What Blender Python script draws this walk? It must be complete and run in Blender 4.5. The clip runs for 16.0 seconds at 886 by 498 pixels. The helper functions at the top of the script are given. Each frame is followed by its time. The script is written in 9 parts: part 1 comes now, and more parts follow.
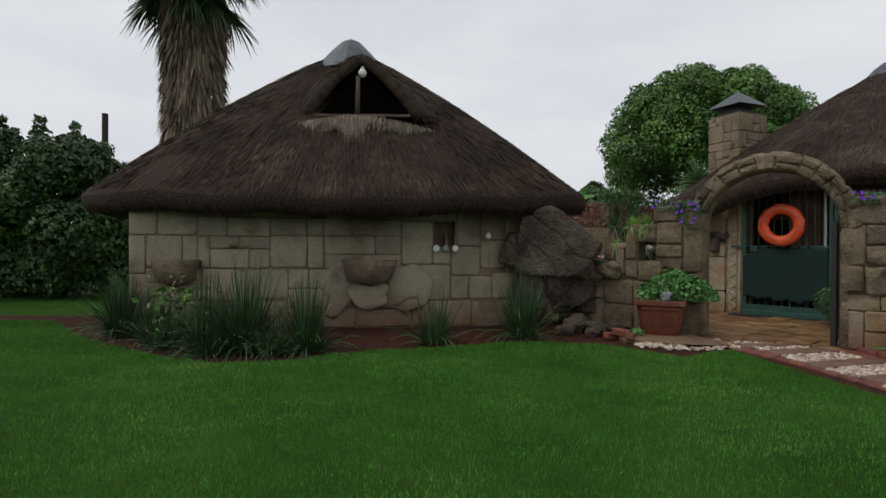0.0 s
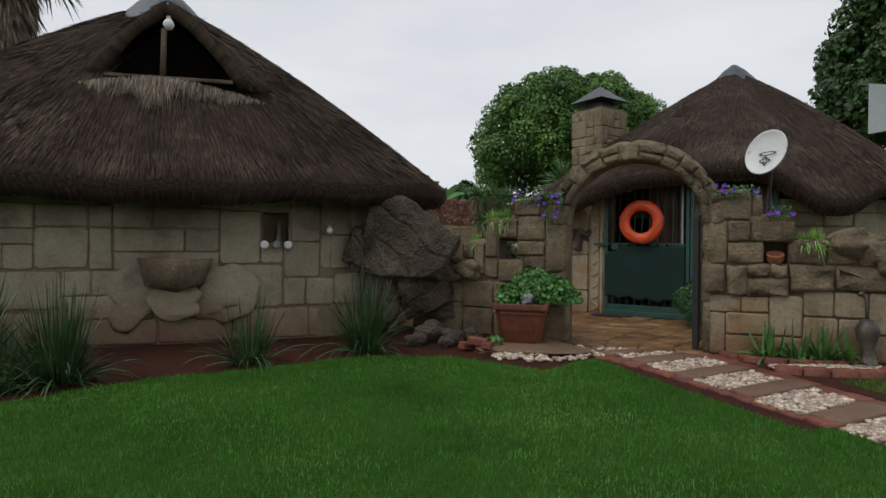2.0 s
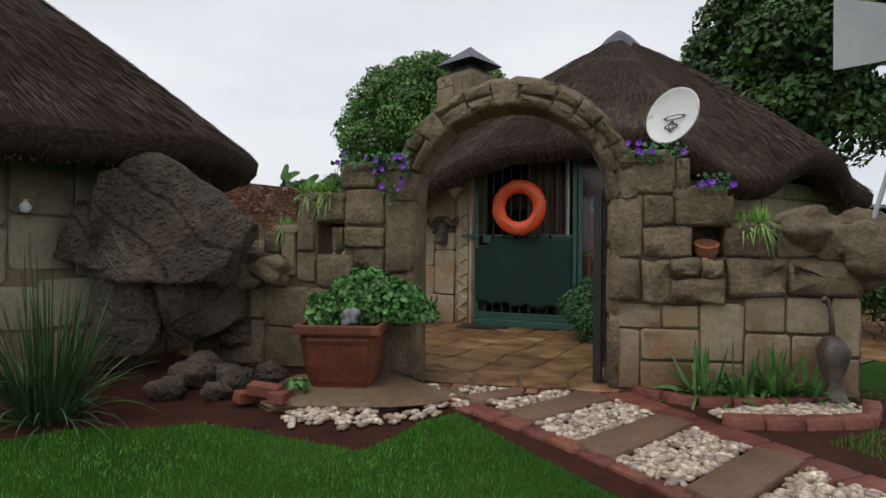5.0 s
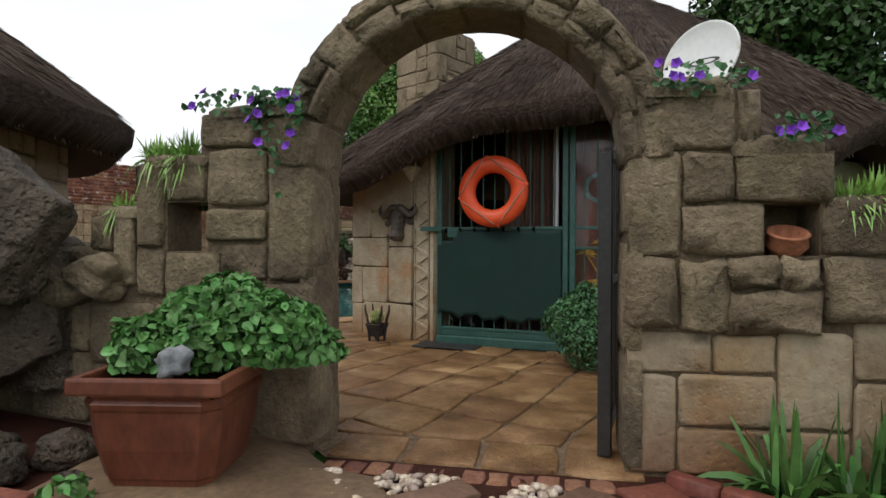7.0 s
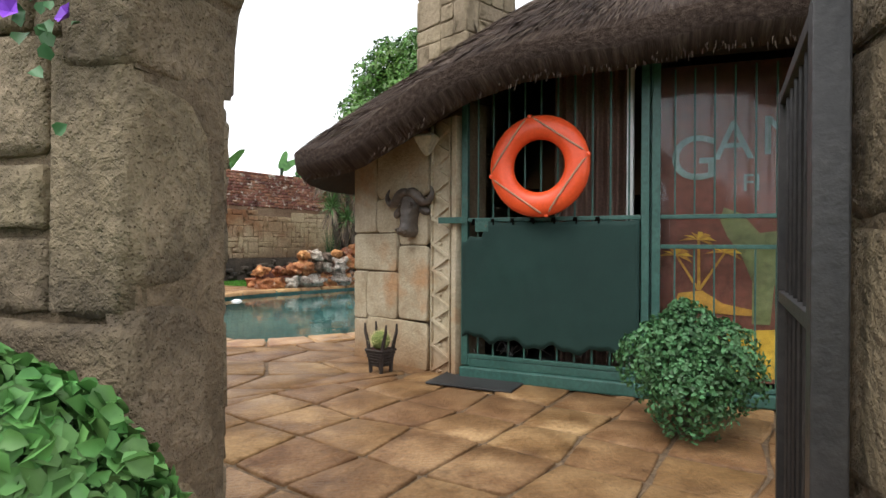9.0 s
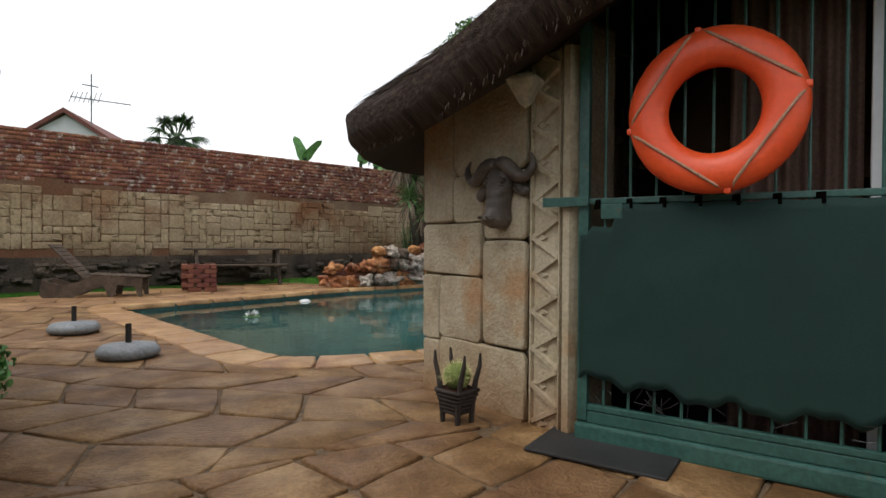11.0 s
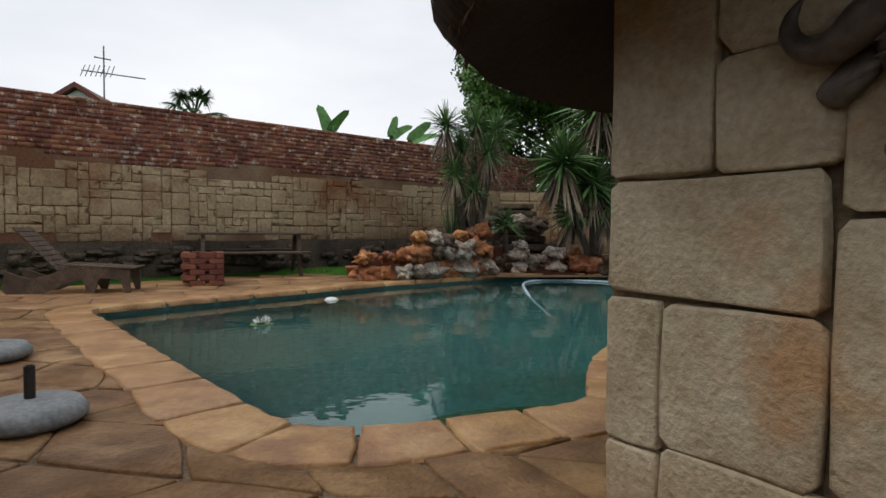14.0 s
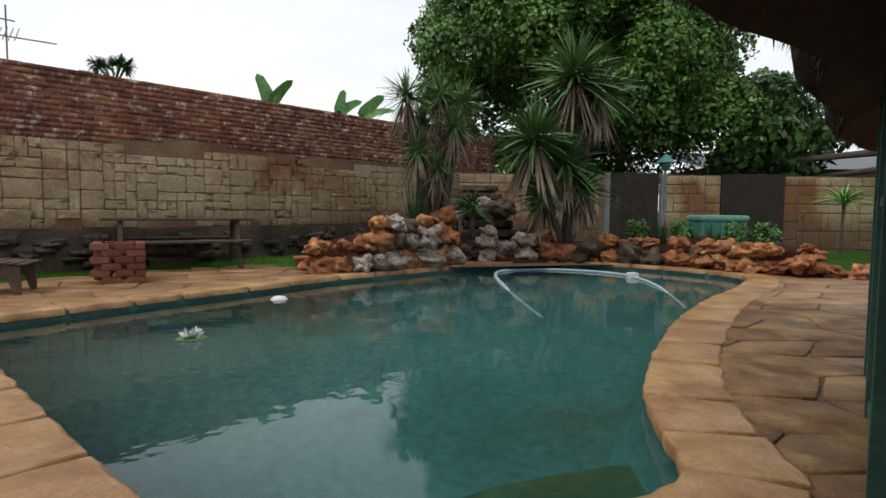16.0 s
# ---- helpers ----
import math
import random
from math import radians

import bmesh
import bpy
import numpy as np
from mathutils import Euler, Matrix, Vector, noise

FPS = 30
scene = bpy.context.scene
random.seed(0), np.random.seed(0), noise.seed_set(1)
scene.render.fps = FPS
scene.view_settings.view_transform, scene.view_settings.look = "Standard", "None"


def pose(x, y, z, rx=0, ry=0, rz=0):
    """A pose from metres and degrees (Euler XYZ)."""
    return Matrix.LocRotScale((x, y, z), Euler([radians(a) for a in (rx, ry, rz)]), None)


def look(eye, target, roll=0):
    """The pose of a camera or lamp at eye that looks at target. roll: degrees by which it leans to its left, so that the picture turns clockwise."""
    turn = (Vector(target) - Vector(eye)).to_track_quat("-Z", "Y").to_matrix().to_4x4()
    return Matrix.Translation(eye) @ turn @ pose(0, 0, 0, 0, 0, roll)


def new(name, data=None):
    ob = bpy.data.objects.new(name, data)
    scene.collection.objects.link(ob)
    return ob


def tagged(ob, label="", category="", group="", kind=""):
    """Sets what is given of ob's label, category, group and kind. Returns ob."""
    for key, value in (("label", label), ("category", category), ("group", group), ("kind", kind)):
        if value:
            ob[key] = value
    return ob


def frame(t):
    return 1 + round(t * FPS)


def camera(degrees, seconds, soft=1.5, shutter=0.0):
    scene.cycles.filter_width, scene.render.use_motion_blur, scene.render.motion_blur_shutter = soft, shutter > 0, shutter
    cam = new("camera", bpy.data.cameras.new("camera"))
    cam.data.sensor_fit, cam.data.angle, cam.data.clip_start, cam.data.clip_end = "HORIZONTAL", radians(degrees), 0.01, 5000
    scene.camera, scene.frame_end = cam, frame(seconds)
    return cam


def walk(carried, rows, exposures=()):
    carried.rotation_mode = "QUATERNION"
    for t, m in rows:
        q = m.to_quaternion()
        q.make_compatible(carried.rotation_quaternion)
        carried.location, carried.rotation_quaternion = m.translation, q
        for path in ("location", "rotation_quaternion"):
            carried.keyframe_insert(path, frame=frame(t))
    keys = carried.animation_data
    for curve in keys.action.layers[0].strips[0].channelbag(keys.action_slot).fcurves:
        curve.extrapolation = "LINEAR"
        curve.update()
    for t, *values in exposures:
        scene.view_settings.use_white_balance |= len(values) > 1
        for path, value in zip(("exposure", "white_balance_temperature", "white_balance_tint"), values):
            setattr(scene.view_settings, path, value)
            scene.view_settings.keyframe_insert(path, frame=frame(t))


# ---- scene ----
cam = camera(75.2, 16.0)
EXPO = [(0.0, -0.05), (2.0, 0.0), (3.5, 0.05), (4.7, 0.1), (7.0, 0.5), (8.0, 0.95), (9.0, 1.4), (9.8, 1.3), (11.3, 0.5), (12.5, 0.25), (14.0, 0.25), (15.0, 0.3), (16.0, 0.4)]
METRES, EYE, TILT, LEAN, TURN = 11.5, 1.1, 0.0, 0.0, 0.0
ROWS = [
    (0.0, 0.0, 0.0, 0.0, 0.0, -0.2, -0.35),
    (0.5, 0.0098, 0.0214, -0.0005, -3.54, -0.2, -0.37),
    (1.0, 0.0197, 0.044, -0.0004, -6.95, -0.2, -0.44),
    (1.5, 0.0311, 0.0698, -0.001, -9.74, -0.22, -0.5),
    (2.0, 0.0447, 0.0966, -0.0025, -12.16, -0.21, -0.5),
    (2.5, 0.0597, 0.1235, -0.0038, -15.0, -0.16, -0.49),
    (3.0, 0.0757, 0.1524, -0.0054, -17.45, -0.12, -0.48),
    (3.5, 0.0908, 0.1822, -0.0063, -19.51, -0.09, -0.45),
    (4.0, 0.1062, 0.2119, -0.0081, -21.54, -0.06, -0.46),
    (4.5, 0.1246, 0.2425, -0.0091, -23.1, -0.09, -0.44),
    (7.0, 0.2306, 0.39, -0.0122, -25.31, -0.2, -0.28),
    (7.5, 0.2498, 0.4184, -0.0125, -24.99, -0.22, -0.25),
    (8.0, 0.2686, 0.4472, -0.0127, -24.33, -0.22, -0.22),
    (8.5, 0.2856, 0.4779, -0.0124, -22.96, -0.23, -0.22),
    (9.0, 0.2995, 0.5081, -0.0128, -20.84, -0.29, -0.22),
    (11.5, 0.3341, 0.6516, -0.0136, -11.41, -0.86, -0.47),
    (12.0, 0.3347, 0.6843, -0.014, -10.61, -1.02, -0.55),
    (12.5, 0.333, 0.7156, -0.0143, -10.0, -1.18, -0.53),
    (13.0, 0.3294, 0.747, -0.0139, -9.86, -1.41, -0.59),
    (13.5, 0.3284, 0.7782, -0.0146, -9.92, -1.79, -0.55),
    (14.0, 0.3262, 0.8074, -0.0149, -10.36, -2.28, -0.57),
    (14.5, 0.3252, 0.8353, -0.0155, -11.47, -2.88, -0.55),
    (15.0, 0.3238, 0.8619, -0.0146, -12.98, -3.16, -0.56),
    (15.5, 0.3202, 0.8864, -0.013, -14.62, -3.62, -0.52),
    (16.0, 0.3181, 0.911, -0.0131, -16.04, -3.95, -0.54),
]
walk(cam, [(t, pose(0, 0, EYE, TILT, LEAN, TURN) @ pose(METRES * x, METRES * y, METRES * z, 90 + pitch, roll, yaw)) for t, x, y, z, yaw, pitch, roll in ROWS], exposures=EXPO)

# ---- world and light ----
world = bpy.data.worlds.new("overcast_sky")
scene.world = world
world.use_nodes = True
wn = world.node_tree
wn.nodes.clear()
w_out = wn.nodes.new("ShaderNodeOutputWorld")
w_bg = wn.nodes.new("ShaderNodeBackground")
w_sky = wn.nodes.new("ShaderNodeTexSky")
w_sky.sky_type = "NISHITA"
w_sky.sun_disc = False
w_sky.sun_elevation = radians(57)
w_sky.sun_rotation = radians(258)
w_co = wn.nodes.new("ShaderNodeTexCoord")
w_map = wn.nodes.new("ShaderNodeMapping")
w_map.inputs["Scale"].default_value = (1.0, 1.0, 3.2)
w_noise = wn.nodes.new("ShaderNodeTexNoise")
w_noise.inputs["Scale"].default_value = 1.7
w_noise.inputs["Detail"].default_value = 5
w_noise.inputs["Roughness"].default_value = 0.5
w_ramp = wn.nodes.new("ShaderNodeValToRGB")
w_ramp.color_ramp.elements[0].position = 0.3
w_ramp.color_ramp.elements[0].color = (6.3, 6.6, 7.2, 1)
w_ramp.color_ramp.elements[1].position = 0.72
w_ramp.color_ramp.elements[1].color = (8.6, 8.7, 8.9, 1)
w_mix = wn.nodes.new("ShaderNodeMix")
w_mix.data_type = "RGBA"
w_mix.inputs[0].default_value = 0.93
wn.links.new(w_co.outputs["Generated"], w_map.inputs[0])
wn.links.new(w_map.outputs[0], w_noise.inputs["Vector"])
wn.links.new(w_noise.outputs["Fac"], w_ramp.inputs[0])
wn.links.new(w_sky.outputs[0], w_mix.inputs[6])
wn.links.new(w_ramp.outputs[0], w_mix.inputs[7])
wn.links.new(w_mix.outputs[2], w_bg.inputs["Color"])
wn.links.new(w_bg.outputs[0], w_out.inputs[0])
w_bg.inputs["Strength"].default_value = 0.1

sun_data = bpy.data.lights.new("sun", "SUN")
sun_data.energy = 1.0
sun_data.angle = radians(35)
sun_data.color = (1.0, 0.97, 0.92)
sun_ob = new("sun", sun_data)
sun_ob.matrix_world = look((-24.0, -5.2, 38.0), (0, 0, 0))

# ---- materials ----
MATS = {}


def nd(nt, kind, **inputs):
    n = nt.nodes.new(kind)
    for k, v in inputs.items():
        n.inputs[k].default_value = v
    return n


def surf(name, cols, scale=3.0, rough=0.85, bump=0.4, fine=40.0, dist=0.01, var=0.0, island=0.0, pits=0.0, pit_scale=55.0,
         stretch=(1, 1, 1), uv=False, metal=0.0, patch=None, patch_scale=1.2, patch_at=0.6, low=None, spec=0.5, rough_var=0.0, trans=0.0, blotch=0.35):
    """A two scale procedural material: a ramp of colours over broad noise, fine grain over it, bumps and optional pits, patches and a stained foot."""
    m = bpy.data.materials.new(name)
    m.use_nodes = True
    nt = m.node_tree
    b = nt.nodes["Principled BSDF"]
    L = nt.links.new
    if uv:
        co = nt.nodes.new("ShaderNodeUVMap").outputs[0]
    else:
        geo = nt.nodes.new("ShaderNodeNewGeometry")
        co = geo.outputs["Position"]
    mp = nt.nodes.new("ShaderNodeMapping")
    mp.inputs["Scale"].default_value = stretch
    L(co, mp.inputs[0])
    n1 = nd(nt, "ShaderNodeTexNoise", Scale=scale, Detail=6.0, Roughness=0.62)
    L(mp.outputs[0], n1.inputs["Vector"])
    ramp = nt.nodes.new("ShaderNodeValToRGB")
    el = ramp.color_ramp.elements
    while len(el) < len(cols):
        el.new(0.5)
    for i, c in enumerate(cols):
        el[i].position = 0.3 + 0.4 * i / max(1, len(cols) - 1)
        el[i].color = (*c, 1)
    L(n1.outputs["Fac"], ramp.inputs[0])
    col = ramp.outputs[0]
    if patch:
        n3 = nd(nt, "ShaderNodeTexNoise", Scale=patch_scale, Detail=5.0, Roughness=0.6)
        L(mp.outputs[0], n3.inputs["Vector"])
        mr = nd(nt, "ShaderNodeMapRange")
        mr.inputs["From Min"].default_value = patch_at - 0.06
        mr.inputs["From Max"].default_value = patch_at + 0.06
        L(n3.outputs["Fac"], mr.inputs["Value"])
        mx = nt.nodes.new("ShaderNodeMix")
        mx.data_type = "RGBA"
        L(mr.outputs[0], mx.inputs[0])
        L(col, mx.inputs[6])
        mx.inputs[7].default_value = (*patch, 1)
        col = mx.outputs[2]
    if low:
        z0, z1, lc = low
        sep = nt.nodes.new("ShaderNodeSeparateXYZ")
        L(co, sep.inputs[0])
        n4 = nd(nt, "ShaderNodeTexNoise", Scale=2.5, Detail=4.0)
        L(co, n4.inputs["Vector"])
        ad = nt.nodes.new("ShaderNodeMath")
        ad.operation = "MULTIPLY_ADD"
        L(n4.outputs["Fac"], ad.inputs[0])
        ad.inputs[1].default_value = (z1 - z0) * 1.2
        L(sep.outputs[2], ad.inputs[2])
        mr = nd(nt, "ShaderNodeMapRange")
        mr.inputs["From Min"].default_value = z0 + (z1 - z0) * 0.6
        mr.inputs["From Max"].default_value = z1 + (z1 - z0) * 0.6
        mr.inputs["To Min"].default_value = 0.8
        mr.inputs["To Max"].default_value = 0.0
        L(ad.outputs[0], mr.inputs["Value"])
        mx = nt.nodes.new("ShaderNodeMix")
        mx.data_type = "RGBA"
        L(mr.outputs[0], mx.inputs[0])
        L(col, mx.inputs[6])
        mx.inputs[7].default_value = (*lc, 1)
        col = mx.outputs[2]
    n2 = nd(nt, "ShaderNodeTexNoise", Scale=fine, Detail=4.0, Roughness=0.6)
    L(mp.outputs[0], n2.inputs["Vector"])
    hsv = nt.nodes.new("ShaderNodeHueSaturation")
    L(col, hsv.inputs["Color"])
    mr2 = nd(nt, "ShaderNodeMapRange")
    mr2.inputs["From Min"].default_value = 0.25
    mr2.inputs["From Max"].default_value = 0.75
    mr2.inputs["To Min"].default_value = 1 - blotch
    mr2.inputs["To Max"].default_value = 1 + blotch
    L(n2.outputs["Fac"], mr2.inputs["Value"])
    val = mr2.outputs[0]
    if var or island:
        if var:
            src = nt.nodes.new("ShaderNodeObjectInfo").outputs["Random"]
        else:
            src = nt.nodes.new("ShaderNodeNewGeometry").outputs["Random Per Island"]
        amt = var or island
        mr3 = nd(nt, "ShaderNodeMapRange")
        mr3.inputs["To Min"].default_value = 1 - amt
        mr3.inputs["To Max"].default_value = 1 + amt
        L(src, mr3.inputs["Value"])
        mu = nt.nodes.new("ShaderNodeMath")
        mu.operation = "MULTIPLY"
        L(val, mu.inputs[0])
        L(mr3.outputs[0], mu.inputs[1])
        val = mu.outputs[0]
        mr4 = nd(nt, "ShaderNodeMapRange")
        mr4.inputs["To Min"].default_value = 0.5 - amt * 0.04
        mr4.inputs["To Max"].default_value = 0.5 + amt * 0.04
        L(src, mr4.inputs["Value"])
        L(mr4.outputs[0], hsv.inputs["Hue"])
    L(val, hsv.inputs["Value"])
    L(hsv.outputs[0], b.inputs["Base Color"])
    b.inputs["Roughness"].default_value = rough
    if rough_var:
        n5 = nd(nt, "ShaderNodeTexNoise", Scale=1.6, Detail=4.0)
        L(co, n5.inputs["Vector"])
        mr5 = nd(nt, "ShaderNodeMapRange")
        mr5.inputs["From Min"].default_value = 0.4
        mr5.inputs["From Max"].default_value = 0.62
        mr5.inputs["To Min"].default_value = max(0.05, rough - rough_var)
        mr5.inputs["To Max"].default_value = rough
        L(n5.outputs["Fac"], mr5.inputs["Value"])
        L(mr5.outputs[0], b.inputs["Roughness"])
    b.inputs["Metallic"].default_value = metal
    b.inputs["Specular IOR Level"].default_value = spec
    if trans:
        b.inputs["Transmission Weight"].default_value = trans
    height = n2.outputs["Fac"]
    if pits:
        vo = nd(nt, "ShaderNodeTexVoronoi", Scale=pit_scale)
        L(mp.outputs[0], vo.inputs["Vector"])
        mr6 = nd(nt, "ShaderNodeMapRange")
        mr6.inputs["From Max"].default_value = 0.35
        L(vo.outputs["Distance"], mr6.inputs["Value"])
        ma = nt.nodes.new("ShaderNodeMath")
        ma.operation = "MULTIPLY_ADD"
        L(mr6.outputs[0], ma.inputs[0])
        ma.inputs[1].default_value = pits
        L(height, ma.inputs[2])
        height = ma.outputs[0]
    if bump:
        mb = nt.nodes.new("ShaderNodeMath")
        mb.operation = "MULTIPLY_ADD"
        L(n1.outputs["Fac"], mb.inputs[0])
        mb.inputs[1].default_value = 1.5
        L(height, mb.inputs[2])
        bp = nd(nt, "ShaderNodeBump", Strength=bump, Distance=dist)
        L(mb.outputs[0], bp.inputs["Height"])
        L(bp.outputs[0], b.inputs["Normal"])
    MATS[name] = m
    return m


M_SOIL = surf("red_soil", [(0.022, 0.007, 0.004), (0.06, 0.017, 0.009), (0.038, 0.012, 0.007)], spec=0.2, scale=3, fine=60, bump=0.9, dist=0.03)
M_FIELD = surf("grass_ground", [(0.020, 0.062, 0.006), (0.032, 0.098, 0.010), (0.048, 0.115, 0.016)], spec=0.1, scale=1.2, fine=90, bump=1.0, dist=0.03)
M_BLADE = surf("grass_blade", [(0.0352, 0.1078, 0.0099), (0.0682, 0.198, 0.022), (0.154, 0.308, 0.0605)], scale=0.7, fine=8, bump=0, island=0.6, rough=0.75, spec=0.12, patch=(0.13, 0.13, 0.05), patch_scale=0.8, patch_at=0.72)
# base colours kept darker than the pier's for the eave's shade
M_HSTONE = surf("hut_stone_shaded", [(0.1836, 0.1566, 0.108), (0.27, 0.2322, 0.162), (0.3348, 0.2916, 0.2106)], scale=2.2, fine=28, bump=0.5, dist=0.012, var=0.12, pits=0.35, pit_scale=30, patch=(0.13, 0.10, 0.065), patch_scale=1.1, patch_at=0.6, low=(0.05, 0.5, (0.15, 0.07, 0.032)), rough=0.8, blotch=0.18)
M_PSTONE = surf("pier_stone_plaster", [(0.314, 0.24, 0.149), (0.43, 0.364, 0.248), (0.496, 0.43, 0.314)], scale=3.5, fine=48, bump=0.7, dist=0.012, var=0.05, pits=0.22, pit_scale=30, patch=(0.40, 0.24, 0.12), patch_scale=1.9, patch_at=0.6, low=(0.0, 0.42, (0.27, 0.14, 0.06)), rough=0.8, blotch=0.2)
M_HJOINT = surf("hut_joint", [(0.14, 0.10, 0.06), (0.20, 0.15, 0.095)], scale=4, fine=60, bump=0.6)
M_GSTONE = surf("garden_wall_stone", [(0.09, 0.066, 0.037), (0.165, 0.125, 0.074), (0.26, 0.20, 0.128)], scale=3.6, fine=34, bump=1.0, dist=0.022, var=0.12, pits=0.32, pit_scale=105, patch=(0.075, 0.055, 0.033), patch_scale=1.5, patch_at=0.6, rough=0.85, blotch=0.3)
M_GSTONE2 = surf("garden_wall_pale_stone", [(0.1767, 0.1256, 0.06975), (0.2883, 0.2325, 0.1535), (0.2511, 0.1674, 0.0837)], scale=2.2, fine=26, bump=0.6, dist=0.014, var=0.12, pits=0.3, pit_scale=35, patch=(0.28, 0.15, 0.06), patch_scale=1.6, patch_at=0.6, low=(0.0, 0.35, (0.17, 0.08, 0.035)), rough=0.8, blotch=0.2)
M_GCORE = surf("garden_wall_cement", [(0.075, 0.052, 0.028), (0.125, 0.09, 0.052), (0.18, 0.13, 0.08)], scale=4, fine=40, bump=0.9, dist=0.02, pits=0.2, pit_scale=90)
M_CHIM = surf("chimney_stone", [(0.13, 0.095, 0.055), (0.22, 0.17, 0.105), (0.28, 0.215, 0.14)], scale=2.6, fine=26, bump=0.7, dist=0.014, var=0.10, pits=0.3, pit_scale=35, rough=0.85, blotch=0.22)
M_BOULDER = surf("dark_boulder", [(0.035, 0.026, 0.018), (0.08, 0.058, 0.038), (0.14, 0.105, 0.072)], scale=3.2, fine=30, bump=1.0, dist=0.05, pits=0.6, pit_scale=22, patch=(0.2, 0.16, 0.12), patch_scale=1.3, patch_at=0.64, rough=0.75)
M_THATCH = surf("thatch", [(0.0244, 0.01525, 0.01098), (0.05856, 0.03904, 0.02928), (0.1074, 0.07808, 0.05978)], scale=3.0, fine=14, bump=1.0, dist=0.03, stretch=(9, 0.8, 1), uv=True, rough=0.9, spec=0.15)
M_STRAW = surf("thatch_straw", [(0.0366, 0.02379, 0.0183), (0.07564, 0.05124, 0.03904), (0.1281, 0.09516, 0.0732)], scale=1.5, fine=10, bump=0, island=0.5, rough=0.85, spec=0.2)
M_STRAW_PALE = surf("pale_straw", [(0.135, 0.1013, 0.0783), (0.2295, 0.1823, 0.1418), (0.324, 0.27, 0.216)], scale=1.5, fine=10, bump=0, island=0.5, rough=0.85, spec=0.2)
# thatch darkened in colour for the shade under the eaves
M_UNDER = surf("thatch_underside_shaded", [(0.017, 0.010, 0.007), (0.032, 0.018, 0.012)], scale=5, fine=40, bump=0.5)
M_ZINC = surf("zinc_cap", [(0.06, 0.068, 0.078), (0.10, 0.112, 0.125)], scale=3, fine=30, bump=0.15, rough=0.45, metal=0.6)
M_FLAG = surf("flagstone", [(0.0968, 0.0475, 0.0185), (0.189, 0.102, 0.044), (0.299, 0.18, 0.0862)], scale=3.6, fine=42, bump=0.95, dist=0.012, var=0.14, patch=(0.36, 0.225, 0.11), patch_scale=1.5, patch_at=0.62, rough=0.7, rough_var=0.34, spec=0.22, blotch=0.28)
M_COPING = surf("coping_stone", [(0.20, 0.095, 0.032), (0.37, 0.20, 0.080), (0.48, 0.30, 0.14)], scale=2.6, fine=34, bump=0.85, dist=0.012, var=0.12, patch=(0.22, 0.10, 0.045), patch_scale=1.6, patch_at=0.62, rough=0.55, rough_var=0.25, blotch=0.2)
M_GROUT = surf("paving_joint", [(0.05, 0.030, 0.015), (0.22, 0.145, 0.08)], scale=28, fine=90, bump=0.8)
M_REDBRICK = surf("weathered_red_brick", [(0.09, 0.032, 0.020), (0.19, 0.070, 0.043), (0.30, 0.14, 0.095)], scale=2.4, fine=34, bump=0.8, dist=0.012, island=0.35, patch=(0.44, 0.36, 0.30), patch_scale=8.0, patch_at=0.60, rough=0.9, blotch=0.35)
M_REDBRICK_P = surf("weathered_red_brick_near", [(0.10, 0.032, 0.018), (0.19, 0.062, 0.036), (0.27, 0.11, 0.07)], scale=2.4, fine=34, bump=0.8, dist=0.012, var=0.35, patch=(0.44, 0.36, 0.30), patch_scale=8.0, patch_at=0.60, rough=0.9, blotch=0.35)
M_CLAD = surf("cladding_stone", [(0.24, 0.165, 0.088), (0.35, 0.265, 0.155), (0.45, 0.355, 0.225)], scale=0.7, fine=20, bump=0.6, dist=0.015, var=0.07, patch=(0.20, 0.088, 0.036), patch_scale=0.42, patch_at=0.535, low=(0.45, 0.95, (0.11, 0.06, 0.033)), rough=0.85)
M_CLADMIX = surf("cladding_stone_far", [(0.24, 0.165, 0.088), (0.35, 0.265, 0.155), (0.45, 0.355, 0.225)], scale=0.7, fine=20, bump=0.6, dist=0.015, island=0.07, patch=(0.20, 0.088, 0.036), patch_scale=0.42, patch_at=0.535, low=(0.45, 0.95, (0.11, 0.06, 0.033)), rough=0.85)
M_RENDERED = surf("stained_plaster", [(0.12, 0.068, 0.038), (0.19, 0.12, 0.07), (0.26, 0.18, 0.11)], scale=1.2, fine=30, bump=0.6, dist=0.02, patch=(0.15, 0.066, 0.030), patch_scale=0.5, patch_at=0.52)
M_PLINTH = surf("dark_plinth", [(0.03, 0.024, 0.017), (0.07, 0.052, 0.035), (0.12, 0.09, 0.06)], scale=1.5, fine=20, bump=0.9, dist=0.03)
M_ROCK_OR = surf("orange_rock", [(0.13, 0.045, 0.02), (0.38, 0.14, 0.05), (0.58, 0.29, 0.12)], scale=5, fine=24, bump=1.0, dist=0.04, var=0.25, patch=(0.45, 0.38, 0.28), patch_scale=4, patch_at=0.66)
M_ROCK_WH = surf("pale_rock", [(0.16, 0.11, 0.08), (0.50, 0.42, 0.34), (0.72, 0.66, 0.58)], scale=6, fine=24, bump=1.0, dist=0.05, var=0.2, patch=(0.26, 0.13, 0.07), patch_scale=4, patch_at=0.6)
M_ROCK_BR = surf("brown_rock", [(0.04, 0.028, 0.02), (0.10, 0.07, 0.045), (0.19, 0.13, 0.085)], scale=5, fine=24, bump=1.0, dist=0.04, var=0.25)
M_BASIN = surf("pool_paint", [(0.040, 0.115, 0.112), (0.058, 0.155, 0.15), (0.085, 0.165, 0.15)], scale=0.35, fine=12, bump=0.1, patch=(0.05, 0.085, 0.06), patch_scale=0.3, patch_at=0.62, rough=0.7)
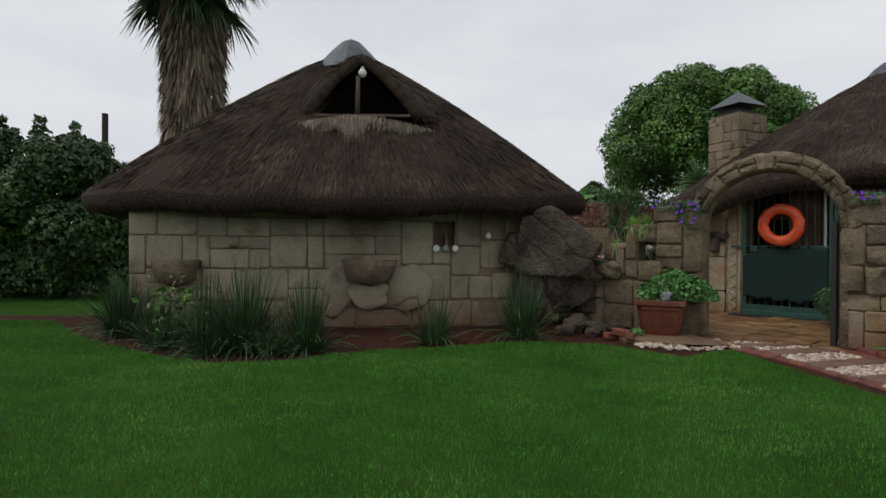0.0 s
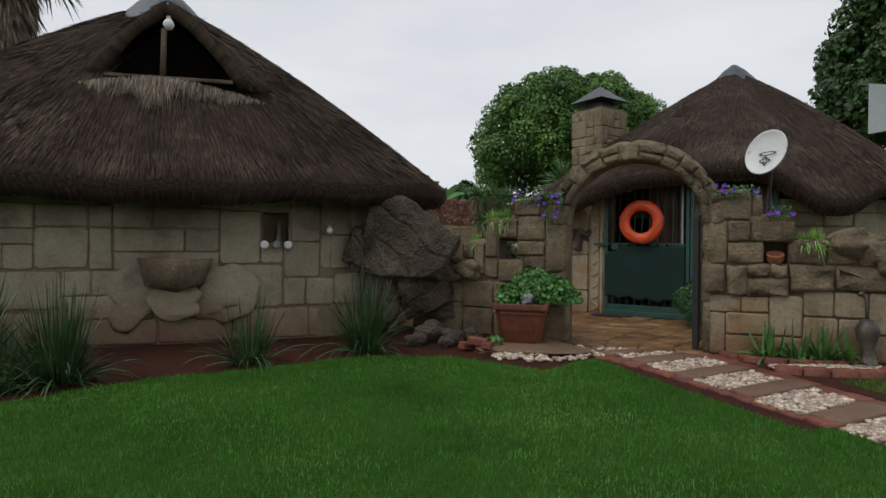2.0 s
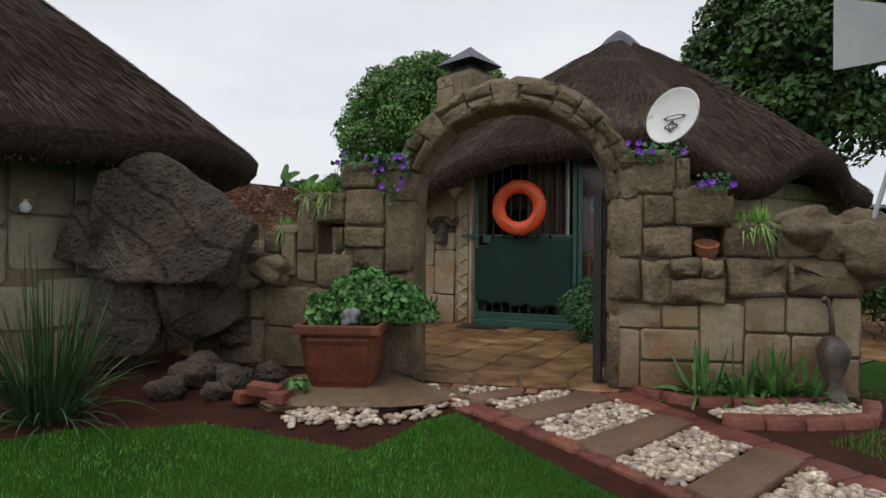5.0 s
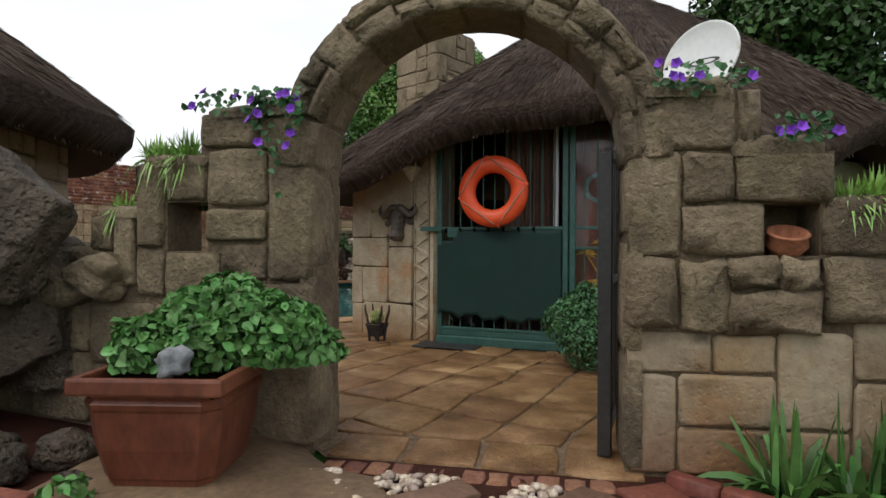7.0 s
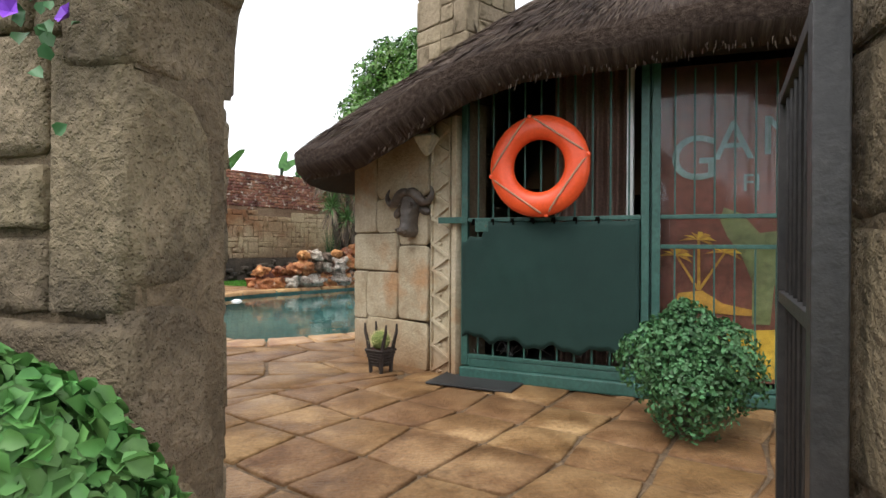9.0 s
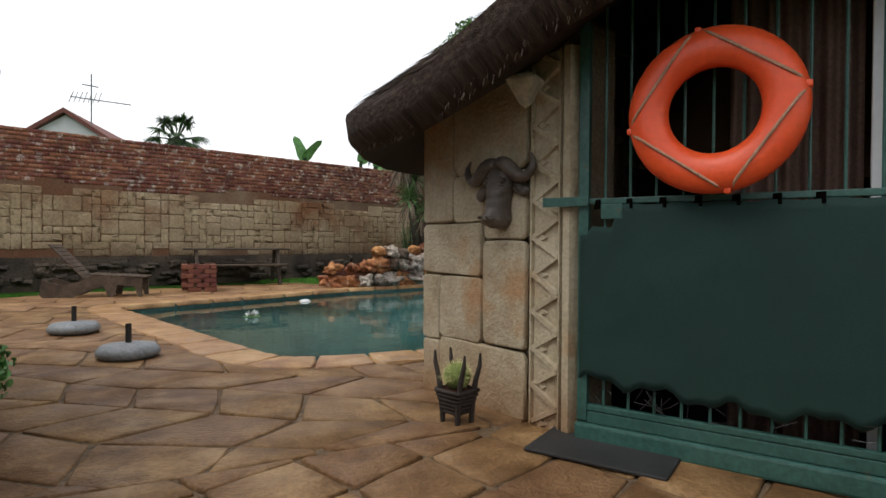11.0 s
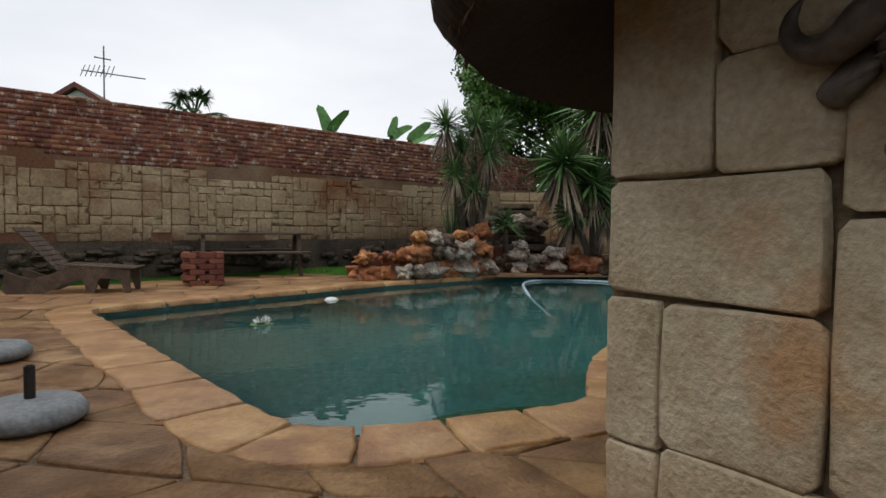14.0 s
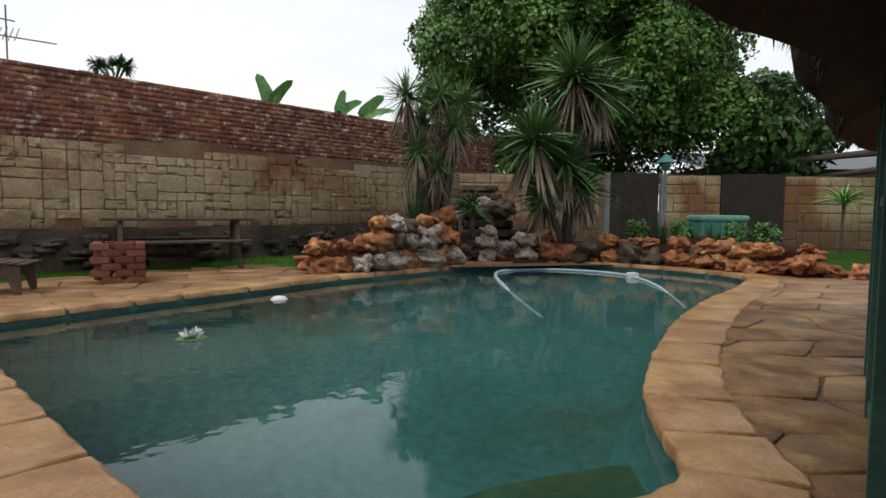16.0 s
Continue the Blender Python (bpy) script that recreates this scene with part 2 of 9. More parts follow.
M_TERRA = surf("terracotta_glaze", [(0.07, 0.017, 0.009), (0.12, 0.033, 0.016), (0.19, 0.068, 0.035)], scale=2.0, fine=30, bump=0.15, rough=0.45, stretch=(1, 1, 0.5))
M_POT = surf("terracotta", [(0.24, 0.085, 0.04), (0.34, 0.13, 0.065)], scale=5, fine=40, bump=0.2)
M_GREENSTEEL = surf("green_steel", [(0.022, 0.075, 0.06), (0.04, 0.11, 0.09)], scale=6, fine=40, bump=0.15, rough=0.45, patch=(0.13, 0.10, 0.07), patch_scale=9, patch_at=0.72)
M_BLACKSTEEL = surf("black_steel", [(0.013, 0.012, 0.012), (0.028, 0.025, 0.023)], scale=5, fine=40, bump=0.2, rough=0.45)
M_NET = surf("green_shade_net", [(0.0016, 0.0216, 0.0168), (0.004, 0.032, 0.0248)], scale=1.5, fine=250, bump=0.35, dist=0.003, rough=0.8, stretch=(1, 1, 1))
M_ORANGE = surf("orange_plastic", [(0.74, 0.075, 0.018), (0.84, 0.10, 0.025)], scale=5, fine=40, bump=0.1, rough=0.4, blotch=0.08)
M_ROPE = surf("pale_rope", [(0.38, 0.20, 0.12), (0.5, 0.3, 0.2)], scale=20, fine=120, bump=0.6)
# near black, for the attic's painted darkness and the cable ties
M_BLACK = surf("unlit_void", [(0.003, 0.0025, 0.002), (0.005, 0.004, 0.0035)], scale=2, fine=20, bump=0, spec=0.0)
# near black colour that stands in for shade indoors and between steps
M_SHADE_DARK = surf("shade_dark", [(0.02, 0.017, 0.015), (0.035, 0.03, 0.026)], scale=2, fine=20, bump=0.1)
M_CURTAIN = surf("brown_curtain", [(0.10, 0.055, 0.04), (0.17, 0.10, 0.075)], scale=2, fine=60, bump=0.2, rough=0.9)
M_WOOD = surf("weathered_wood", [(0.045, 0.029, 0.019), (0.085, 0.057, 0.038), (0.14, 0.10, 0.07)], scale=4, fine=40, bump=0.5, stretch=(1, 1, 1), var=0.1)
M_TABLE = surf("brown_table_wood", [(0.030, 0.020, 0.014), (0.065, 0.045, 0.030), (0.12, 0.085, 0.055)], scale=4, fine=50, bump=0.5)
M_DARKWOOD = surf("dark_wood", [(0.02, 0.014, 0.011), (0.045, 0.032, 0.025)], scale=4, fine=50, bump=0.5)
M_BARK = surf("bark", [(0.05, 0.038, 0.028), (0.11, 0.085, 0.065)], scale=6, fine=30, bump=1.0, dist=0.03)
M_LEAF = surf("tree_leaf", [(0.030, 0.08, 0.014), (0.075, 0.165, 0.028), (0.16, 0.29, 0.06)], scale=0.7, fine=5, bump=0, island=0.4, rough=0.5, spec=0.35)
M_LEAF_D = surf("dark_tree_leaf", [(0.018, 0.045, 0.010), (0.035, 0.08, 0.018), (0.07, 0.14, 0.03)], scale=0.5, fine=5, bump=0, island=0.4, rough=0.5, spec=0.35)
M_BUSH = surf("bush_leaf", [(0.045, 0.125, 0.028), (0.085, 0.21, 0.05), (0.14, 0.29, 0.09)], scale=3, fine=10, bump=0, island=0.35, rough=0.5, spec=0.35)
M_REED = surf("strap_leaf", [(0.013, 0.038, 0.011), (0.029, 0.068, 0.02), (0.065, 0.12, 0.04)], scale=2, fine=8, bump=0, island=0.45, rough=0.45, spec=0.4)
M_LIME = surf("lime_leaf", [(0.13, 0.26, 0.04), (0.20, 0.36, 0.07), (0.26, 0.42, 0.12)], scale=3, fine=10, bump=0, island=0.35, rough=0.5)
M_HERB = surf("herb_leaf", [(0.030, 0.090, 0.030), (0.055, 0.145, 0.052), (0.10, 0.22, 0.09)], scale=3, fine=10, bump=0, island=0.35, rough=0.5, spec=0.35)
M_LILY = surf("lily_leaf", [(0.03, 0.085, 0.018), (0.055, 0.14, 0.03), (0.10, 0.20, 0.05)], scale=2, fine=8, bump=0, island=0.4, rough=0.4, spec=0.45)
M_DRY = surf("dry_frond", [(0.10, 0.07, 0.05), (0.19, 0.14, 0.10), (0.27, 0.21, 0.16)], scale=2, fine=10, bump=0, island=0.5, rough=0.9)
M_PURPLE = surf("purple_petal", [(0.14, 0.03, 0.38), (0.22, 0.05, 0.52)], scale=5, fine=20, bump=0, island=0.3, rough=0.6)
M_PEBBLE = surf("pebble", [(0.16, 0.09, 0.06), (0.42, 0.33, 0.25), (0.66, 0.58, 0.49)], scale=26, fine=60, bump=0.2, island=0.4, rough=0.55)
M_SLAB = surf("concrete_slab", [(0.115, 0.060, 0.034), (0.175, 0.10, 0.062)], scale=3, fine=40, bump=0.4, var=0.1, rough=0.6)
M_PAVER = surf("red_paver", [(0.10, 0.026, 0.016), (0.16, 0.045, 0.028), (0.21, 0.07, 0.04)], scale=4, fine=40, bump=0.5, var=0.22, rough=0.6)
M_WHITE = surf("white_paint", [(0.62, 0.63, 0.62), (0.74, 0.75, 0.74)], scale=3, fine=30, bump=0.08, rough=0.45, blotch=0.05)
M_DISH = surf("dish_paint", [(0.60, 0.62, 0.60), (0.70, 0.71, 0.69)], scale=3, fine=30, bump=0.05, rough=0.4, blotch=0.06, patch=(0.42, 0.32, 0.18), patch_scale=4, patch_at=0.7)
M_CREAM = surf("cream_plastic", [(0.42, 0.38, 0.28), (0.52, 0.48, 0.38)], scale=5, fine=30, bump=0.1, rough=0.5)
M_GREY = surf("grey_concrete", [(0.14, 0.15, 0.15), (0.24, 0.25, 0.26)], scale=4, fine=40, bump=0.3, rough=0.6)
M_BRONZE = surf("dark_bronze", [(0.035, 0.026, 0.02), (0.075, 0.058, 0.045), (0.12, 0.095, 0.075)], scale=7, fine=30, bump=0.5, rough=0.45)
M_RUBBER = surf("black_rubber", [(0.014, 0.014, 0.014), (0.03, 0.03, 0.03)], scale=4, fine=120, bump=0.4, rough=0.6)
M_CACTUS = surf("cactus_skin", [(0.12, 0.17, 0.04), (0.18, 0.22, 0.06)], scale=5, fine=30, bump=0.2)
M_SPINE = surf("cactus_spine", [(0.55, 0.52, 0.22), (0.65, 0.62, 0.3)], scale=5, fine=30, bump=0, island=0.2)
M_ROOFTILE = surf("roof_tile", [(0.12, 0.04, 0.03), (0.18, 0.065, 0.045)], scale=3, fine=20, bump=0.4)
M_PATCH = surf("ground_mortar", [(0.10, 0.060, 0.032), (0.19, 0.125, 0.07)], scale=3, fine=30, bump=0.6, rough=0.7)
M_TEALTRIM = surf("teal_trim", [(0.03, 0.16, 0.13), (0.05, 0.22, 0.18)], scale=4, fine=30, bump=0.1, rough=0.5)


def glassy(name, color, rough=0.0, trans=1.0, ior=1.45, ripple=0.0):
    m = bpy.data.materials.new(name)
    m.use_nodes = True
    nt = m.node_tree
    b = nt.nodes["Principled BSDF"]
    b.inputs["Base Color"].default_value = (*color, 1)
    b.inputs["Roughness"].default_value = rough
    b.inputs["Transmission Weight"].default_value = trans
    b.inputs["IOR"].default_value = ior
    if ripple:
        geo = nt.nodes.new("ShaderNodeNewGeometry")
        n = nd(nt, "ShaderNodeTexNoise", Scale=3.5, Detail=3.0, Roughness=0.5)
        nt.links.new(geo.outputs["Position"], n.inputs["Vector"])
        bp = nd(nt, "ShaderNodeBump", Strength=ripple, Distance=0.02)
        nt.links.new(n.outputs["Fac"], bp.inputs["Height"])
        nt.links.new(bp.outputs[0], b.inputs["Normal"])
    return m


M_WATER = glassy("pool_water", (0.50, 0.80, 0.78), 0.0, 1.0, 1.34, 0.16)
M_GLASS = glassy("window_glass", (0.9, 0.93, 0.92), 0.0, 1.0, 1.3)

# ---- helpers for building ----


def mesh_np(name, verts, faces, mat=None, smooth=False):
    me = bpy.data.meshes.new(name)
    verts = np.asarray(verts, dtype=np.float32).reshape(-1, 3)
    if isinstance(faces, np.ndarray):
        k = faces.shape[1]
        n = len(faces)
        me.vertices.add(len(verts))
        me.vertices.foreach_set("co", verts.ravel())
        me.loops.add(n * k)
        me.loops.foreach_set("vertex_index", faces.astype(np.int32).ravel())
        me.polygons.add(n)
        me.polygons.foreach_set("loop_start", np.arange(0, n * k, k, dtype=np.int32))
        me.polygons.foreach_set("loop_total", np.full(n, k, dtype=np.int32))
        me.update(calc_edges=True)
    else:
        me.from_pydata([tuple(map(float, v)) for v in verts], [], faces)
    me.validate()
    if smooth:
        me.polygons.foreach_set("use_smooth", np.ones(len(me.polygons), dtype=bool))
    if mat:
        me.materials.append(mat)
    return me


def part(name, data, mat=None, parent=None, label="", smooth=None, fix=True):
    """Links a bmesh or mesh as one object under its thing."""
    if isinstance(data, bmesh.types.BMesh):
        me = bpy.data.meshes.new(name)
        if fix:
            bmesh.ops.recalc_face_normals(data, faces=data.faces[:])
        data.to_mesh(me)
        data.free()
    else:
        me = data
    if mat and not me.materials:
        me.materials.append(mat)
    if smooth:
        me.polygons.foreach_set("use_smooth", np.ones(len(me.polygons), dtype=bool))
    ob = new(name, me)
    if parent:
        ob.parent = parent
    if label:
        ob["label"] = label
    return ob


def thing(name, label, category, group="", kind="", at=(0, 0, 0), turn=0.0):
    ob = new(name)
    ob.empty_display_size = 0.1
    ob.matrix_world = pose(*at, 0, 0, turn)
    return tagged(ob, label, category, group, kind)


def structure(name, data, mat, smooth=False, fix=True):
    return tagged(part(name, data, mat, smooth=smooth, fix=fix), kind="structure")


def box(bm, c, s, m=None, bevel=0.0):
    """A bevelled box of centre c and size s, put through m."""
    r = bmesh.ops.create_cube(bm, size=1.0)
    vs = r["verts"]
    bmesh.ops.scale(bm, vec=s, verts=vs)
    bmesh.ops.translate(bm, vec=c, verts=vs)
    if bevel:
        es = list({e for v in vs for e in v.link_edges})
        rb = bmesh.ops.bevel(bm, geom=es, offset=bevel, segments=2, affect="EDGES", profile=0.6)
        vs = list({v for f in rb["faces"] for v in f.verts} | {v for v in vs if v.is_valid})
    if m is not None:
        bmesh.ops.transform(bm, matrix=m, verts=vs)
    return vs


def tube(bm, pts, radii, sides=8, cap=True):
    """A tapering tube along points."""
    pts = [Vector(p) for p in pts]
    if not isinstance(radii, (list, tuple)):
        radii = [radii] * len(pts)
    rings = []
    for i, p in enumerate(pts):
        d = (pts[min(i + 1, len(pts) - 1)] - pts[max(i - 1, 0)]).normalized()
        a = d.orthogonal().normalized() if i == 0 else (rings_a - d * rings_a.dot(d)).normalized()
        rings_a = a
        b = d.cross(a)
        rings.append([bm.verts.new(p + (a * math.cos(2 * math.pi * k / sides) + b * math.sin(2 * math.pi * k / sides)) * radii[i]) for k in range(sides)])
    for r0, r1 in zip(rings, rings[1:]):
        for k in range(sides):
            bm.faces.new((r0[k], r0[(k + 1) % sides], r1[(k + 1) % sides], r1[k]))
    if cap:
        bm.faces.new(rings[0][::-1])
        bm.faces.new(rings[-1])
    return rings


def lathe(bm, profile, sides=24, c=(0, 0, 0)):
    """Turns a profile of (radius, z) round the upright through c."""
    rings = []
    for r, z in profile:
        if r < 1e-5:
            rings.append([bm.verts.new((c[0], c[1], c[2] + z))])
        else:
            rings.append([bm.verts.new((c[0] + r * math.cos(2 * math.pi * k / sides), c[1] + r * math.sin(2 * math.pi * k / sides), c[2] + z)) for k in range(sides)])
    for a, b in zip(rings, rings[1:]):
        for k in range(sides):
            q = [a[k % len(a)], a[(k + 1) % len(a)], b[(k + 1) % len(b)], b[k % len(b)]]
            q = list(dict.fromkeys(q))
            if len(q) > 2:
                bm.faces.new(q)


def rocky(radius, seed, squash=(1, 1, 1), rough=0.25, freq=1.6, subdiv=3, ridge=0.0, cuts=9):
    """A lumpy stone."""
    bm = bmesh.new()
    bmesh.ops.create_icosphere(bm, subdivisions=subdiv, radius=1.0)
    o = Vector((seed * 7.3, seed * 3.1, seed * 1.7))
    rr = random.Random(seed * 13 + 5)
    planes = [(Vector((rr.gauss(0, 1), rr.gauss(0, 1), rr.gauss(0, 1))).normalized(), rr.uniform(0.62, 0.88)) for _ in range(cuts)]
    for v in bm.verts:
        n = v.co.normalized()
        flatn = min([d / n.dot(pn) for pn, d in planes if n.dot(pn) > d] or [1.0])
        k = flatn + rough * noise.noise(n * freq + o) * 1.6 + rough * 0.5 * noise.noise(n * freq * 2.7 + o)
        if ridge:
            k += ridge * (abs(noise.noise(n * freq * 3 + o * 2)) - 0.25)
        v.co = Vector((n.x * squash[0], n.y * squash[1], n.z * squash[2])) * radius * k
    return bm


def strips(rng, roots, dirs, lengths, widths, droop, segs=3, up=None):
    """Long tapering leaves: vertices and faces of bent strips, as arrays. roots (n,3), dirs (n,3) unit, droop (n) metres that the tip sinks."""
    n = len(roots)
    side = np.cross(dirs, np.array([0, 0, 1.0]) if up is None else up)
    side /= np.maximum(np.linalg.norm(side, axis=1, keepdims=True), 1e-4)
    twist = rng.uniform(-0.8, 0.8, (n, 1))
    side = side * np.cos(twist) + np.cross(dirs, side) * np.sin(twist)
    V = np.zeros((n, 2 * segs + 1, 3), dtype=np.float32)
    for i in range(segs):
        f = i / segs
        p = roots + dirs * (lengths * f)[:, None]
        p[:, 2] -= droop * f * f
        w = (widths * (1 - 0.55 * f) if i else widths * 0.7)[:, None]
        V[:, 2 * i] = p - side * w / 2
        V[:, 2 * i + 1] = p + side * w / 2
    tip = roots + dirs * lengths[:, None]
    tip[:, 2] -= droop
    V[:, 2 * segs] = tip
    base = (np.arange(n) * (2 * segs + 1))[:, None]
    tris = []
    for i in range(segs - 1):
        a = 2 * i
        tris += [[a, a + 1, a + 3], [a, a + 3, a + 2]]
    tris.append([2 * segs - 2, 2 * segs - 1, 2 * segs])
    F = (base[:, :, None] + np.array(tris)[None]).reshape(-1, 3)
    return V.reshape(-1, 3), F


def leaves(rng, pts, normals, size, long=1.7):
    """Small pointed leaves, two triangles each with a fold, at pts, facing about normals."""
    n = len(pts)
    nr = normals + rng.normal(0, 0.55, (n, 3))
    nr /= np.linalg.norm(nr, axis=1, keepdims=True)
    a = np.cross(nr, rng.normal(0, 1, (n, 3)))
    a /= np.maximum(np.linalg.norm(a, axis=1, keepdims=True), 1e-4)
    b = np.cross(nr, a)
    s = (size * rng.uniform(0.6, 1.3, n))[:, None]
    V = np.stack([pts - a * s * long / 2, pts + b * s / 2 - nr * s * 0.15, pts + a * s * long / 2, pts - b * s / 2 - nr * s * 0.15], 1)
    F = (np.arange(n) * 4)[:, None] + np.array([[0, 1, 2, 3]])
    return V.reshape(-1, 3), F


def leaves2(rng, pts, normals, size, long=1.5):
    """Rounded leaves folded along the midrib."""
    n = len(pts)
    nr = normals + rng.normal(0, 0.5, (n, 3))
    nr /= np.linalg.norm(nr, axis=1, keepdims=True)
    a = np.cross(nr, rng.normal(0, 1, (n, 3)))
    a /= np.maximum(np.linalg.norm(a, axis=1, keepdims=True), 1e-4)
    b = np.cross(nr, a)
    s = (size * rng.uniform(0.6, 1.3, n))[:, None]
    up = nr * s * 0.16
    V = np.stack([pts - a * s * long / 2 - up, pts - a * s * long * 0.18 + b * s * 0.5 + up, pts + a * s * long * 0.22 + b * s * 0.42 + up, pts + a * s * long / 2 - up,
                  pts + a * s * long * 0.22 - b * s * 0.42 + up, pts - a * s * long * 0.18 - b * s * 0.5 + up], 1)
    F = ((np.arange(n) * 6)[:, None, None] + np.array([[0, 1, 2, 3], [0, 3, 4, 5]])[None]).reshape(-1, 4)
    return V.reshape(-1, 3), F


def crown_points(rng, blobs, n):
    """Points spread near the upper and outer skins of overlapping lumpy blobs (x, y, z, r), with their normals."""
    blobs = np.array(blobs, dtype=float)
    w = blobs[:, 3] ** 2
    idx = rng.choice(len(blobs), n, p=w / w.sum())
    d = rng.normal(0, 1, (n, 3))
    d[:, 2] += 0.5
    d /= np.linalg.norm(d, axis=1, keepdims=True)
    rr = blobs[idx, 3] * (1 - 0.35 * rng.random(n) ** 2.2)
    wob = 1 + 0.10 * np.sin(d[:, 0] * 7 + idx) * np.cos(d[:, 1] * 6 + idx * 2) + 0.07 * np.sin(d[:, 2] * 11 + idx)
    p = blobs[idx, :3] + d * (rr * wob)[:, None]
    return p, d


def tree(name, label, at, height, blobs, n, size, mat, trunk_r=0.3, seed=1, category="tree"):
    rng = np.random.default_rng(seed)
    t = thing(name, label, category, at=(at[0], at[1], 0))
    bm = bmesh.new()
    x0, y0 = at[0], at[1]
    tube(bm, [(0, 0, -0.1), (0.1, 0.05, height * 0.25), (0.05, 0.1, height * 0.5)], [trunk_r, trunk_r * 0.75, trunk_r * 0.5], 10)
    for b in blobs[:: max(1, len(blobs) // 14)]:
        tube(bm, [(0.05, 0.08, height * 0.33), ((b[0] - x0) * 0.45, (b[1] - y0) * 0.45, height * 0.33 + (b[2] - height * 0.33) * 0.6), (b[0] - x0, b[1] - y0, b[2])],
             [trunk_r * 0.5, trunk_r * 0.3, trunk_r * 0.08], 6)
    part("trunk", bm, M_BARK, t, smooth=True)
    p, d = crown_points(rng, [(b[0] - x0, b[1] - y0, b[2], b[3]) for b in blobs], n)
    V, F = leaves(rng, p, d, np.full(n, size))
    part("crown", mesh_np("crown", V, F, mat), None, t)
    return t


def lumps(rng, c, radii, n, r, low=False):
    """n blobs of radius about r on the skin of an ellipsoid, and a few within."""
    out = []
    for i in range(n):
        d = rng.normal(0, 1, 3)
        d /= np.linalg.norm(d)
        if d[2] < -0.55 and not low:
            d[2] *= -0.6
        k = 1 if i % 4 else 0.5
        out.append((c[0] + d[0] * radii[0] * k, c[1] + d[1] * radii[1] * k, c[2] + d[2] * radii[2] * k, r * rng.uniform(0.7, 1.25)))
    return out


def tussock(name, label, at, n, length, width, mat, seed, spread=0.55, group="", category="plant", droop=0.35, base=0.12, segs=4, minlen=0.45):
    rng = np.random.default_rng(seed)
    az = rng.uniform(0, 2 * np.pi, n)
    tilt = np.abs(rng.normal(0, spread, n))
    dirs = np.stack([np.cos(az) * np.sin(tilt), np.sin(az) * np.sin(tilt), np.cos(tilt)], 1)
    rad = base * np.sqrt(rng.random(n))
    roots = np.stack([np.cos(az) * rad, np.sin(az) * rad, np.zeros(n)], 1)
    ln = length * rng.uniform(minlen, 1.05, n)
    V, F = strips(rng, roots, dirs, ln, width * rng.uniform(0.7, 1.2, n), ln * droop * np.sin(tilt) * rng.uniform(0.4, 1.6, n), segs)
    t = thing(name, label, category, group, at=at)
    part("leaves", mesh_np("leaves", V, F, mat), None, t)
    return t


def clip_half(poly, p, n):
    """The part of a polygon on the side of p to which n points."""
    out = []
    for i in range(len(poly)):
        a, b = poly[i], poly[(i + 1) % len(poly)]
        da, db = (a - p).dot(n), (b - p).dot(n)
        if da >= 0:
            out.append(a)
        if da * db < 0:
            out.append(a + (b - a) * (da / (da - db)))
    return out


def inside(poly, x, y):
    c = False
    for i in range(len(poly)):
        x0, y0 = poly[i][0], poly[i][1]
        x1, y1 = poly[i - 1][0], poly[i - 1][1]
        if (y0 > y) != (y1 > y) and x < (x1 - x0) * (y - y0) / (y1 - y0) + x0:
            c = not c
    return c


def smooth_loop(pts, closed=True, step=0.12):
    """Points a step apart on the curve through pts."""
    n = len(pts)
    P = [Vector(p) for p in pts]
    out = []
    for i in range(n if closed else n - 1):
        if closed:
            a, b, c, d = P[i - 1], P[i], P[(i + 1) % n], P[(i + 2) % n]
        else:
            a, b, c, d = P[max(i - 1, 0)], P[i], P[i + 1], P[min(i + 2, n - 1)]
        k = max(2, int((c - b).length / step))
        for j in range(k):
            t = j / k
            out.append(0.5 * ((2 * b) + (c - a) * t + (2 * a - 5 * b + 4 * c - d) * t * t + (3 * b - a - 3 * c + d) * t ** 3))
    if not closed:
        out.append(P[-1])
    return out


class Track:
    """A plan line with its length, points and normals (to the walker's side)."""

    def __init__(self, pts, flip=1):
        self.p = [Vector(q) for q in pts]
        self.s = [0.0]
        for a, b in zip(self.p, self.p[1:]):
            self.s.append(self.s[-1] + (b - a).length)
        self.flip = flip

    def at(self, s, z, d=0.0):
        i = 0
        while i < len(self.p) - 2 and s > self.s[i + 1]:
            i += 1
        a, b = self.p[i], self.p[i + 1]
        u = (b - a).normalized()
        q = a + u * (s - self.s[i])
        n = Vector((u.y, -u.x)) * self.flip
        return Vector((q.x + n.x * d, q.y + n.y * d, z))


def ashlar(rng, nu, nz, sizes, allowed):
    """A packing of a grid by rectangles: (i, j, w, h)."""
    used = set()
    out = []
    for j in range(nz):
        for i in range(nu):
            if (i, j) in used or not allowed(i, j):
                continue
            order = list(sizes)
            rng.shuffle(order)
            for w, h in order + [(1, 1)]:
                cells = [(i + a, j + b) for a in range(w) for b in range(h)]
                if all(c[0] < nu and c[1] < nz and c not in used and allowed(*c) for c in cells):
                    used.update(cells)
                    out.append((i, j, w, h))
                    break
    return out


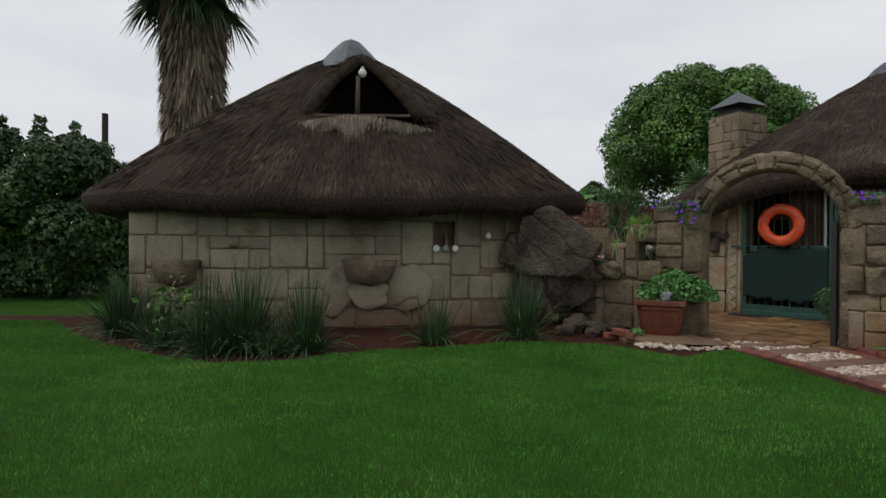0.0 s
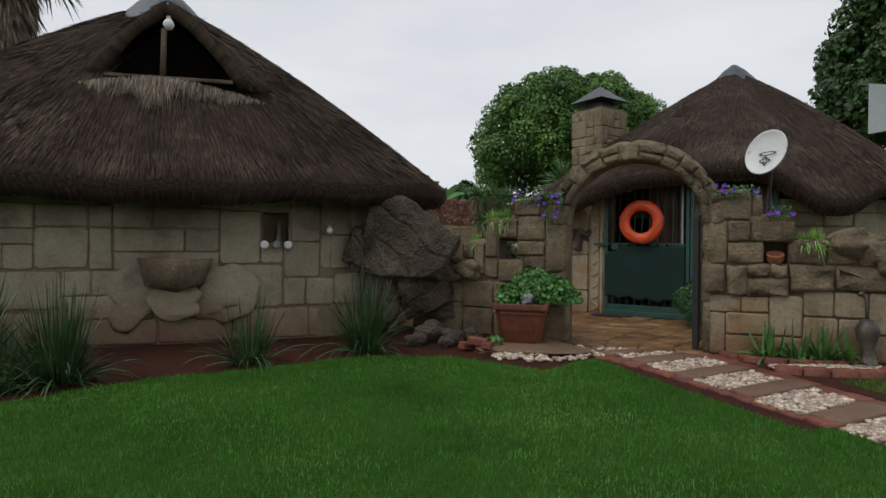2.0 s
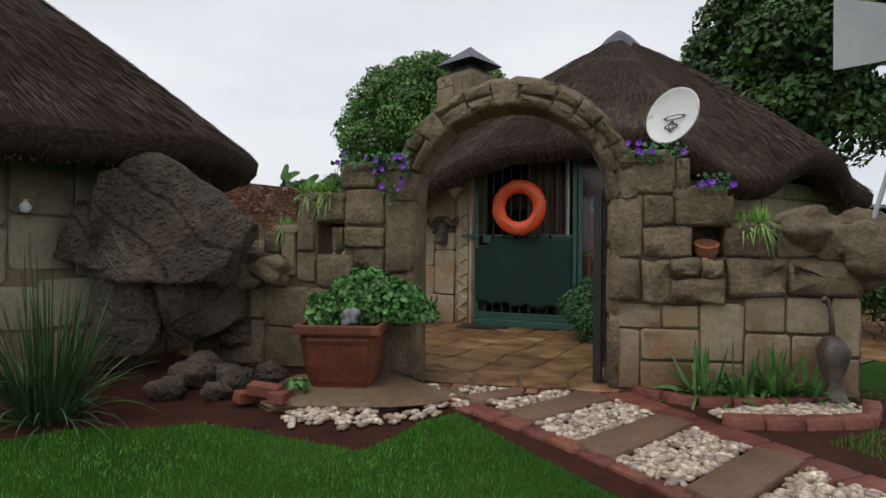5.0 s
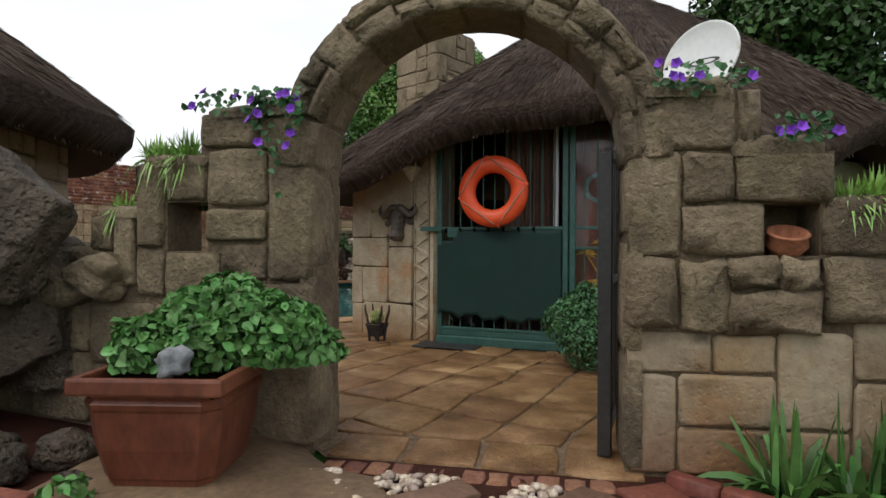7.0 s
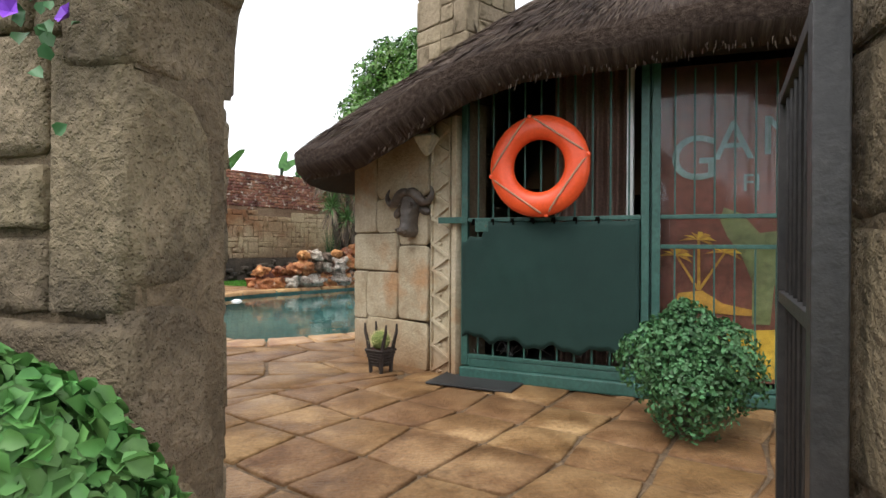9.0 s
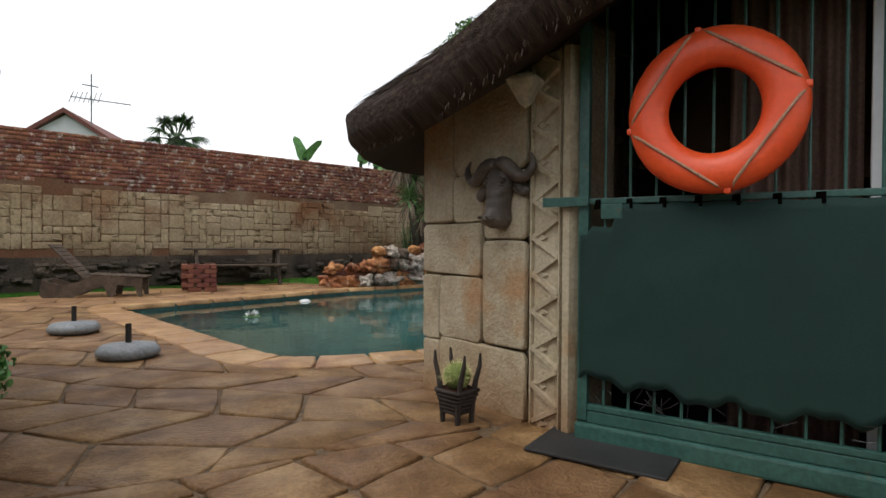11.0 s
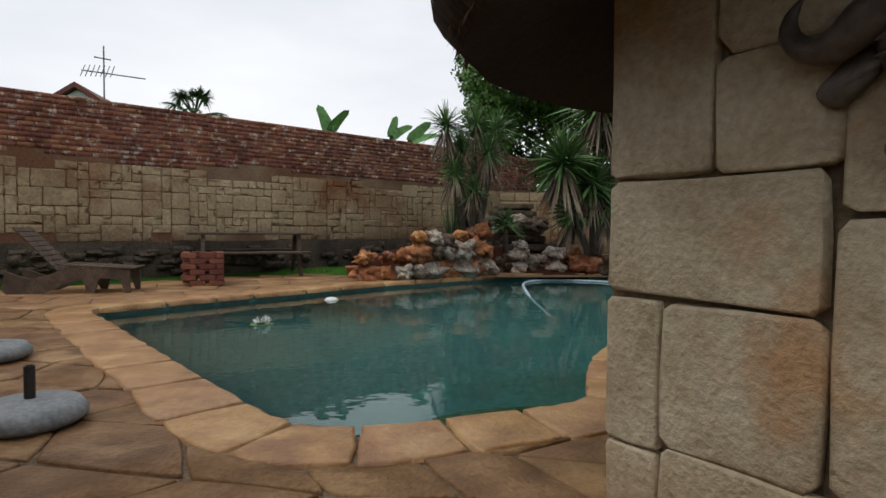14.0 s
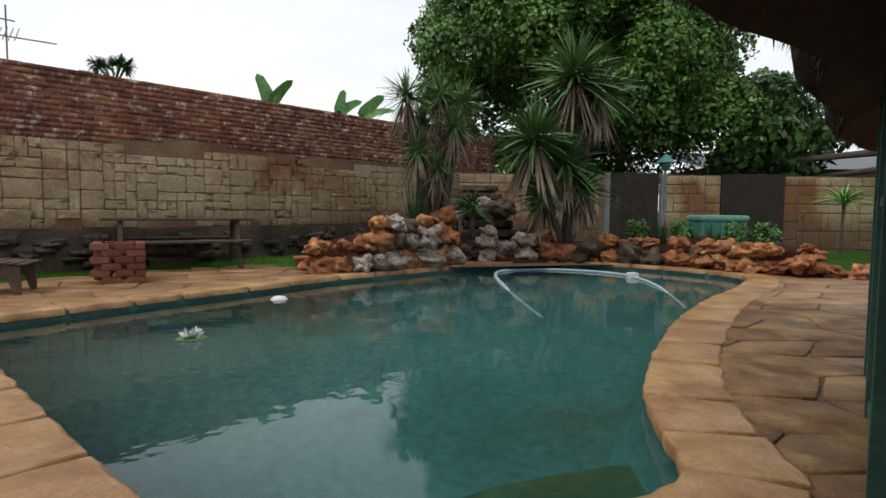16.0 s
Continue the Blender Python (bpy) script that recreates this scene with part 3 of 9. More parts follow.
def block_data(place, u0, u1, z0, z1, depth, gap, rng, bulge=0.012, jitter=0.006, arris=0.03):
    """Vertices and faces of one worked stone on a surface: place(u, z, d) gives a point d proud of it."""
    g = gap / 2
    u0, u1, z0, z1 = u0 + g, u1 - g, z0 + g, z1 - g
    c = min(u1 - u0, z1 - z0) * 0.07

    def ring(inset, d, k):
        a, b, e, f = u0 + inset, u1 - inset, z0 + inset, z1 - inset
        cc = max(c - inset * 0.3, 0.004)
        um, zm = (a + b) / 2, (e + f) / 2
        pts = [(a + cc, e), (um, e), (b - cc, e), (b, e + cc), (b, zm), (b, f - cc), (b - cc, f), (um, f), (a + cc, f), (a, f - cc), (a, zm), (a, e + cc)]
        return [place(x + rng.uniform(-1, 1) * jitter * k, y + rng.uniform(-1, 1) * jitter * k, d + rng.uniform(-1, 1) * jitter * k * 0.5) for x, y in pts]
    st = rng.getstate()
    V = ring(0, -0.02, 1) + ring(0.0, depth * 0.55, 1)
    st = rng.getstate()
    V += ring(arris, depth, 1)
    rng.setstate(st)
    V += ring(arris + min(0.012, arris), depth + bulge * 0.15, 1)
    V.append(place((u0 + u1) / 2, (z0 + z1) / 2, depth + bulge * rng.uniform(-0.3, 1)))
    F = []
    for r in (0, 12, 24):
        for k in range(12):
            F.append((r + k, r + (k + 1) % 12, r + 12 + (k + 1) % 12, r + 12 + k))
    for k in range(12):
        F.append((36 + k, 36 + (k + 1) % 12, 48))
    return V, F


LATE = []


def stone_pieces(name, blocks, mat, far_mat, parent, near=300, key=None):
    """Blocks (vertices, faces) as parts of their wall, the nearest as objects, the rest joined. Made at the end of the file."""
    LATE.append((name, blocks, mat, far_mat, parent, near, key))


def make_late():
    for name, blocks, mat, far_mat, parent, near, key in LATE:
        if key:
            blocks = sorted(blocks, key=lambda b: key(b[0][-1]))
        for V, F in blocks[:near]:
            me = mesh_np(name, V, F, mat, smooth=True)
            part(name, me, None, parent)
        rest = blocks[near:]
        if rest:
            VV, FF = [], []
            for V, F in rest:
                o = len(VV)
                VV += V
                FF += [tuple(i + o for i in f) for f in F]
            tagged(part(name + "s_beyond", mesh_np(name, VV, FF, far_mat, smooth=True), None, parent), kind="stuff")

# ---- ground, lawn, pool ----
POOL = [(1.18, 15.87), (1.75, 14.9), (2.48, 13.65), (3.07, 12.68), (3.42, 12.12), (3.66, 11.93), (4.05, 11.9), (4.45, 11.98), (4.85, 12.05),
        (5.12, 12.2), (5.27, 12.55), (5.5, 12.98), (5.8, 13.38), (6.4, 14.05), (7.1, 14.75), (8.2, 15.65), (9.4, 16.5), (10.3, 17.4), (10.2, 18.4),
        (9.5, 19.5), (8.4, 20.1), (7.2, 20.0), (6.2, 19.5), (5.3, 19.0), (4.5, 18.6), (3.32, 17.7), (2.26, 16.9), (1.4, 16.2)]
pool_line = [Vector(p) for p in POOL]
pool_s = smooth_loop([(x, y, 0) for x, y in POOL], True, 0.25)
pool_s = [Vector((p.x, p.y)) for p in pool_s]


def offset_loop(loop, d):
    out = []
    n = len(loop)
    for i in range(n):
        t = (loop[(i + 2) % n] - loop[i - 2]).normalized()
        out.append(loop[i] + Vector((-t.y, t.x)) * d)
    return out


area = sum(pool_s[i - 1].x * pool_s[i].y - pool_s[i].x * pool_s[i - 1].y for i in range(len(pool_s)))
if area < 0:
    pool_s.reverse()
out_sign = -1.0
hole = offset_loop(pool_s, out_sign * 0.06)
WATER_Z = -0.095

bm = bmesh.new()
outer = [bm.verts.new((x, y, -0.03)) for x, y in ((-900, -900), (900, -900), (900, 900), (-900, 900))]
inner = [bm.verts.new((p.x, p.y, -0.03)) for p in hole]
for ring in (outer, inner):
    for i in range(len(ring)):
        bm.edges.new((ring[i - 1], ring[i]))
bmesh.ops.triangle_fill(bm, edges=bm.edges[:], use_beauty=True)
for f in bm.faces:
    if f.normal.z < 0:
        f.normal_flip()
structure("ground", bm, M_FIELD, False, False)

LAWN = [(-30, -20), (14, -20), (14, 3.2), (7.0, 3.2), (5.9, 3.6), (4.35, 4.0), (3.35, 4.0), (3.25, 4.9), (3.18, 5.7), (3.16, 6.2), (2.93, 6.2), (2.63, 5.93), (2.38, 5.9), (2.1, 6.25), (1.77, 6.56), (0.95, 6.74), (0.25, 6.46),
        (-0.3, 6.25), (-0.98, 5.98), (-1.4, 5.62), (-1.93, 5.44), (-2.35, 5.5), (-3.0, 5.86), (-4.12, 6.73), (-5.6, 8.3), (-30, 9.0)]


def flat(name, poly, z, mat, thick=0.0):
    bm = bmesh.new()
    top = [bm.verts.new((p[0], p[1], z)) for p in poly]
    for i in range(len(top)):
        bm.edges.new((top[i - 1], top[i]))
    bmesh.ops.triangle_fill(bm, edges=bm.edges[:], use_beauty=True)
    for f in bm.faces:
        if f.normal.z < 0:
            f.normal_flip()
    if thick:
        low = [bm.verts.new((p[0], p[1], z - thick)) for p in poly]
        for i in range(len(top)):
            bm.faces.new((low[i - 1], low[i], top[i], top[i - 1]))
        bmesh.ops.recalc_face_normals(bm, faces=bm.faces[:])
    return structure(name, bm, mat, False, bool(thick))


lawn_edge = [(p.x + 0.03 * math.sin(i * 2.3), p.y + 0.03 * math.cos(i * 1.7)) for i, p in enumerate(smooth_loop([(x, y, 0) for x, y in LAWN[9:-1]], False, 0.15))]
LAWN_FULL = LAWN[:9] + lawn_edge + LAWN[-1:]
flat("lawn", LAWN_FULL, 0.0, M_FIELD, 0.04)
BED = [(-7.5, 7.6), (-5.0, 6.9), (-3.5, 5.8), (-2.0, 5.2), (0, 5.8), (1.6, 5.9), (2.6, 5.5), (3.25, 6.0), (3.2, 6.9), (2.6, 8.6), (1.5, 9.6), (-4.5, 9.0), (-7.5, 9.0)]
flat("flower_bed", BED, -0.012, M_SOIL)
flat("path_bed", [(3.0, 2.0), (5.2, 2.0), (5.0, 4.2), (6.6, 4.4), (6.3, 5.6), (4.4, 6.6), (3.3, 7.1), (2.9, 6.3)], -0.016, M_SOIL)

# walls and floor of the pool basin
basin = offset_loop(pool_s, out_sign * 0.02)
bm = bmesh.new()
levels = [(-0.02, 0.0), (-0.3, 0.05), (-1.25, 0.25)]
rings = []
for z, ins in levels:
    rings.append([bm.verts.new((p.x, p.y, z)) for p in offset_loop(basin, -out_sign * ins)])
for a, b in zip(rings, rings[1:]):
    for i in range(len(a)):
        bm.faces.new((a[i - 1], a[i], b[i], b[i - 1]))
bmesh.ops.triangle_fill(bm, edges=[e for e in bm.edges if e.verts[0] in rings[-1] and e.verts[1] in rings[-1]], use_beauty=True)
structure("pool_basin", bm, M_BASIN, True)
# the shallow ledge at the near corner
bm = bmesh.new()
box(bm, (4.95, 12.25, -1.12), (1.5, 1.5, 1.2), bevel=0.45)
structure("pool_ledge", bm, surf("algae_paint", [(0.020, 0.055, 0.030), (0.035, 0.075, 0.038), (0.05, 0.065, 0.022)], scale=1.2, fine=12, bump=0.2))
water = flat("pool_water", [(p.x, p.y) for p in offset_loop(pool_s, out_sign * 0.03)], WATER_Z, M_WATER)
tagged(water, label="still teal green swimming pool water reflecting the sky", category="water")
water.visible_shadow = False

# ---- garden wall with the arch ----
GW = Track([(1.75, 8.65), (2.4, 7.95), (3.02, 7.44), (3.27, 7.23), (4.42, 6.38), (5.15, 5.9), (5.77, 5.49)])
S_L, S_R, S_END = GW.s[3], GW.s[4], GW.s[-1]
OPEN_C, OPEN_R, SPRING = (S_L + S_R) / 2, (S_R - S_L) / 2, 1.33
WALL_T = 0.27


def wall_top(s):
    """The height of the wall, stepped like a ruin."""
    for end, top in ((0.25, 0.93), (0.76, 0.90), (1.08, 1.12), (1.46, 1.38), (S_L, 1.61), (S_R, 1.9), (S_R + 0.53, 1.61), (S_R + 0.82, 1.36), (S_R + 1.17, 1.13)):
        if s < end:
            return top
    return 1.10


def gw(u, z, d):
    return GW.at(u, z, d)


def in_open(u, z, grow=0.0):
    if abs(u - OPEN_C) < OPEN_R + grow:
        return z < SPRING or math.hypot(u - OPEN_C, z - SPRING) < OPEN_R + grow
    return False


# core of the wall: straight parts and the ring of the arch
NICHES = [(1.26, 1.50, 0.93, 1.18), (S_R + 0.55, S_R + 0.765, 0.93, 1.145)]
bm = bmesh.new()


def core(u0, u1, z0, z1, d0=-WALL_T, d1=0.0):
    vs = [bm.verts.new(gw(u, z, d)) for u, z, d in ((u0, z0, d1), (u1, z0, d1), (u1, z1, d1), (u0, z1, d1), (u0, z0, d0), (u1, z0, d0), (u1, z1, d0), (u0, z1, d0))]
    for f in ((0, 1, 2, 3), (5, 4, 7, 6), (4, 0, 3, 7), (1, 5, 6, 2), (3, 2, 6, 7), (4, 5, 1, 0)):
        bm.faces.new([vs[i] for i in f])


cuts = sorted({0.0, 0.25, 0.76, 1.08, 1.26, 1.46, 1.50, S_L, S_R, S_R + 0.53, S_R + 0.55, S_R + 0.765, S_R + 0.82, S_R + 1.17, S_END} | set(GW.s))
for a, b in zip(cuts, cuts[1:]):
    if b - a < 0.005 or S_L - 0.001 < (a + b) / 2 < S_R:
        continue
    m = (a + b) / 2
    hit = [q for q in NICHES if q[0] < m < q[1]]
    if hit:
        _, _, n0, n1 = hit[0]
        core(a, b, -0.1, n0)
        core(a, b, n1, wall_top(m))
        if m > S_R:
            core(a, b, n0, n1, -WALL_T, -0.2)
    else:
        core(a, b, -0.1, wall_top(m))
structure("garden_wall", bm, M_GCORE)
garden_wall = bpy.data.objects["garden_wall"]
bm = bmesh.new()
N = 22
prev = None
ARCH_OUT = 0.17
for i in range(N + 1):
    a = math.pi * i / N
    q = []
    for r in (OPEN_R - 0.005, OPEN_R + ARCH_OUT):
        u, z = OPEN_C - r * math.cos(a), SPRING + r * math.sin(a)
        q += [bm.verts.new(gw(u, z, 0.01)), bm.verts.new(gw(u, z, -WALL_T - 0.01))]
    if prev:
        for f in ((0, 1), (1, 3), (3, 2), (2, 0)):
            bm.faces.new((prev[f[0]], prev[f[1]], q[f[1]], q[f[0]]))
    else:
        bm.faces.new((q[0], q[1], q[3], q[2]))
    prev = q
bm.faces.new((prev[0], prev[2], prev[3], prev[1]))
structure("garden_arch", bm, M_GCORE)
garden_arch = bpy.data.objects["garden_arch"]

# stones of the wall: both faces, the tops and the jambs
rng = random.Random(5)
CU, CZ = 0.14, 0.128
SIZES = [(2, 2), (3, 2), (2, 2), (2, 3), (3, 3), (3, 2)]


def wall_blocks(a, b, place, rng, back=False):
    nu, nz = max(1, round((b - a) / CU)), 13
    cu = (b - a) / nu

    def ok(i, j):
        u, z = a + (i + 0.5) * cu, (j + 0.5) * CZ
        if (j + 0.7) * CZ > wall_top(u):
            return False
        if any(q[0] - 0.02 < u < q[1] + 0.02 and q[2] - 0.02 < z < q[3] + 0.02 for q in NICHES):
            return False
        if math.hypot(u - OPEN_C, z - SPRING) < OPEN_R + ARCH_OUT - 0.02 and z > SPRING:
            return False
        return True
    out = []
    for i, j, w, h in ashlar(rng, nu, nz, SIZES, ok):
        u0, u1, z0, z1 = a + i * cu, a + (i + w) * cu, j * CZ, (j + h) * CZ
        z1 = min(z1, wall_top((u0 + u1) / 2) + 0.02)
        out.append((z1, block_data(place, u0, u1, z0, z1, 0.024 + rng.uniform(-0.008, 0.012), 0.008, rng, 0.006, 0.006, 0.009)))
    return out


# the stones of the walker's side, course by course: from, to, foot, head
LEFT_STONES = [(1.47, 1.79, 1.445, 1.63), (1.79, 2.09, 1.42, 1.63), (1.50, 1.84, 1.155, 1.44), (1.84, 2.09, 0.785, 1.42), (1.50, 1.84, 0.98, 1.15), (1.58, 1.84, 0.79, 0.975), (1.26, 1.50, 1.18, 1.39),
               (1.08, 1.25, 0.95, 1.39), (0.77, 0.94, 0.93, 1.12), (0.94, 1.08, 0.75, 1.12), (1.08, 1.26, 0.70, 0.95), (1.26, 1.58, 0.66, 0.93), (1.20, 1.58, 0.40, 0.66), (1.58, 2.09, 0.40, 0.785),
               (0.77, 0.94, 0.66, 0.93), (0.77, 1.20, 0.33, 0.66), (0.0, 0.30, 0.45, 0.92), (0.30, 0.77, 0.66, 0.91), (0.30, 0.77, 0.38, 0.66), (0.0, 0.30, 0.0, 0.45), (0.30, 0.77, 0.0, 0.38), (0.77, 1.20, 0.0, 0.33), (1.20, 1.62, 0.0, 0.40), (1.62, 2.09, 0.0, 0.40)]
RIGHT_STONES = [(0.0, 0.44, 1.37, 1.63), (0.44, 0.53, 1.37, 1.62), (0.0, 0.22, 0.92, 1.365), (0.22, 0.43, 1.15, 1.365), (0.43, 0.81, 1.15, 1.36), (0.22, 0.55, 0.93, 1.145), (0.77, 1.09, 0.93, 1.14), (1.09, 1.38, 0.93, 1.13), (1.38, 1.61, 0.93, 1.12)]
LEDGE_STONES = [(0.0, 0.20, 0.615, 0.915), (0.20, 0.40, 0.60, 0.915), (0.40, 0.60, 0.785, 0.925), (0.60, 0.77, 0.785, 0.925), (0.40, 0.77, 0.60, 0.78), (0.77, 1.15, 0.67, 0.925), (1.15, 1.61, 0.68, 0.925)]
PALE_STONES = [(0.0, 0.35, 0.43, 0.61), (0.35, 0.60, 0.435, 0.60), (0.60, 0.89, 0.21, 0.62), (0.89, 1.15, 0.42, 0.67), (1.15, 1.43, 0.42, 0.67), (1.43, 1.61, 0.27, 0.67), (0.0, 0.21, 0.0, 0.425), (0.21, 0.60, 0.21, 0.43),
               (0.21, 0.60, 0.0, 0.205), (0.60, 0.89, 0.0, 0.205), (0.89, 1.19, 0.0, 0.415), (1.19, 1.43, 0.0, 0.415), (1.43, 1.61, 0.0, 0.265)]


def laid(stones, start, proud, gap, bulge, jitter, arris):
    return [block_data(gw, start + a, start + b, c, d, proud + rng.uniform(-0.008, 0.01), gap, rng, bulge, jitter, arris) for a, b, c, d in stones]


upper = laid(LEFT_STONES, 0.0, 0.026, 0.014, 0.01, 0.009, 0.013) + laid(RIGHT_STONES, S_R, 0.026, 0.013, 0.01, 0.009, 0.013)
ledge = laid(LEDGE_STONES, S_R, 0.062, 0.010, 0.03, 0.018, 0.024)
pale = laid(PALE_STONES, S_R, 0.016, 0.011, 0.004, 0.006, 0.008)
back = []
for a, b in ((0.0, S_L), (S_R, S_END)):
    back += wall_blocks(a, b, lambda u, z, d: GW.at(u, z, -WALL_T - d), rng, True)
stone_pieces("stone", pale, M_GSTONE2, M_GSTONE2, garden_wall)
stone_pieces("weathered_stone", upper + ledge, M_GSTONE, M_GSTONE, garden_wall)
stone_pieces("inner_stone", [b for z, b in back], M_GSTONE, M_GSTONE, garden_wall)
jamb = []
for s, sgn in ((S_L, 1), (S_R, -1)):
    z = 0.0
    while z < SPRING - 0.02:
        h = min(rng.choice((0.24, 0.33, 0.42, 0.5)), SPRING - z)
        if SPRING - z - h < 0.15:
            h = SPRING - z
        jamb.append(block_data(lambda u, zz, d, s=s, sgn=sgn: GW.at(s + sgn * (d - 0.042), zz, -u), -0.03, WALL_T + 0.03, z, z + h, 0.052, 0.018, rng, 0.01, 0.006, 0.02))
        z += h
stone_pieces("jamb_stone", jamb, M_GSTONE, M_GSTONE, garden_wall)
tops = []
s = 0.0
while s < S_END - 0.05:
    w = rng.uniform(0.2, 0.42)
    e = min(s + w, S_END)
    m = (s + e) / 2
    if not (S_L - 0.03 < m < S_R + 0.03):
        zt = wall_top(m)
        tops.append(block_data(lambda u, v, d, zt=zt: GW.at(u, zt + d, -v), s, e, -0.04, WALL_T + 0.04, 0.05 + rng.uniform(-0.015, 0.03), 0.01, rng, 0.02, 0.012, 0.03))
    s = e
stone_pieces("cap_stone", tops, M_GSTONE, M_GSTONE, garden_wall)
arch = []
ang = 0.0
rs = OPEN_R


def ringmap(r0):
    return lambda u, v, d: GW.at(OPEN_C - (r0 + v) * math.cos(u), SPRING + (r0 + v) * math.sin(u), d)


for side in (0, 1):
    a = 0.0
    while a < math.pi - 0.01:
        w = rng.uniform(0.20, 0.40)
        if math.pi - a - w < 0.15:
            w = math.pi - a
        split = rng.uniform(0.075, 0.12)
        halves = [(0.0, 0.195)] if rng.random() < 0.35 else [(0.0, split), (split, 0.195)]
        for n0, n1 in halves:
            place = ringmap(OPEN_R - 0.012) if not side else (lambda u, v, d: GW.at(OPEN_C - (OPEN_R - 0.012 + v) * math.cos(u), SPRING + (OPEN_R - 0.012 + v) * math.sin(u), -WALL_T - d))
            cut = a + w * rng.uniform(0.4, 0.6)
            for v0, v1 in ([(a, cut), (cut, a + w)] if n0 > 0.01 and w > 0.33 else [(a, a + w)]):
                arch.append(block_data(place, v0, v1, n0, n1, rng.uniform(0.028, 0.052), 0.012, rng, 0.014, 0.009, 0.016))
        a += w
a = 0.0
while a < math.pi - 0.01:
    w = min(rng.uniform(0.25, 0.42), math.pi - a)
    if math.pi - a - w < 0.12:
        w = math.pi - a
    arch.append(block_data(lambda u, v, d: GW.at(OPEN_C - (OPEN_R + 0.02 - d) * math.cos(u), SPRING + (OPEN_R + 0.02 - d) * math.sin(u), -v), a, a + w, -0.04, WALL_T + 0.04, 0.03, 0.01, rng, 0.006, 0.004, 0.015))
    arch.append(block_data(lambda u, v, d: GW.at(OPEN_C - (OPEN_R + 0.165 + d) * math.cos(u), SPRING + (OPEN_R + 0.165 + d) * math.sin(u), -v), a, a + w, -0.03, WALL_T + 0.03, rng.uniform(0.02, 0.045), 0.01, rng, 0.02, 0.014, 0.025))
    a += w
stone_pieces("arch_stone", arch, M_GSTONE, M_GSTONE, garden_arch)

# ---- thatched roofs ----


def thatched_roof(t, cx, cy, rfun, zfun, apex_z, hollow, seed, n_straw, shape, thick=0.22):
    """A thatched cone on a free plan: rfun(a) the eave's reach, zfun(a) its height, round (cx, cy)."""
    NA, NR = 144, 26
    V, UV, F = [], [], []
    for i in range(NA):
        a = 2 * math.pi * i / NA
        r1, z1 = rfun(a), zfun(a)
        for j in range(NR + 1):
            f = j / NR
            r = 0.02 + (r1 - 0.02) * f
            z = apex_z + (z1 - apex_z) * (f ** shape)
            z += 0.035 * noise.noise(Vector((math.cos(a) * r * 1.6, math.sin(a) * r * 1.6, seed))) + 0.014 * noise.noise(Vector((math.cos(a) * r * 7, math.sin(a) * r * 7, seed)))
            z -= hollow * math.sin(math.pi * f)
            V.append((r * math.cos(a), r * math.sin(a), z))
            UV.append((a * 3.2, r * 1.3))
    M = NR + 1
    for i in range(NA):
        for j in range(NR):
            F.append((i * M + j, i * M + j + 1, ((i + 1) % NA) * M + j + 1, ((i + 1) % NA) * M + j))
    top_n = len(V)
    # the cut edge and the underside
    for i in range(NA):
        a = 2 * math.pi * i / NA
        r1, z1 = rfun(a), zfun(a)
        e = 0.02 * noise.noise(Vector((a * 20, seed, 1)))
        for r, z in ((r1 - 0.02, z1 - thick * 0.55 + e), (r1 - 0.12, z1 - thick + e), (r1 - 0.6, z1 - thick + 0.30), (r1 * 0.35, z1 + (apex_z - z1) * 0.55)):
            V.append((max(r, 0.1) * math.cos(a), max(r, 0.1) * math.sin(a), z))
            UV.append((a * 3.2, r * 1.3 + 2))
    for i in range(NA):
        k, k2 = top_n + 4 * i, top_n + 4 * ((i + 1) % NA)
        F.append((i * M + NR, k, k2, ((i + 1) % NA) * M + NR))
        for q in range(3):
            F.append((k + q, k + q + 1, k2 + q + 1, k2 + q))
    me = mesh_np("thatch", V, [tuple(f) for f in F], M_THATCH, True)
    lay = me.uv_layers.new(name="UVMap")
    uvs = np.array(UV, dtype=np.float32)
    idx = np.empty(len(me.loops), dtype=np.int32)
    me.loops.foreach_get("vertex_index", idx)
    lay.data.foreach_set("uv", uvs[idx].ravel())
    # faces below the eave take the darker copy, shade put into colour
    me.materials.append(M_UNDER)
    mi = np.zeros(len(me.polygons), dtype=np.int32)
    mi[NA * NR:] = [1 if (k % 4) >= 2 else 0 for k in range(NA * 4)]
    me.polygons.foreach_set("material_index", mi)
    roof = part("roof", me, None, t)
    rg = np.random.default_rng(seed)
    # loose straws lying down the slope, and the fringe of the eave
    n = n_straw
    a = rg.uniform(0, 2 * np.pi, n)
    f = np.sqrt(rg.uniform(0.02, 0.93, n))
    ir = np.array([rfun(x) for x in np.linspace(0, 2 * np.pi, 721)])
    iz = np.array([zfun(x) for x in np.linspace(0, 2 * np.pi, 721)])
    r1 = np.interp(a, np.linspace(0, 2 * np.pi, 721), ir)
    z1 = np.interp(a, np.linspace(0, 2 * np.pi, 721), iz)

    def zz(ff):
        return apex_z + (z1 - apex_z) * ff ** shape - hollow * np.sin(np.pi * np.minimum(ff, 1))
    r = r1 * f
    z = zz(f) + 0.012
    f2 = f + 0.02
    dirs = np.stack([np.cos(a) * r1 * 0.02, np.sin(a) * r1 * 0.02, zz(f2) - zz(f)], 1)
    dirs /= np.linalg.norm(dirs, axis=1, keepdims=True)
    dirs += rg.normal(0, 0.055, (n, 3)) + np.array([0, 0, 0.05])
    dirs /= np.linalg.norm(dirs, axis=1, keepdims=True)
    roots = np.stack([np.cos(a) * r, np.sin(a) * r, z], 1)
    ln = rg.uniform(0.08, 0.22, n)
    VV, FF = strips(rg, roots, dirs, ln, rg.uniform(0.004, 0.010, n), np.zeros(n), 2)
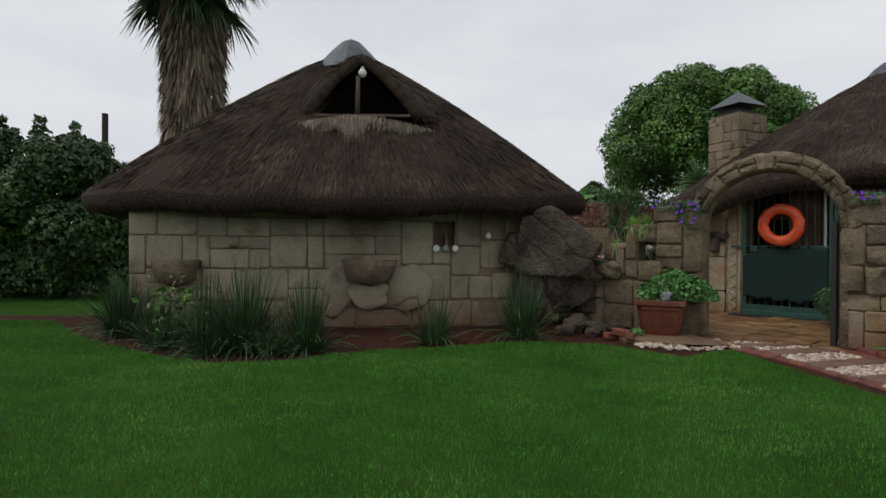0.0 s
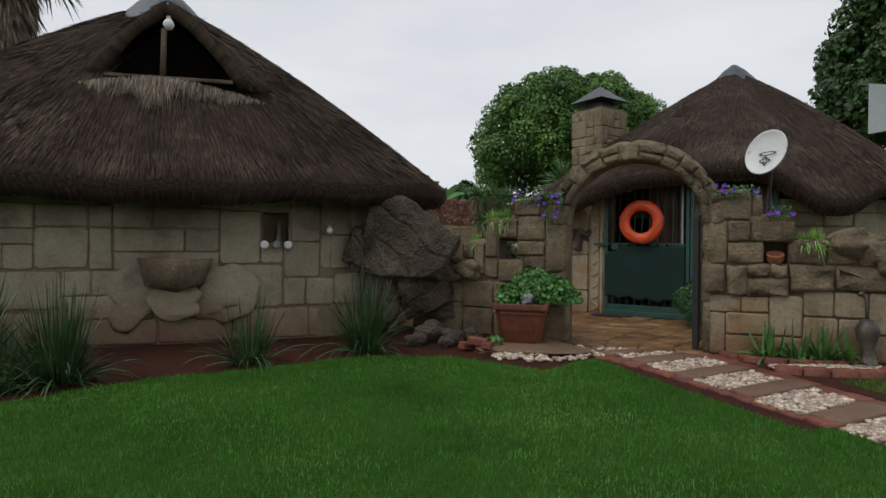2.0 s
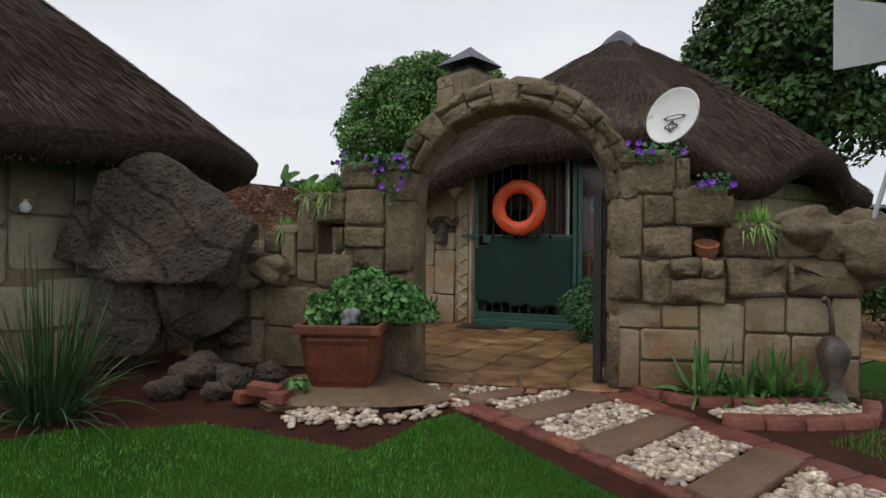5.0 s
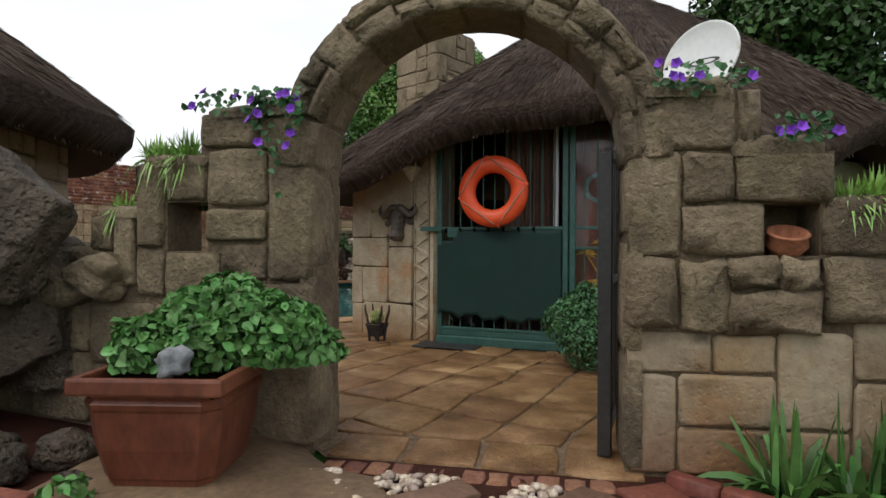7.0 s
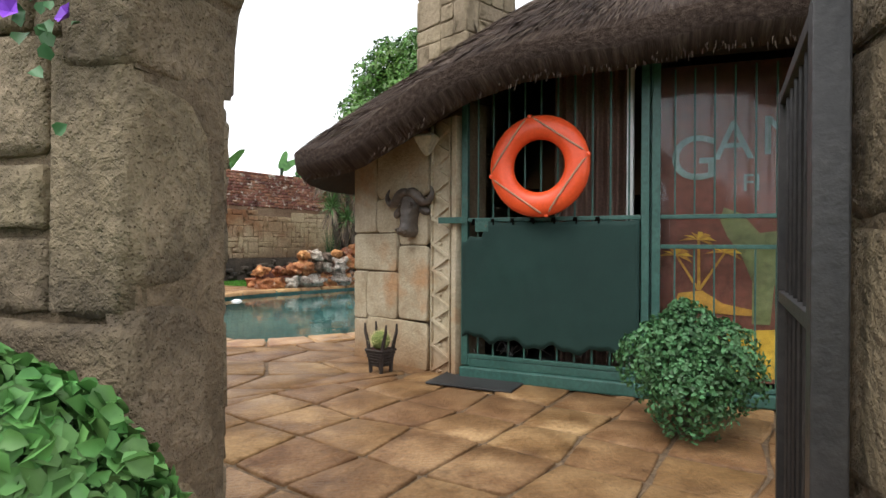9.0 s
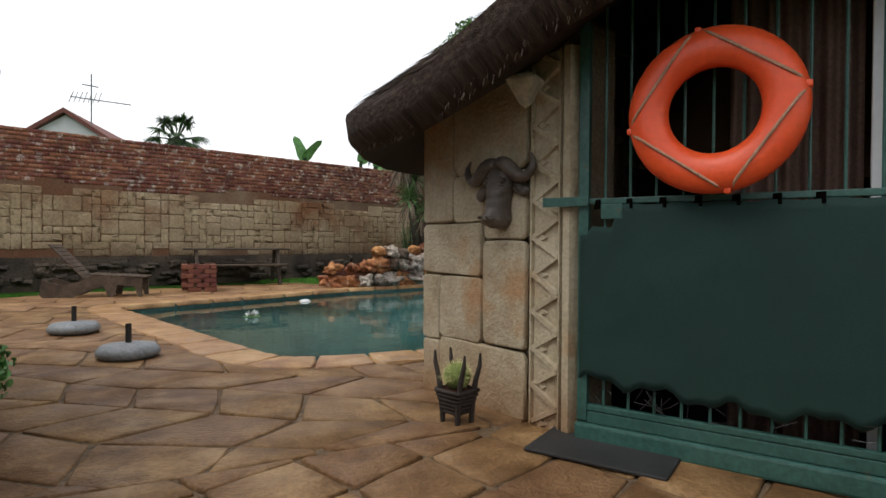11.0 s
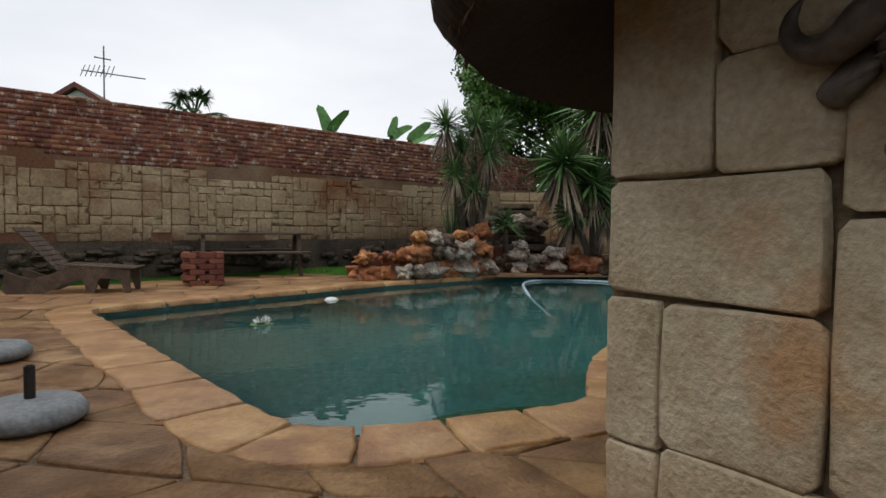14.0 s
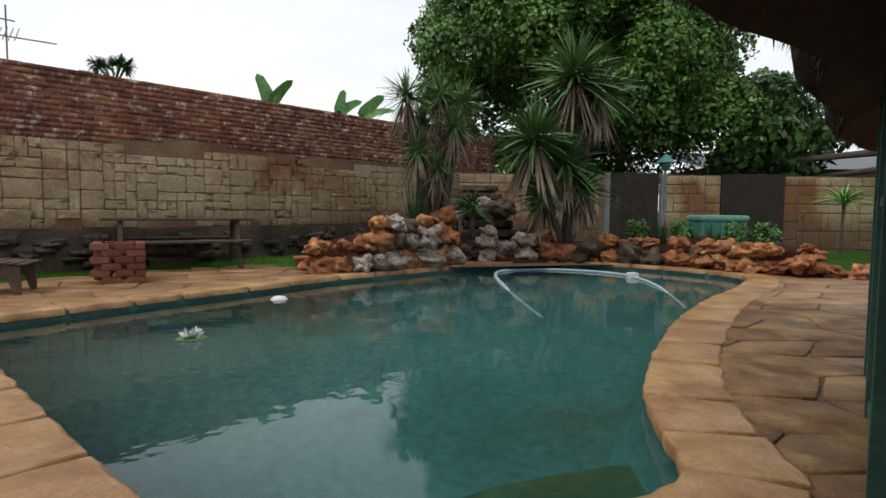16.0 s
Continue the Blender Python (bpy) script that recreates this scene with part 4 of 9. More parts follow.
    n2 = 9000
    a = rg.uniform(0, 2 * np.pi, n2)
    r1 = np.interp(a, np.linspace(0, 2 * np.pi, 721), ir)
    z1 = np.interp(a, np.linspace(0, 2 * np.pi, 721), iz)
    dn = rg.uniform(0, thick, n2)
    roots = np.stack([np.cos(a) * (r1 - 0.02 - dn * 0.4), np.sin(a) * (r1 - 0.02 - dn * 0.4), z1 - dn + 0.02], 1)
    dirs = np.stack([np.cos(a) * 0.3, np.sin(a) * 0.3, np.full(n2, -0.9)], 1) + rg.normal(0, 0.14, (n2, 3))
    dirs /= np.linalg.norm(dirs, axis=1, keepdims=True)
    V2, F2 = strips(rg, roots, dirs, rg.uniform(0.02, 0.055, n2), rg.uniform(0.005, 0.012, n2), np.full(n2, 0.01), 2)
    st = part("straw", mesh_np("straw", np.concatenate([VV, V2]), np.concatenate([FF, F2 + len(VV)]), M_STRAW), None, roof)
    tagged(st, kind="stuff")
    return roof


def bump_at(a, c, w):
    d = (a - c + math.pi) % (2 * math.pi) - math.pi
    return max(0.0, 1 - abs(d) / w)


def ease(x):
    x = max(0.0, min(1.0, x))
    return x * x * (3 - 2 * x)


# first hut
H1 = (-1.55, 9.6)
TURN1 = radians(8)


def r1f(a):
    b = a - TURN1
    ax, ay = 3.78 + 0.14 * bump_at(a, TURN1 - 0.12, 0.4), 2.4
    e = 2.9
    return 1.0 / ((abs(math.cos(b)) / ax) ** e + (abs(math.sin(b)) / ay) ** e) ** (1 / e) * (1 + 0.012 * math.sin(a * 9))


def z1f(a):
    b = a - TURN1
    return 1.72 + 0.16 * max(0.0, math.cos(b)) ** 2 + 0.06 * max(0.0, -math.cos(b)) ** 2 + 0.02 * math.sin(a * 13)


hut_1 = thing("thatched_hut", "low stone clad hut with dark thatched roof and zinc cap", "building", at=(H1[0], H1[1], 0))
thatched_roof(hut_1, *H1, r1f, z1f, 4.42, -0.12, 3, 85000, 1.0, 0.24)
bm = bmesh.new()
lathe(bm, [(0.62, -0.52), (0.60, -0.46), (0.36, -0.18), (0.16, 0.02), (0.04, 0.08), (0.0, 0.085)], 20, (0, 0, 4.46))
part("ridge_cap", bm, M_ZINC, hut_1, "grey zinc ridge cap", smooth=False)

H1W = [(-4.05, 7.42), (-2.3, 7.66), (-0.1, 8.0), (0.65, 8.13), (1.2, 8.5), (1.65, 9.1), (1.9, 9.9), (1.6, 11.2), (0.4, 11.8), (-3.2, 11.7), (-4.4, 10.6), (-4.5, 8.6), (-4.05, 7.42)]
HW = Track(H1W)
WIN = (HW.s[2] - 0.02, HW.s[2] + 0.27, 1.11, 1.45)
bm = bmesh.new()
cc = sorted(set(HW.s) | {WIN[0], WIN[1]})


def strip_wall(bm, track, s0, s1, z0, z1, t=0.22, d=0.0):
    vs = [bm.verts.new(track.at(s, z, q)) for s, z, q in ((s0, z0, d), (s1, z0, d), (s1, z1, d), (s0, z1, d), (s0, z0, d - t), (s1, z0, d - t), (s1, z1, d - t), (s0, z1, d - t))]
    for f in ((0, 1, 2, 3), (5, 4, 7, 6), (4, 0, 3, 7), (1, 5, 6, 2), (3, 2, 6, 7), (4, 5, 1, 0)):
        bm.faces.new([vs[i] for i in f])


for a, b in zip(cc, cc[1:]):
    if WIN[0] - 0.01 < (a + b) / 2 < WIN[1]:
        strip_wall(bm, HW, a, b, -0.1, WIN[2])
        strip_wall(bm, HW, a, b, WIN[3], 1.78)
        strip_wall(bm, HW, a, b, WIN[2], WIN[3], 0.02, -0.24)
    else:
        wb = bmesh.new()
        strip_wall(wb, HW, a, b, -0.1, 1.78)
        bmesh.ops.translate(wb, vec=(-H1[0], -H1[1], 0), verts=wb.verts[:])
        part("wall", wb, M_HJOINT, hut_1)
bmesh.ops.translate(bm, vec=(-H1[0], -H1[1], 0), verts=bm.verts[:])
hut_wall = part("window_wall", bm, M_HJOINT, hut_1)
rng = random.Random(11)
CU2, CZ2 = 0.155, 0.145
s_end = HW.s[6]
nu = round(s_end / CU2)
cu = s_end / nu


HUT_HIGH = [(-0.0, 0.34, 1.23, 1.75), (0.34, 0.84, 1.23, 1.75), (0.84, 1.22, 1.22, 1.48), (1.22, 1.765, 1.22, 1.48), (0.84, 1.5, 1.48, 1.75), (1.5, 2.0, 1.48, 1.75), (1.765, 2.24, 1.24, 1.48), (2.0, 2.46, 1.48, 1.75),
            (2.24, 2.46, 1.24, 1.48), (2.46, 2.84, 1.24, 1.75), (2.84, 3.51, 1.24, 1.48), (2.84, 3.2, 1.48, 1.75), (3.2, 3.51, 1.48, 1.75), (3.51, 3.95, 0.86, 1.46), (3.51, 4.28, 1.46, 1.75), (4.28, 4.62, 1.11, 1.75), (4.62, 5.05, 1.2, 1.75), (5.05, 5.5, 1.2, 1.75)]
HUT_MID = [(-0.0, 0.206, 0.73, 1.23), (0.206, 0.66, 0.82, 1.23), (0.66, 0.84, 0.80, 1.23), (0.84, 1.0, 0.80, 1.22), (1.0, 1.37, 1.06, 1.22), (1.37, 1.765, 1.06, 1.22), (1.0, 1.5, 0.80, 1.06), (1.5, 1.765, 0.80, 1.06),
           (1.765, 2.245, 0.81, 1.24), (2.245, 2.465, 0.80, 1.24), (2.465, 3.155, 0.99, 1.24), (3.155, 3.51, 0.99, 1.24), (2.465, 3.51, 0.79, 0.99), (3.95, 4.2, 0.86, 1.10), (4.2, 4.62, 0.70, 1.11), (4.62, 5.05, 0.8, 1.2), (5.05, 5.5, 0.75, 1.2)]
HUT_LOW = [(-0.0, 0.5, 0.37, 0.73), (0.206, 0.9, 0.60, 0.80), (0.5, 0.9, 0.37, 0.60), (0.9, 1.4, 0.37, 0.79), (1.4, 2.0, 0.40, 0.79), (2.0, 2.27, 0.53, 0.79), (2.0, 2.55, 0.28, 0.53), (2.27, 2.7, 0.53, 0.79), (2.7, 3.4, 0.28, 0.79), (3.4, 3.66, 0.36, 0.79),
           (3.66, 4.2, 0.36, 0.85), (4.2, 4.46, 0.37, 0.69), (4.46, 4.8, 0.37, 0.69), (4.8, 5.5, 0.37, 0.74), (0.0, 0.9, 0.0, 0.36), (0.9, 2.0, 0.0, 0.36), (2.0, 2.9, 0.0, 0.27), (2.9, 3.66, 0.0, 0.27), (3.66, 4.5, 0.0, 0.35), (4.5, 5.5, 0.0, 0.35)]


def pl(u, z, d):
    q = HW.at(u, z, d)
    return Vector((q.x - H1[0], q.y - H1[1], z))


hb = [block_data(pl, a, b, c, d, 0.018 + rng.uniform(-0.003, 0.004), 0.013, rng, 0.006, 0.008, 0.010) for a, b, c, d in HUT_HIGH + HUT_MID + HUT_LOW]
for i, j, w, h in ashlar(rng, nu, 12, [(3, 2), (4, 2), (2, 3), (3, 3), (2, 4), (2, 2), (4, 3)], lambda i, j: i * cu >= 5.5):
    hb.append(block_data(pl, i * cu, (i + w) * cu, j * CZ2, (j + h) * CZ2, 0.02, 0.012, rng, 0.006, 0.004, 0.018))
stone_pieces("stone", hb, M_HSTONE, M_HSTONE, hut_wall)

# second hut: hall with doors
H2 = (8.07, 10.5)


def r2f(a):
    d = math.degrees(a) % 360
    base = 4.05 - (0.85 * ease((d - 172) / 50) - 0.10 * ease((d - 235) / 25)) * (1 - ease((d - 345) / 40))
    base -= 1.05 * ease((d - 75) / 40) * (1 - ease((d - 140) / 30))
    return base * (1 + 0.01 * math.sin(a * 11))


def z2f(a):
    d = math.degrees(a) % 360
    up = ease((d - 180) / 35) * (1 - ease((d - 236) / 18))
    up2 = ease((d - 256) / 12) * (1 - ease((d - 272) / 14))
    return 1.72 + 0.51 * up + 0.35 * up2 + 0.02 * math.sin(a * 13)


hut_2 = thing("thatched_hall", "large round hall with a dark thatched roof raised over its doors", "building", at=(H2[0], H2[1], 0))
thatched_roof(hut_2, *H2, r2f, z2f, 4.42, -0.10, 8, 85000, 1.0, 0.22)
bm = bmesh.new()
lathe(bm, [(0.50, -0.42), (0.48, -0.37), (0.2, -0.06), (0.05, 0.06), (0.0, 0.065)], 20, (0, 0, 4.45))
part("ridge_cap", bm, M_ZINC, hut_2, "grey zinc ridge cap")

H2W = [(4.53, 10.82), (4.98, 9.98), (5.10, 9.70), (5.98, 8.74), (6.85, 8.05), (7.9, 7.75), (9.5, 7.9), (10.9, 9.3), (11.2, 11.0), (10.4, 12.8), (9.0, 13.3), (7.1, 12.95), (4.78, 11.0), (4.53, 10.82)]
H2T = Track(H2W)
hall_wall = None
for k in (0, 1, 4, 5, 6, 7, 8, 9, 10, 11, 12):
    bm = bmesh.new()
    strip_wall(bm, H2T, H2T.s[k], H2T.s[k + 1], -0.1, 2.0 if k in (0, 1) else 1.75, 0.2)
    bmesh.ops.translate(bm, vec=(-H2[0], -H2[1], 0), verts=bm.verts[:])
    w = part("wall", bm, M_HJOINT, hut_2)
    hall_wall = hall_wall or w
# floor coloured near black for the dimness inside the hall
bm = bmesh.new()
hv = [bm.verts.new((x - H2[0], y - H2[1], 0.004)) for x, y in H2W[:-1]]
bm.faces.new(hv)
part("hall_floor", bm, M_SHADE_DARK, hut_2)

# ---- perimeter wall ----
PD = Vector((0.849, 0.529))
P0 = Vector((-0.5, 19.7)) - PD * 9.0
P1 = Vector((-0.5, 19.7)) + PD * 12.0
PT = Track([P0, P1])
bm = bmesh.new()
strip_wall(bm, PT, 0, 21.0, -0.2, 2.98, 0.22)
perimeter = structure("wall_perimeter", bm, M_RENDERED)
rng = random.Random(21)
bricks = []
z = 1.86
row = 0
while z < 2.96:
    s = -0.115 * (row % 2)
    while s < 21.0:
        bl, bh = 0.215, 0.071
        a, b = max(s, 0), min(s + bl + 0.01, 21.0)
        if b - a > 0.06 and z > 1.99 + 0.16 * noise.noise(Vector((s * 0.45, 3, 1))) + 0.05 * noise.noise(Vector((s * 2.5, z * 4, 1))):
            d = rng.uniform(-0.010, 0.004)
            V = [PT.at(a + x * (b - a - 0.011) + rng.uniform(-.003, .003), z + y * bh + rng.uniform(-.003, .003), q) for q, ins in ((0.0, 0.0), (0.012 + d, 0.006)) for x, y in ((0.02 + ins, 0.02 + ins * 4), (1 - ins * 2, 0.02 + ins * 4), (1 - ins * 2, 1 - ins * 4), (0.02 + ins, 1 - ins * 4))]
            F = [(4, 5, 6, 7)] + [(k, (k + 1) % 4, 4 + (k + 1) % 4, 4 + k) for k in range(4)]
            bricks.append((V, F))
        s += bl + 0.011
    z += 0.081
    row += 1
stone_pieces("brick", bricks, M_REDBRICK_P, M_REDBRICK, perimeter, 300, lambda v: (Vector((v.x, v.y)) - Vector((1.0, 20.0))).length)
cl = []
for i, j, w, h in ashlar(rng, 130, 9, [(2, 1), (3, 1), (2, 2), (3, 2), (1, 2), (2, 1), (1, 1), (1, 2)], lambda i, j: not (j < 1 and noise.noise(Vector((i * 0.13, 0, 4))) > 0.1) and not (j > 7 and noise.noise(Vector((i * 0.09, 5, 4))) > 0.12)):
    cl.append(block_data(PT.at, i * 0.1615, (i + w) * 0.1615, 0.60 + j * 0.148, 0.60 + (j + h) * 0.148, 0.013, 0.011, rng, 0.005, 0.012, 0.010))
stone_pieces("cladding_stone", cl, M_CLAD, M_CLADMIX, perimeter, 300, lambda v: (Vector((v.x, v.y)) - Vector((1.0, 20.0))).length)
bm = bmesh.new()
strip_wall(bm, PT, 0, 21.0, -0.1, 0.60, 0.05, 0.05)
structure("plinth", bm, M_PLINTH)
pl_blocks = []
for i in range(260):
    s, z = rng.uniform(0, 20.6), rng.uniform(0, 0.4)
    w, h = rng.uniform(0.14, 0.34), rng.uniform(0.08, 0.17)
    pl_blocks.append(block_data(lambda u, zz, d: PT.at(u, zz, d + 0.05), s, s + w, z, z + h, rng.uniform(0.03, 0.12), 0.01, rng, 0.05, 0.02, 0.03))
stone_pieces("plinth_stone", pl_blocks, M_PLINTH, M_PLINTH, bpy.data.objects["plinth"])

# ---- back fence ----
FB = Vector((7.75, 24.7))
FD = Vector((0.961, -0.276))
FT = Track([FB + FD * 0.4, FB + FD * 26])
back_wall = thing("back_fence", "stone textured garden fence with dark slatted panels", "fence")
bm = bmesh.new()
segs = {"m": [(0.0, 3.75), (5.3, 6.7), (8.3, 25.0)], "g": [(3.85, 5.1), (6.72, 8.28)]}
for a, b in segs["m"]:
    strip_wall(bm, FT, a, b, -0.1, 1.88, 0.12)
fence_body = part("wall", bm, M_HJOINT, back_wall)
fb = []
for a, b in segs["m"]:
    n = int((b - a) / 0.2)
    for i, j, w, h in ashlar(rng, n, 8, [(2, 1), (2, 2), (1, 2), (2, 1)], lambda i, j: True):
        fb.append(block_data(FT.at, a + i * 0.2, a + (i + w) * 0.2, j * 0.232, (j + h) * 0.232, 0.02, 0.02, rng, 0.004, 0.005, 0.012))
stone_pieces("stone", fb, M_CLAD, M_CLADMIX, fence_body, 180, lambda v: (Vector((v.x, v.y)) - FB).length)
for a, b in segs["g"]:
    s = a
    k = 0
    panel = None
    while s < b:
        bm = bmesh.new()
        w = 0.06
        vs = box(bm, (0, 0, 0.96), (w - 0.008, 0.03, 1.92), None, 0.004)
        q = FT.at(s + w / 2, 0, 0.02)
        bmesh.ops.transform(bm, matrix=pose(q.x, q.y, 0, 0, 0, -16), verts=bm.verts[:])
        part("slat", bm, M_DARKWOOD, back_wall)
        s += w
for s in (3.8, 5.2):
    bm = bmesh.new()
    q = FT.at(s, 0, 0.02)
    box(bm, (q.x, q.y, 0.96), (0.1, 0.1, 1.92), None, 0.01)
    part("post", bm, M_GREY, back_wall, "grey concrete post")

# ---- paving and coping ----
cop_in = offset_loop(pool_s, -out_sign * 0.03)
cop_out = offset_loop(pool_s, out_sign * 0.40)
PATIO = [(1.7, 9.1), (3.2, 7.75), (3.30, 7.12), (4.36, 6.34), (4.75, 6.75), (6.6, 6.2), (12, 7), (14, 13), (13.0, 17.6), (10.7, 17.7), (10.0, 19.5), (4.3, 19.7),
         (3.0, 20.4), (-0.9, 18.1), (-1.3, 16.4), (-3.5, 13.5), (-1.2, 12.2), (1.0, 10.9)]
bm = bmesh.new()
for ring in ([bm.verts.new((x, y, -0.014)) for x, y in PATIO], [bm.verts.new((p.x, p.y, -0.014)) for p in offset_loop(pool_s, out_sign * 0.06)]):
    for i in range(len(ring)):
        bm.edges.new((ring[i - 1], ring[i]))
bmesh.ops.triangle_fill(bm, edges=bm.edges[:], use_beauty=True)
for f in bm.faces:
    if f.normal.z < 0:
        f.normal_flip()
patio = structure("patio", bm, M_GROUT, False, False)


def paver(poly, z0, z1, rng, arris=0.012, rough=0.004):
    """One flat stone from its outline."""
    c = sum((Vector(p) for p in poly), Vector((0, 0))) / len(poly)
    ring = []
    n = len(poly)
    for i in range(n):
        a, b = Vector(poly[i]), Vector(poly[(i + 1) % n])
        ring += [a + (c - a) * 0.05, (a + b) / 2 + Vector((rng.uniform(-1, 1), rng.uniform(-1, 1))) * rough * 2]
    V = [(p.x, p.y, z0) for p in ring] + [(p.x, p.y, z1 - 0.006) for p in ring]
    for p in ring:
        q = p + (c - p).normalized() * arris
        V.append((q.x, q.y, z1 + rng.uniform(-rough, rough) * 0.5))
    V.append((c.x, c.y, z1 + rng.uniform(-rough, rough)))
    m = len(ring)
    F = []
    for r in (0, m):
        for k in range(m):
            F.append((r + k, r + (k + 1) % m, r + m + (k + 1) % m, r + m + k))
    for k in range(m):
        F.append((2 * m + k, 2 * m + (k + 1) % m, 3 * m))
    return [Vector(v) for v in V], F


rng = random.Random(8)
E1, E2, O = Vector((0.8, -0.6)), Vector((0.6, 0.8)), Vector((3.30, 7.12))
NEAR_A, NEAR_B, NEAR_O = Vector((0.218, -0.326)), Vector((0.346, 0.253)), Vector((4.806, 8.04))
FAR_A, FAR_B, FAR_O = Vector((0.50, -0.20)), Vector((0.17, 0.43)), Vector((3.2, 11.0))
BREAK_P, BREAK_N = Vector((3.9, 9.75)), Vector((-0.25, 0.97)).normalized()
cop_poly = [(p.x, p.y) for p in cop_out]


def near_corner(i, j):
    r = random.Random(i * 7919 + j * 104729)
    return NEAR_O + NEAR_A * (i + r.uniform(-0.09, 0.09)) + NEAR_B * (j + r.uniform(-0.09, 0.09))


def far_corner(i, j):
    r = random.Random(i * 6007 + j * 90001 + 5)
    return FAR_O + FAR_A * (i + r.uniform(-0.22, 0.22) + 0.5 * (j % 2)) + FAR_B * (j + r.uniform(-0.16, 0.16))


def lay(poly, c, gap=0.0075):
    """Trims a stone to the patio, the hall and the coping, and lays it."""
    inner_c = inside(cop_poly, c.x, c.y)
    if not inside(PATIO, c.x, c.y) or inside(H2W, c.x, c.y) and all(inside(H2W, p.x, p.y) for p in poly):
        return
    if inner_c and all(inside(cop_poly, p.x, p.y) for p in poly):
        return
    poly = [p + (c - p).normalized() * gap for p in poly]
    k = min(range(len(cop_out)), key=lambda q: (cop_out[q] - c).length)
    if (cop_out[k] - c).length < 0.7:
        t = (cop_out[(k + 1) % len(cop_out)] - cop_out[k - 1]).normalized()
        nrm = Vector((-t.y, t.x)) * out_sign
        poly = clip_half(poly, cop_out[k] - nrm * 0.035, nrm)
    if len(poly) < 3:
        return
    ar = abs(sum(poly[q - 1].x * poly[q].y - poly[q - 1].y * poly[q].x for q in range(len(poly)))) / 2
    if ar > 0.012:
        flags.append(paver([(p.x, p.y) for p in poly], -0.03, rng.uniform(-0.004, 0.006), rng))


flags = []
for k in range(4):
    u0, u1 = k * 0.36 - 0.01, k * 0.36 + 0.345
    poly = [O + E1 * u0 + E2 * 0.0, O + E1 * u1 + E2 * 0.0, O + E1 * (u1 - 0.01) + E2 * (0.33 + 0.02 * (k % 2)), O + E1 * (u0 + 0.01) + E2 * 0.33]
    lay(poly, sum(poly, Vector((0, 0))) / 4)
for i in range(-26, 27):
    for j in range(-22, 32):
        poly = [near_corner(i, j), near_corner(i + 1, j), near_corner(i + 1, j + 1), near_corner(i, j + 1)]
        c = sum(poly, Vector((0, 0))) / 4
        if (c - BREAK_P).dot(BREAK_N) > 0.3 or (c - O).dot(E2) < 0.1:
            continue
        poly = clip_half(poly, BREAK_P - BREAK_N * 0.006, -BREAK_N)
        if len(poly) > 2 and abs((c - O).dot(E1) - 0.7) < 0.9:
            poly = clip_half(poly, O + E2 * 0.345, E2)
        if len(poly) > 2:
            lay(poly, sum(poly, Vector((0, 0))) / len(poly))
for i in range(-22, 24):
    for j in range(-10, 22):
        poly = [far_corner(i, j), far_corner(i + 1, j), far_corner(i + 1, j + 1), far_corner(i, j + 1)]
        c = sum(poly, Vector((0, 0))) / 4
        if (c - BREAK_P).dot(BREAK_N) < -0.4:
            continue
        poly = clip_half(poly, BREAK_P + BREAK_N * 0.006, BREAK_N)
        if len(poly) > 2:
            lay(poly, sum(poly, Vector((0, 0))) / len(poly))
stone_pieces("flagstone", flags, M_FLAG, surf("flagstone_far", [(0.17, 0.085, 0.034), (0.27, 0.145, 0.062), (0.36, 0.21, 0.10)], scale=1.8, fine=22, bump=0.5, island=0.2, rough=0.5), patio, 300, lambda v: (v - Vector((4.0, 9.6, 0))).length)

coping = structure("pool_coping", mesh_np("coping_bed", [(p.x, p.y, -0.02) for p in offset_loop(pool_s, out_sign * 0.05)] + [(p.x, p.y, -0.02) for p in offset_loop(pool_s, out_sign * 0.38)],
                   [(i, (i + 1) % len(pool_s), len(pool_s) + (i + 1) % len(pool_s), len(pool_s) + i) for i in range(len(pool_s))]), M_GROUT)
caps = []
i = 0
n = len(pool_s)
while i < n:
    k = rng.choice((2, 2, 3))
    ins = [cop_in[(i + q) % n] for q in range(k + 1)]
    outs = [cop_out[(i + q) % n] for q in range(k + 1)]
    d = 0.03

    def trim(a, b, m):
        t = (b - a).normalized() * m
        return a + t
    ins[0], outs[0] = trim(ins[0], ins[1], 0.006), trim(outs[0], outs[1], 0.006)
    ins[-1], outs[-1] = trim(ins[-1], ins[-2], 0.006), trim(outs[-1], outs[-2], 0.006)
    js = [p + (q - p).normalized() * rng.uniform(-0.02, 0.02) for p, q in zip(outs, ins)]
    poly = [(p.x, p.y) for p in ins] + [(p.x, p.y) for p in reversed(js)]
    if i + k >= n:
        pass
    caps.append(paver(poly, -0.055, 0.012 + rng.uniform(-0.003, 0.004), rng, 0.022))
    i += k
stone_pieces("coping_stone", caps, M_COPING, M_COPING, coping)

# sill of bricks and broken slabs at the arch
sill = []
for k in range(12):
    o = O + E1 * (k * 0.106 + 0.02) - E2 * 0.02
    q = [o, o + E1 * 0.094, o + E1 * 0.094 - E2 * 0.13, o - E2 * 0.13]
    sill.append(paver([(p.x, p.y) for p in q], -0.08, -0.012 + rng.uniform(-0.006, 0.006), rng, 0.008))
stone_pieces("sill_brick", sill, surf("sill_brick_clay", [(0.16, 0.06, 0.035), (0.24, 0.11, 0.06)], scale=5, fine=40, bump=0.5, var=0.25), M_PAVER, patio)

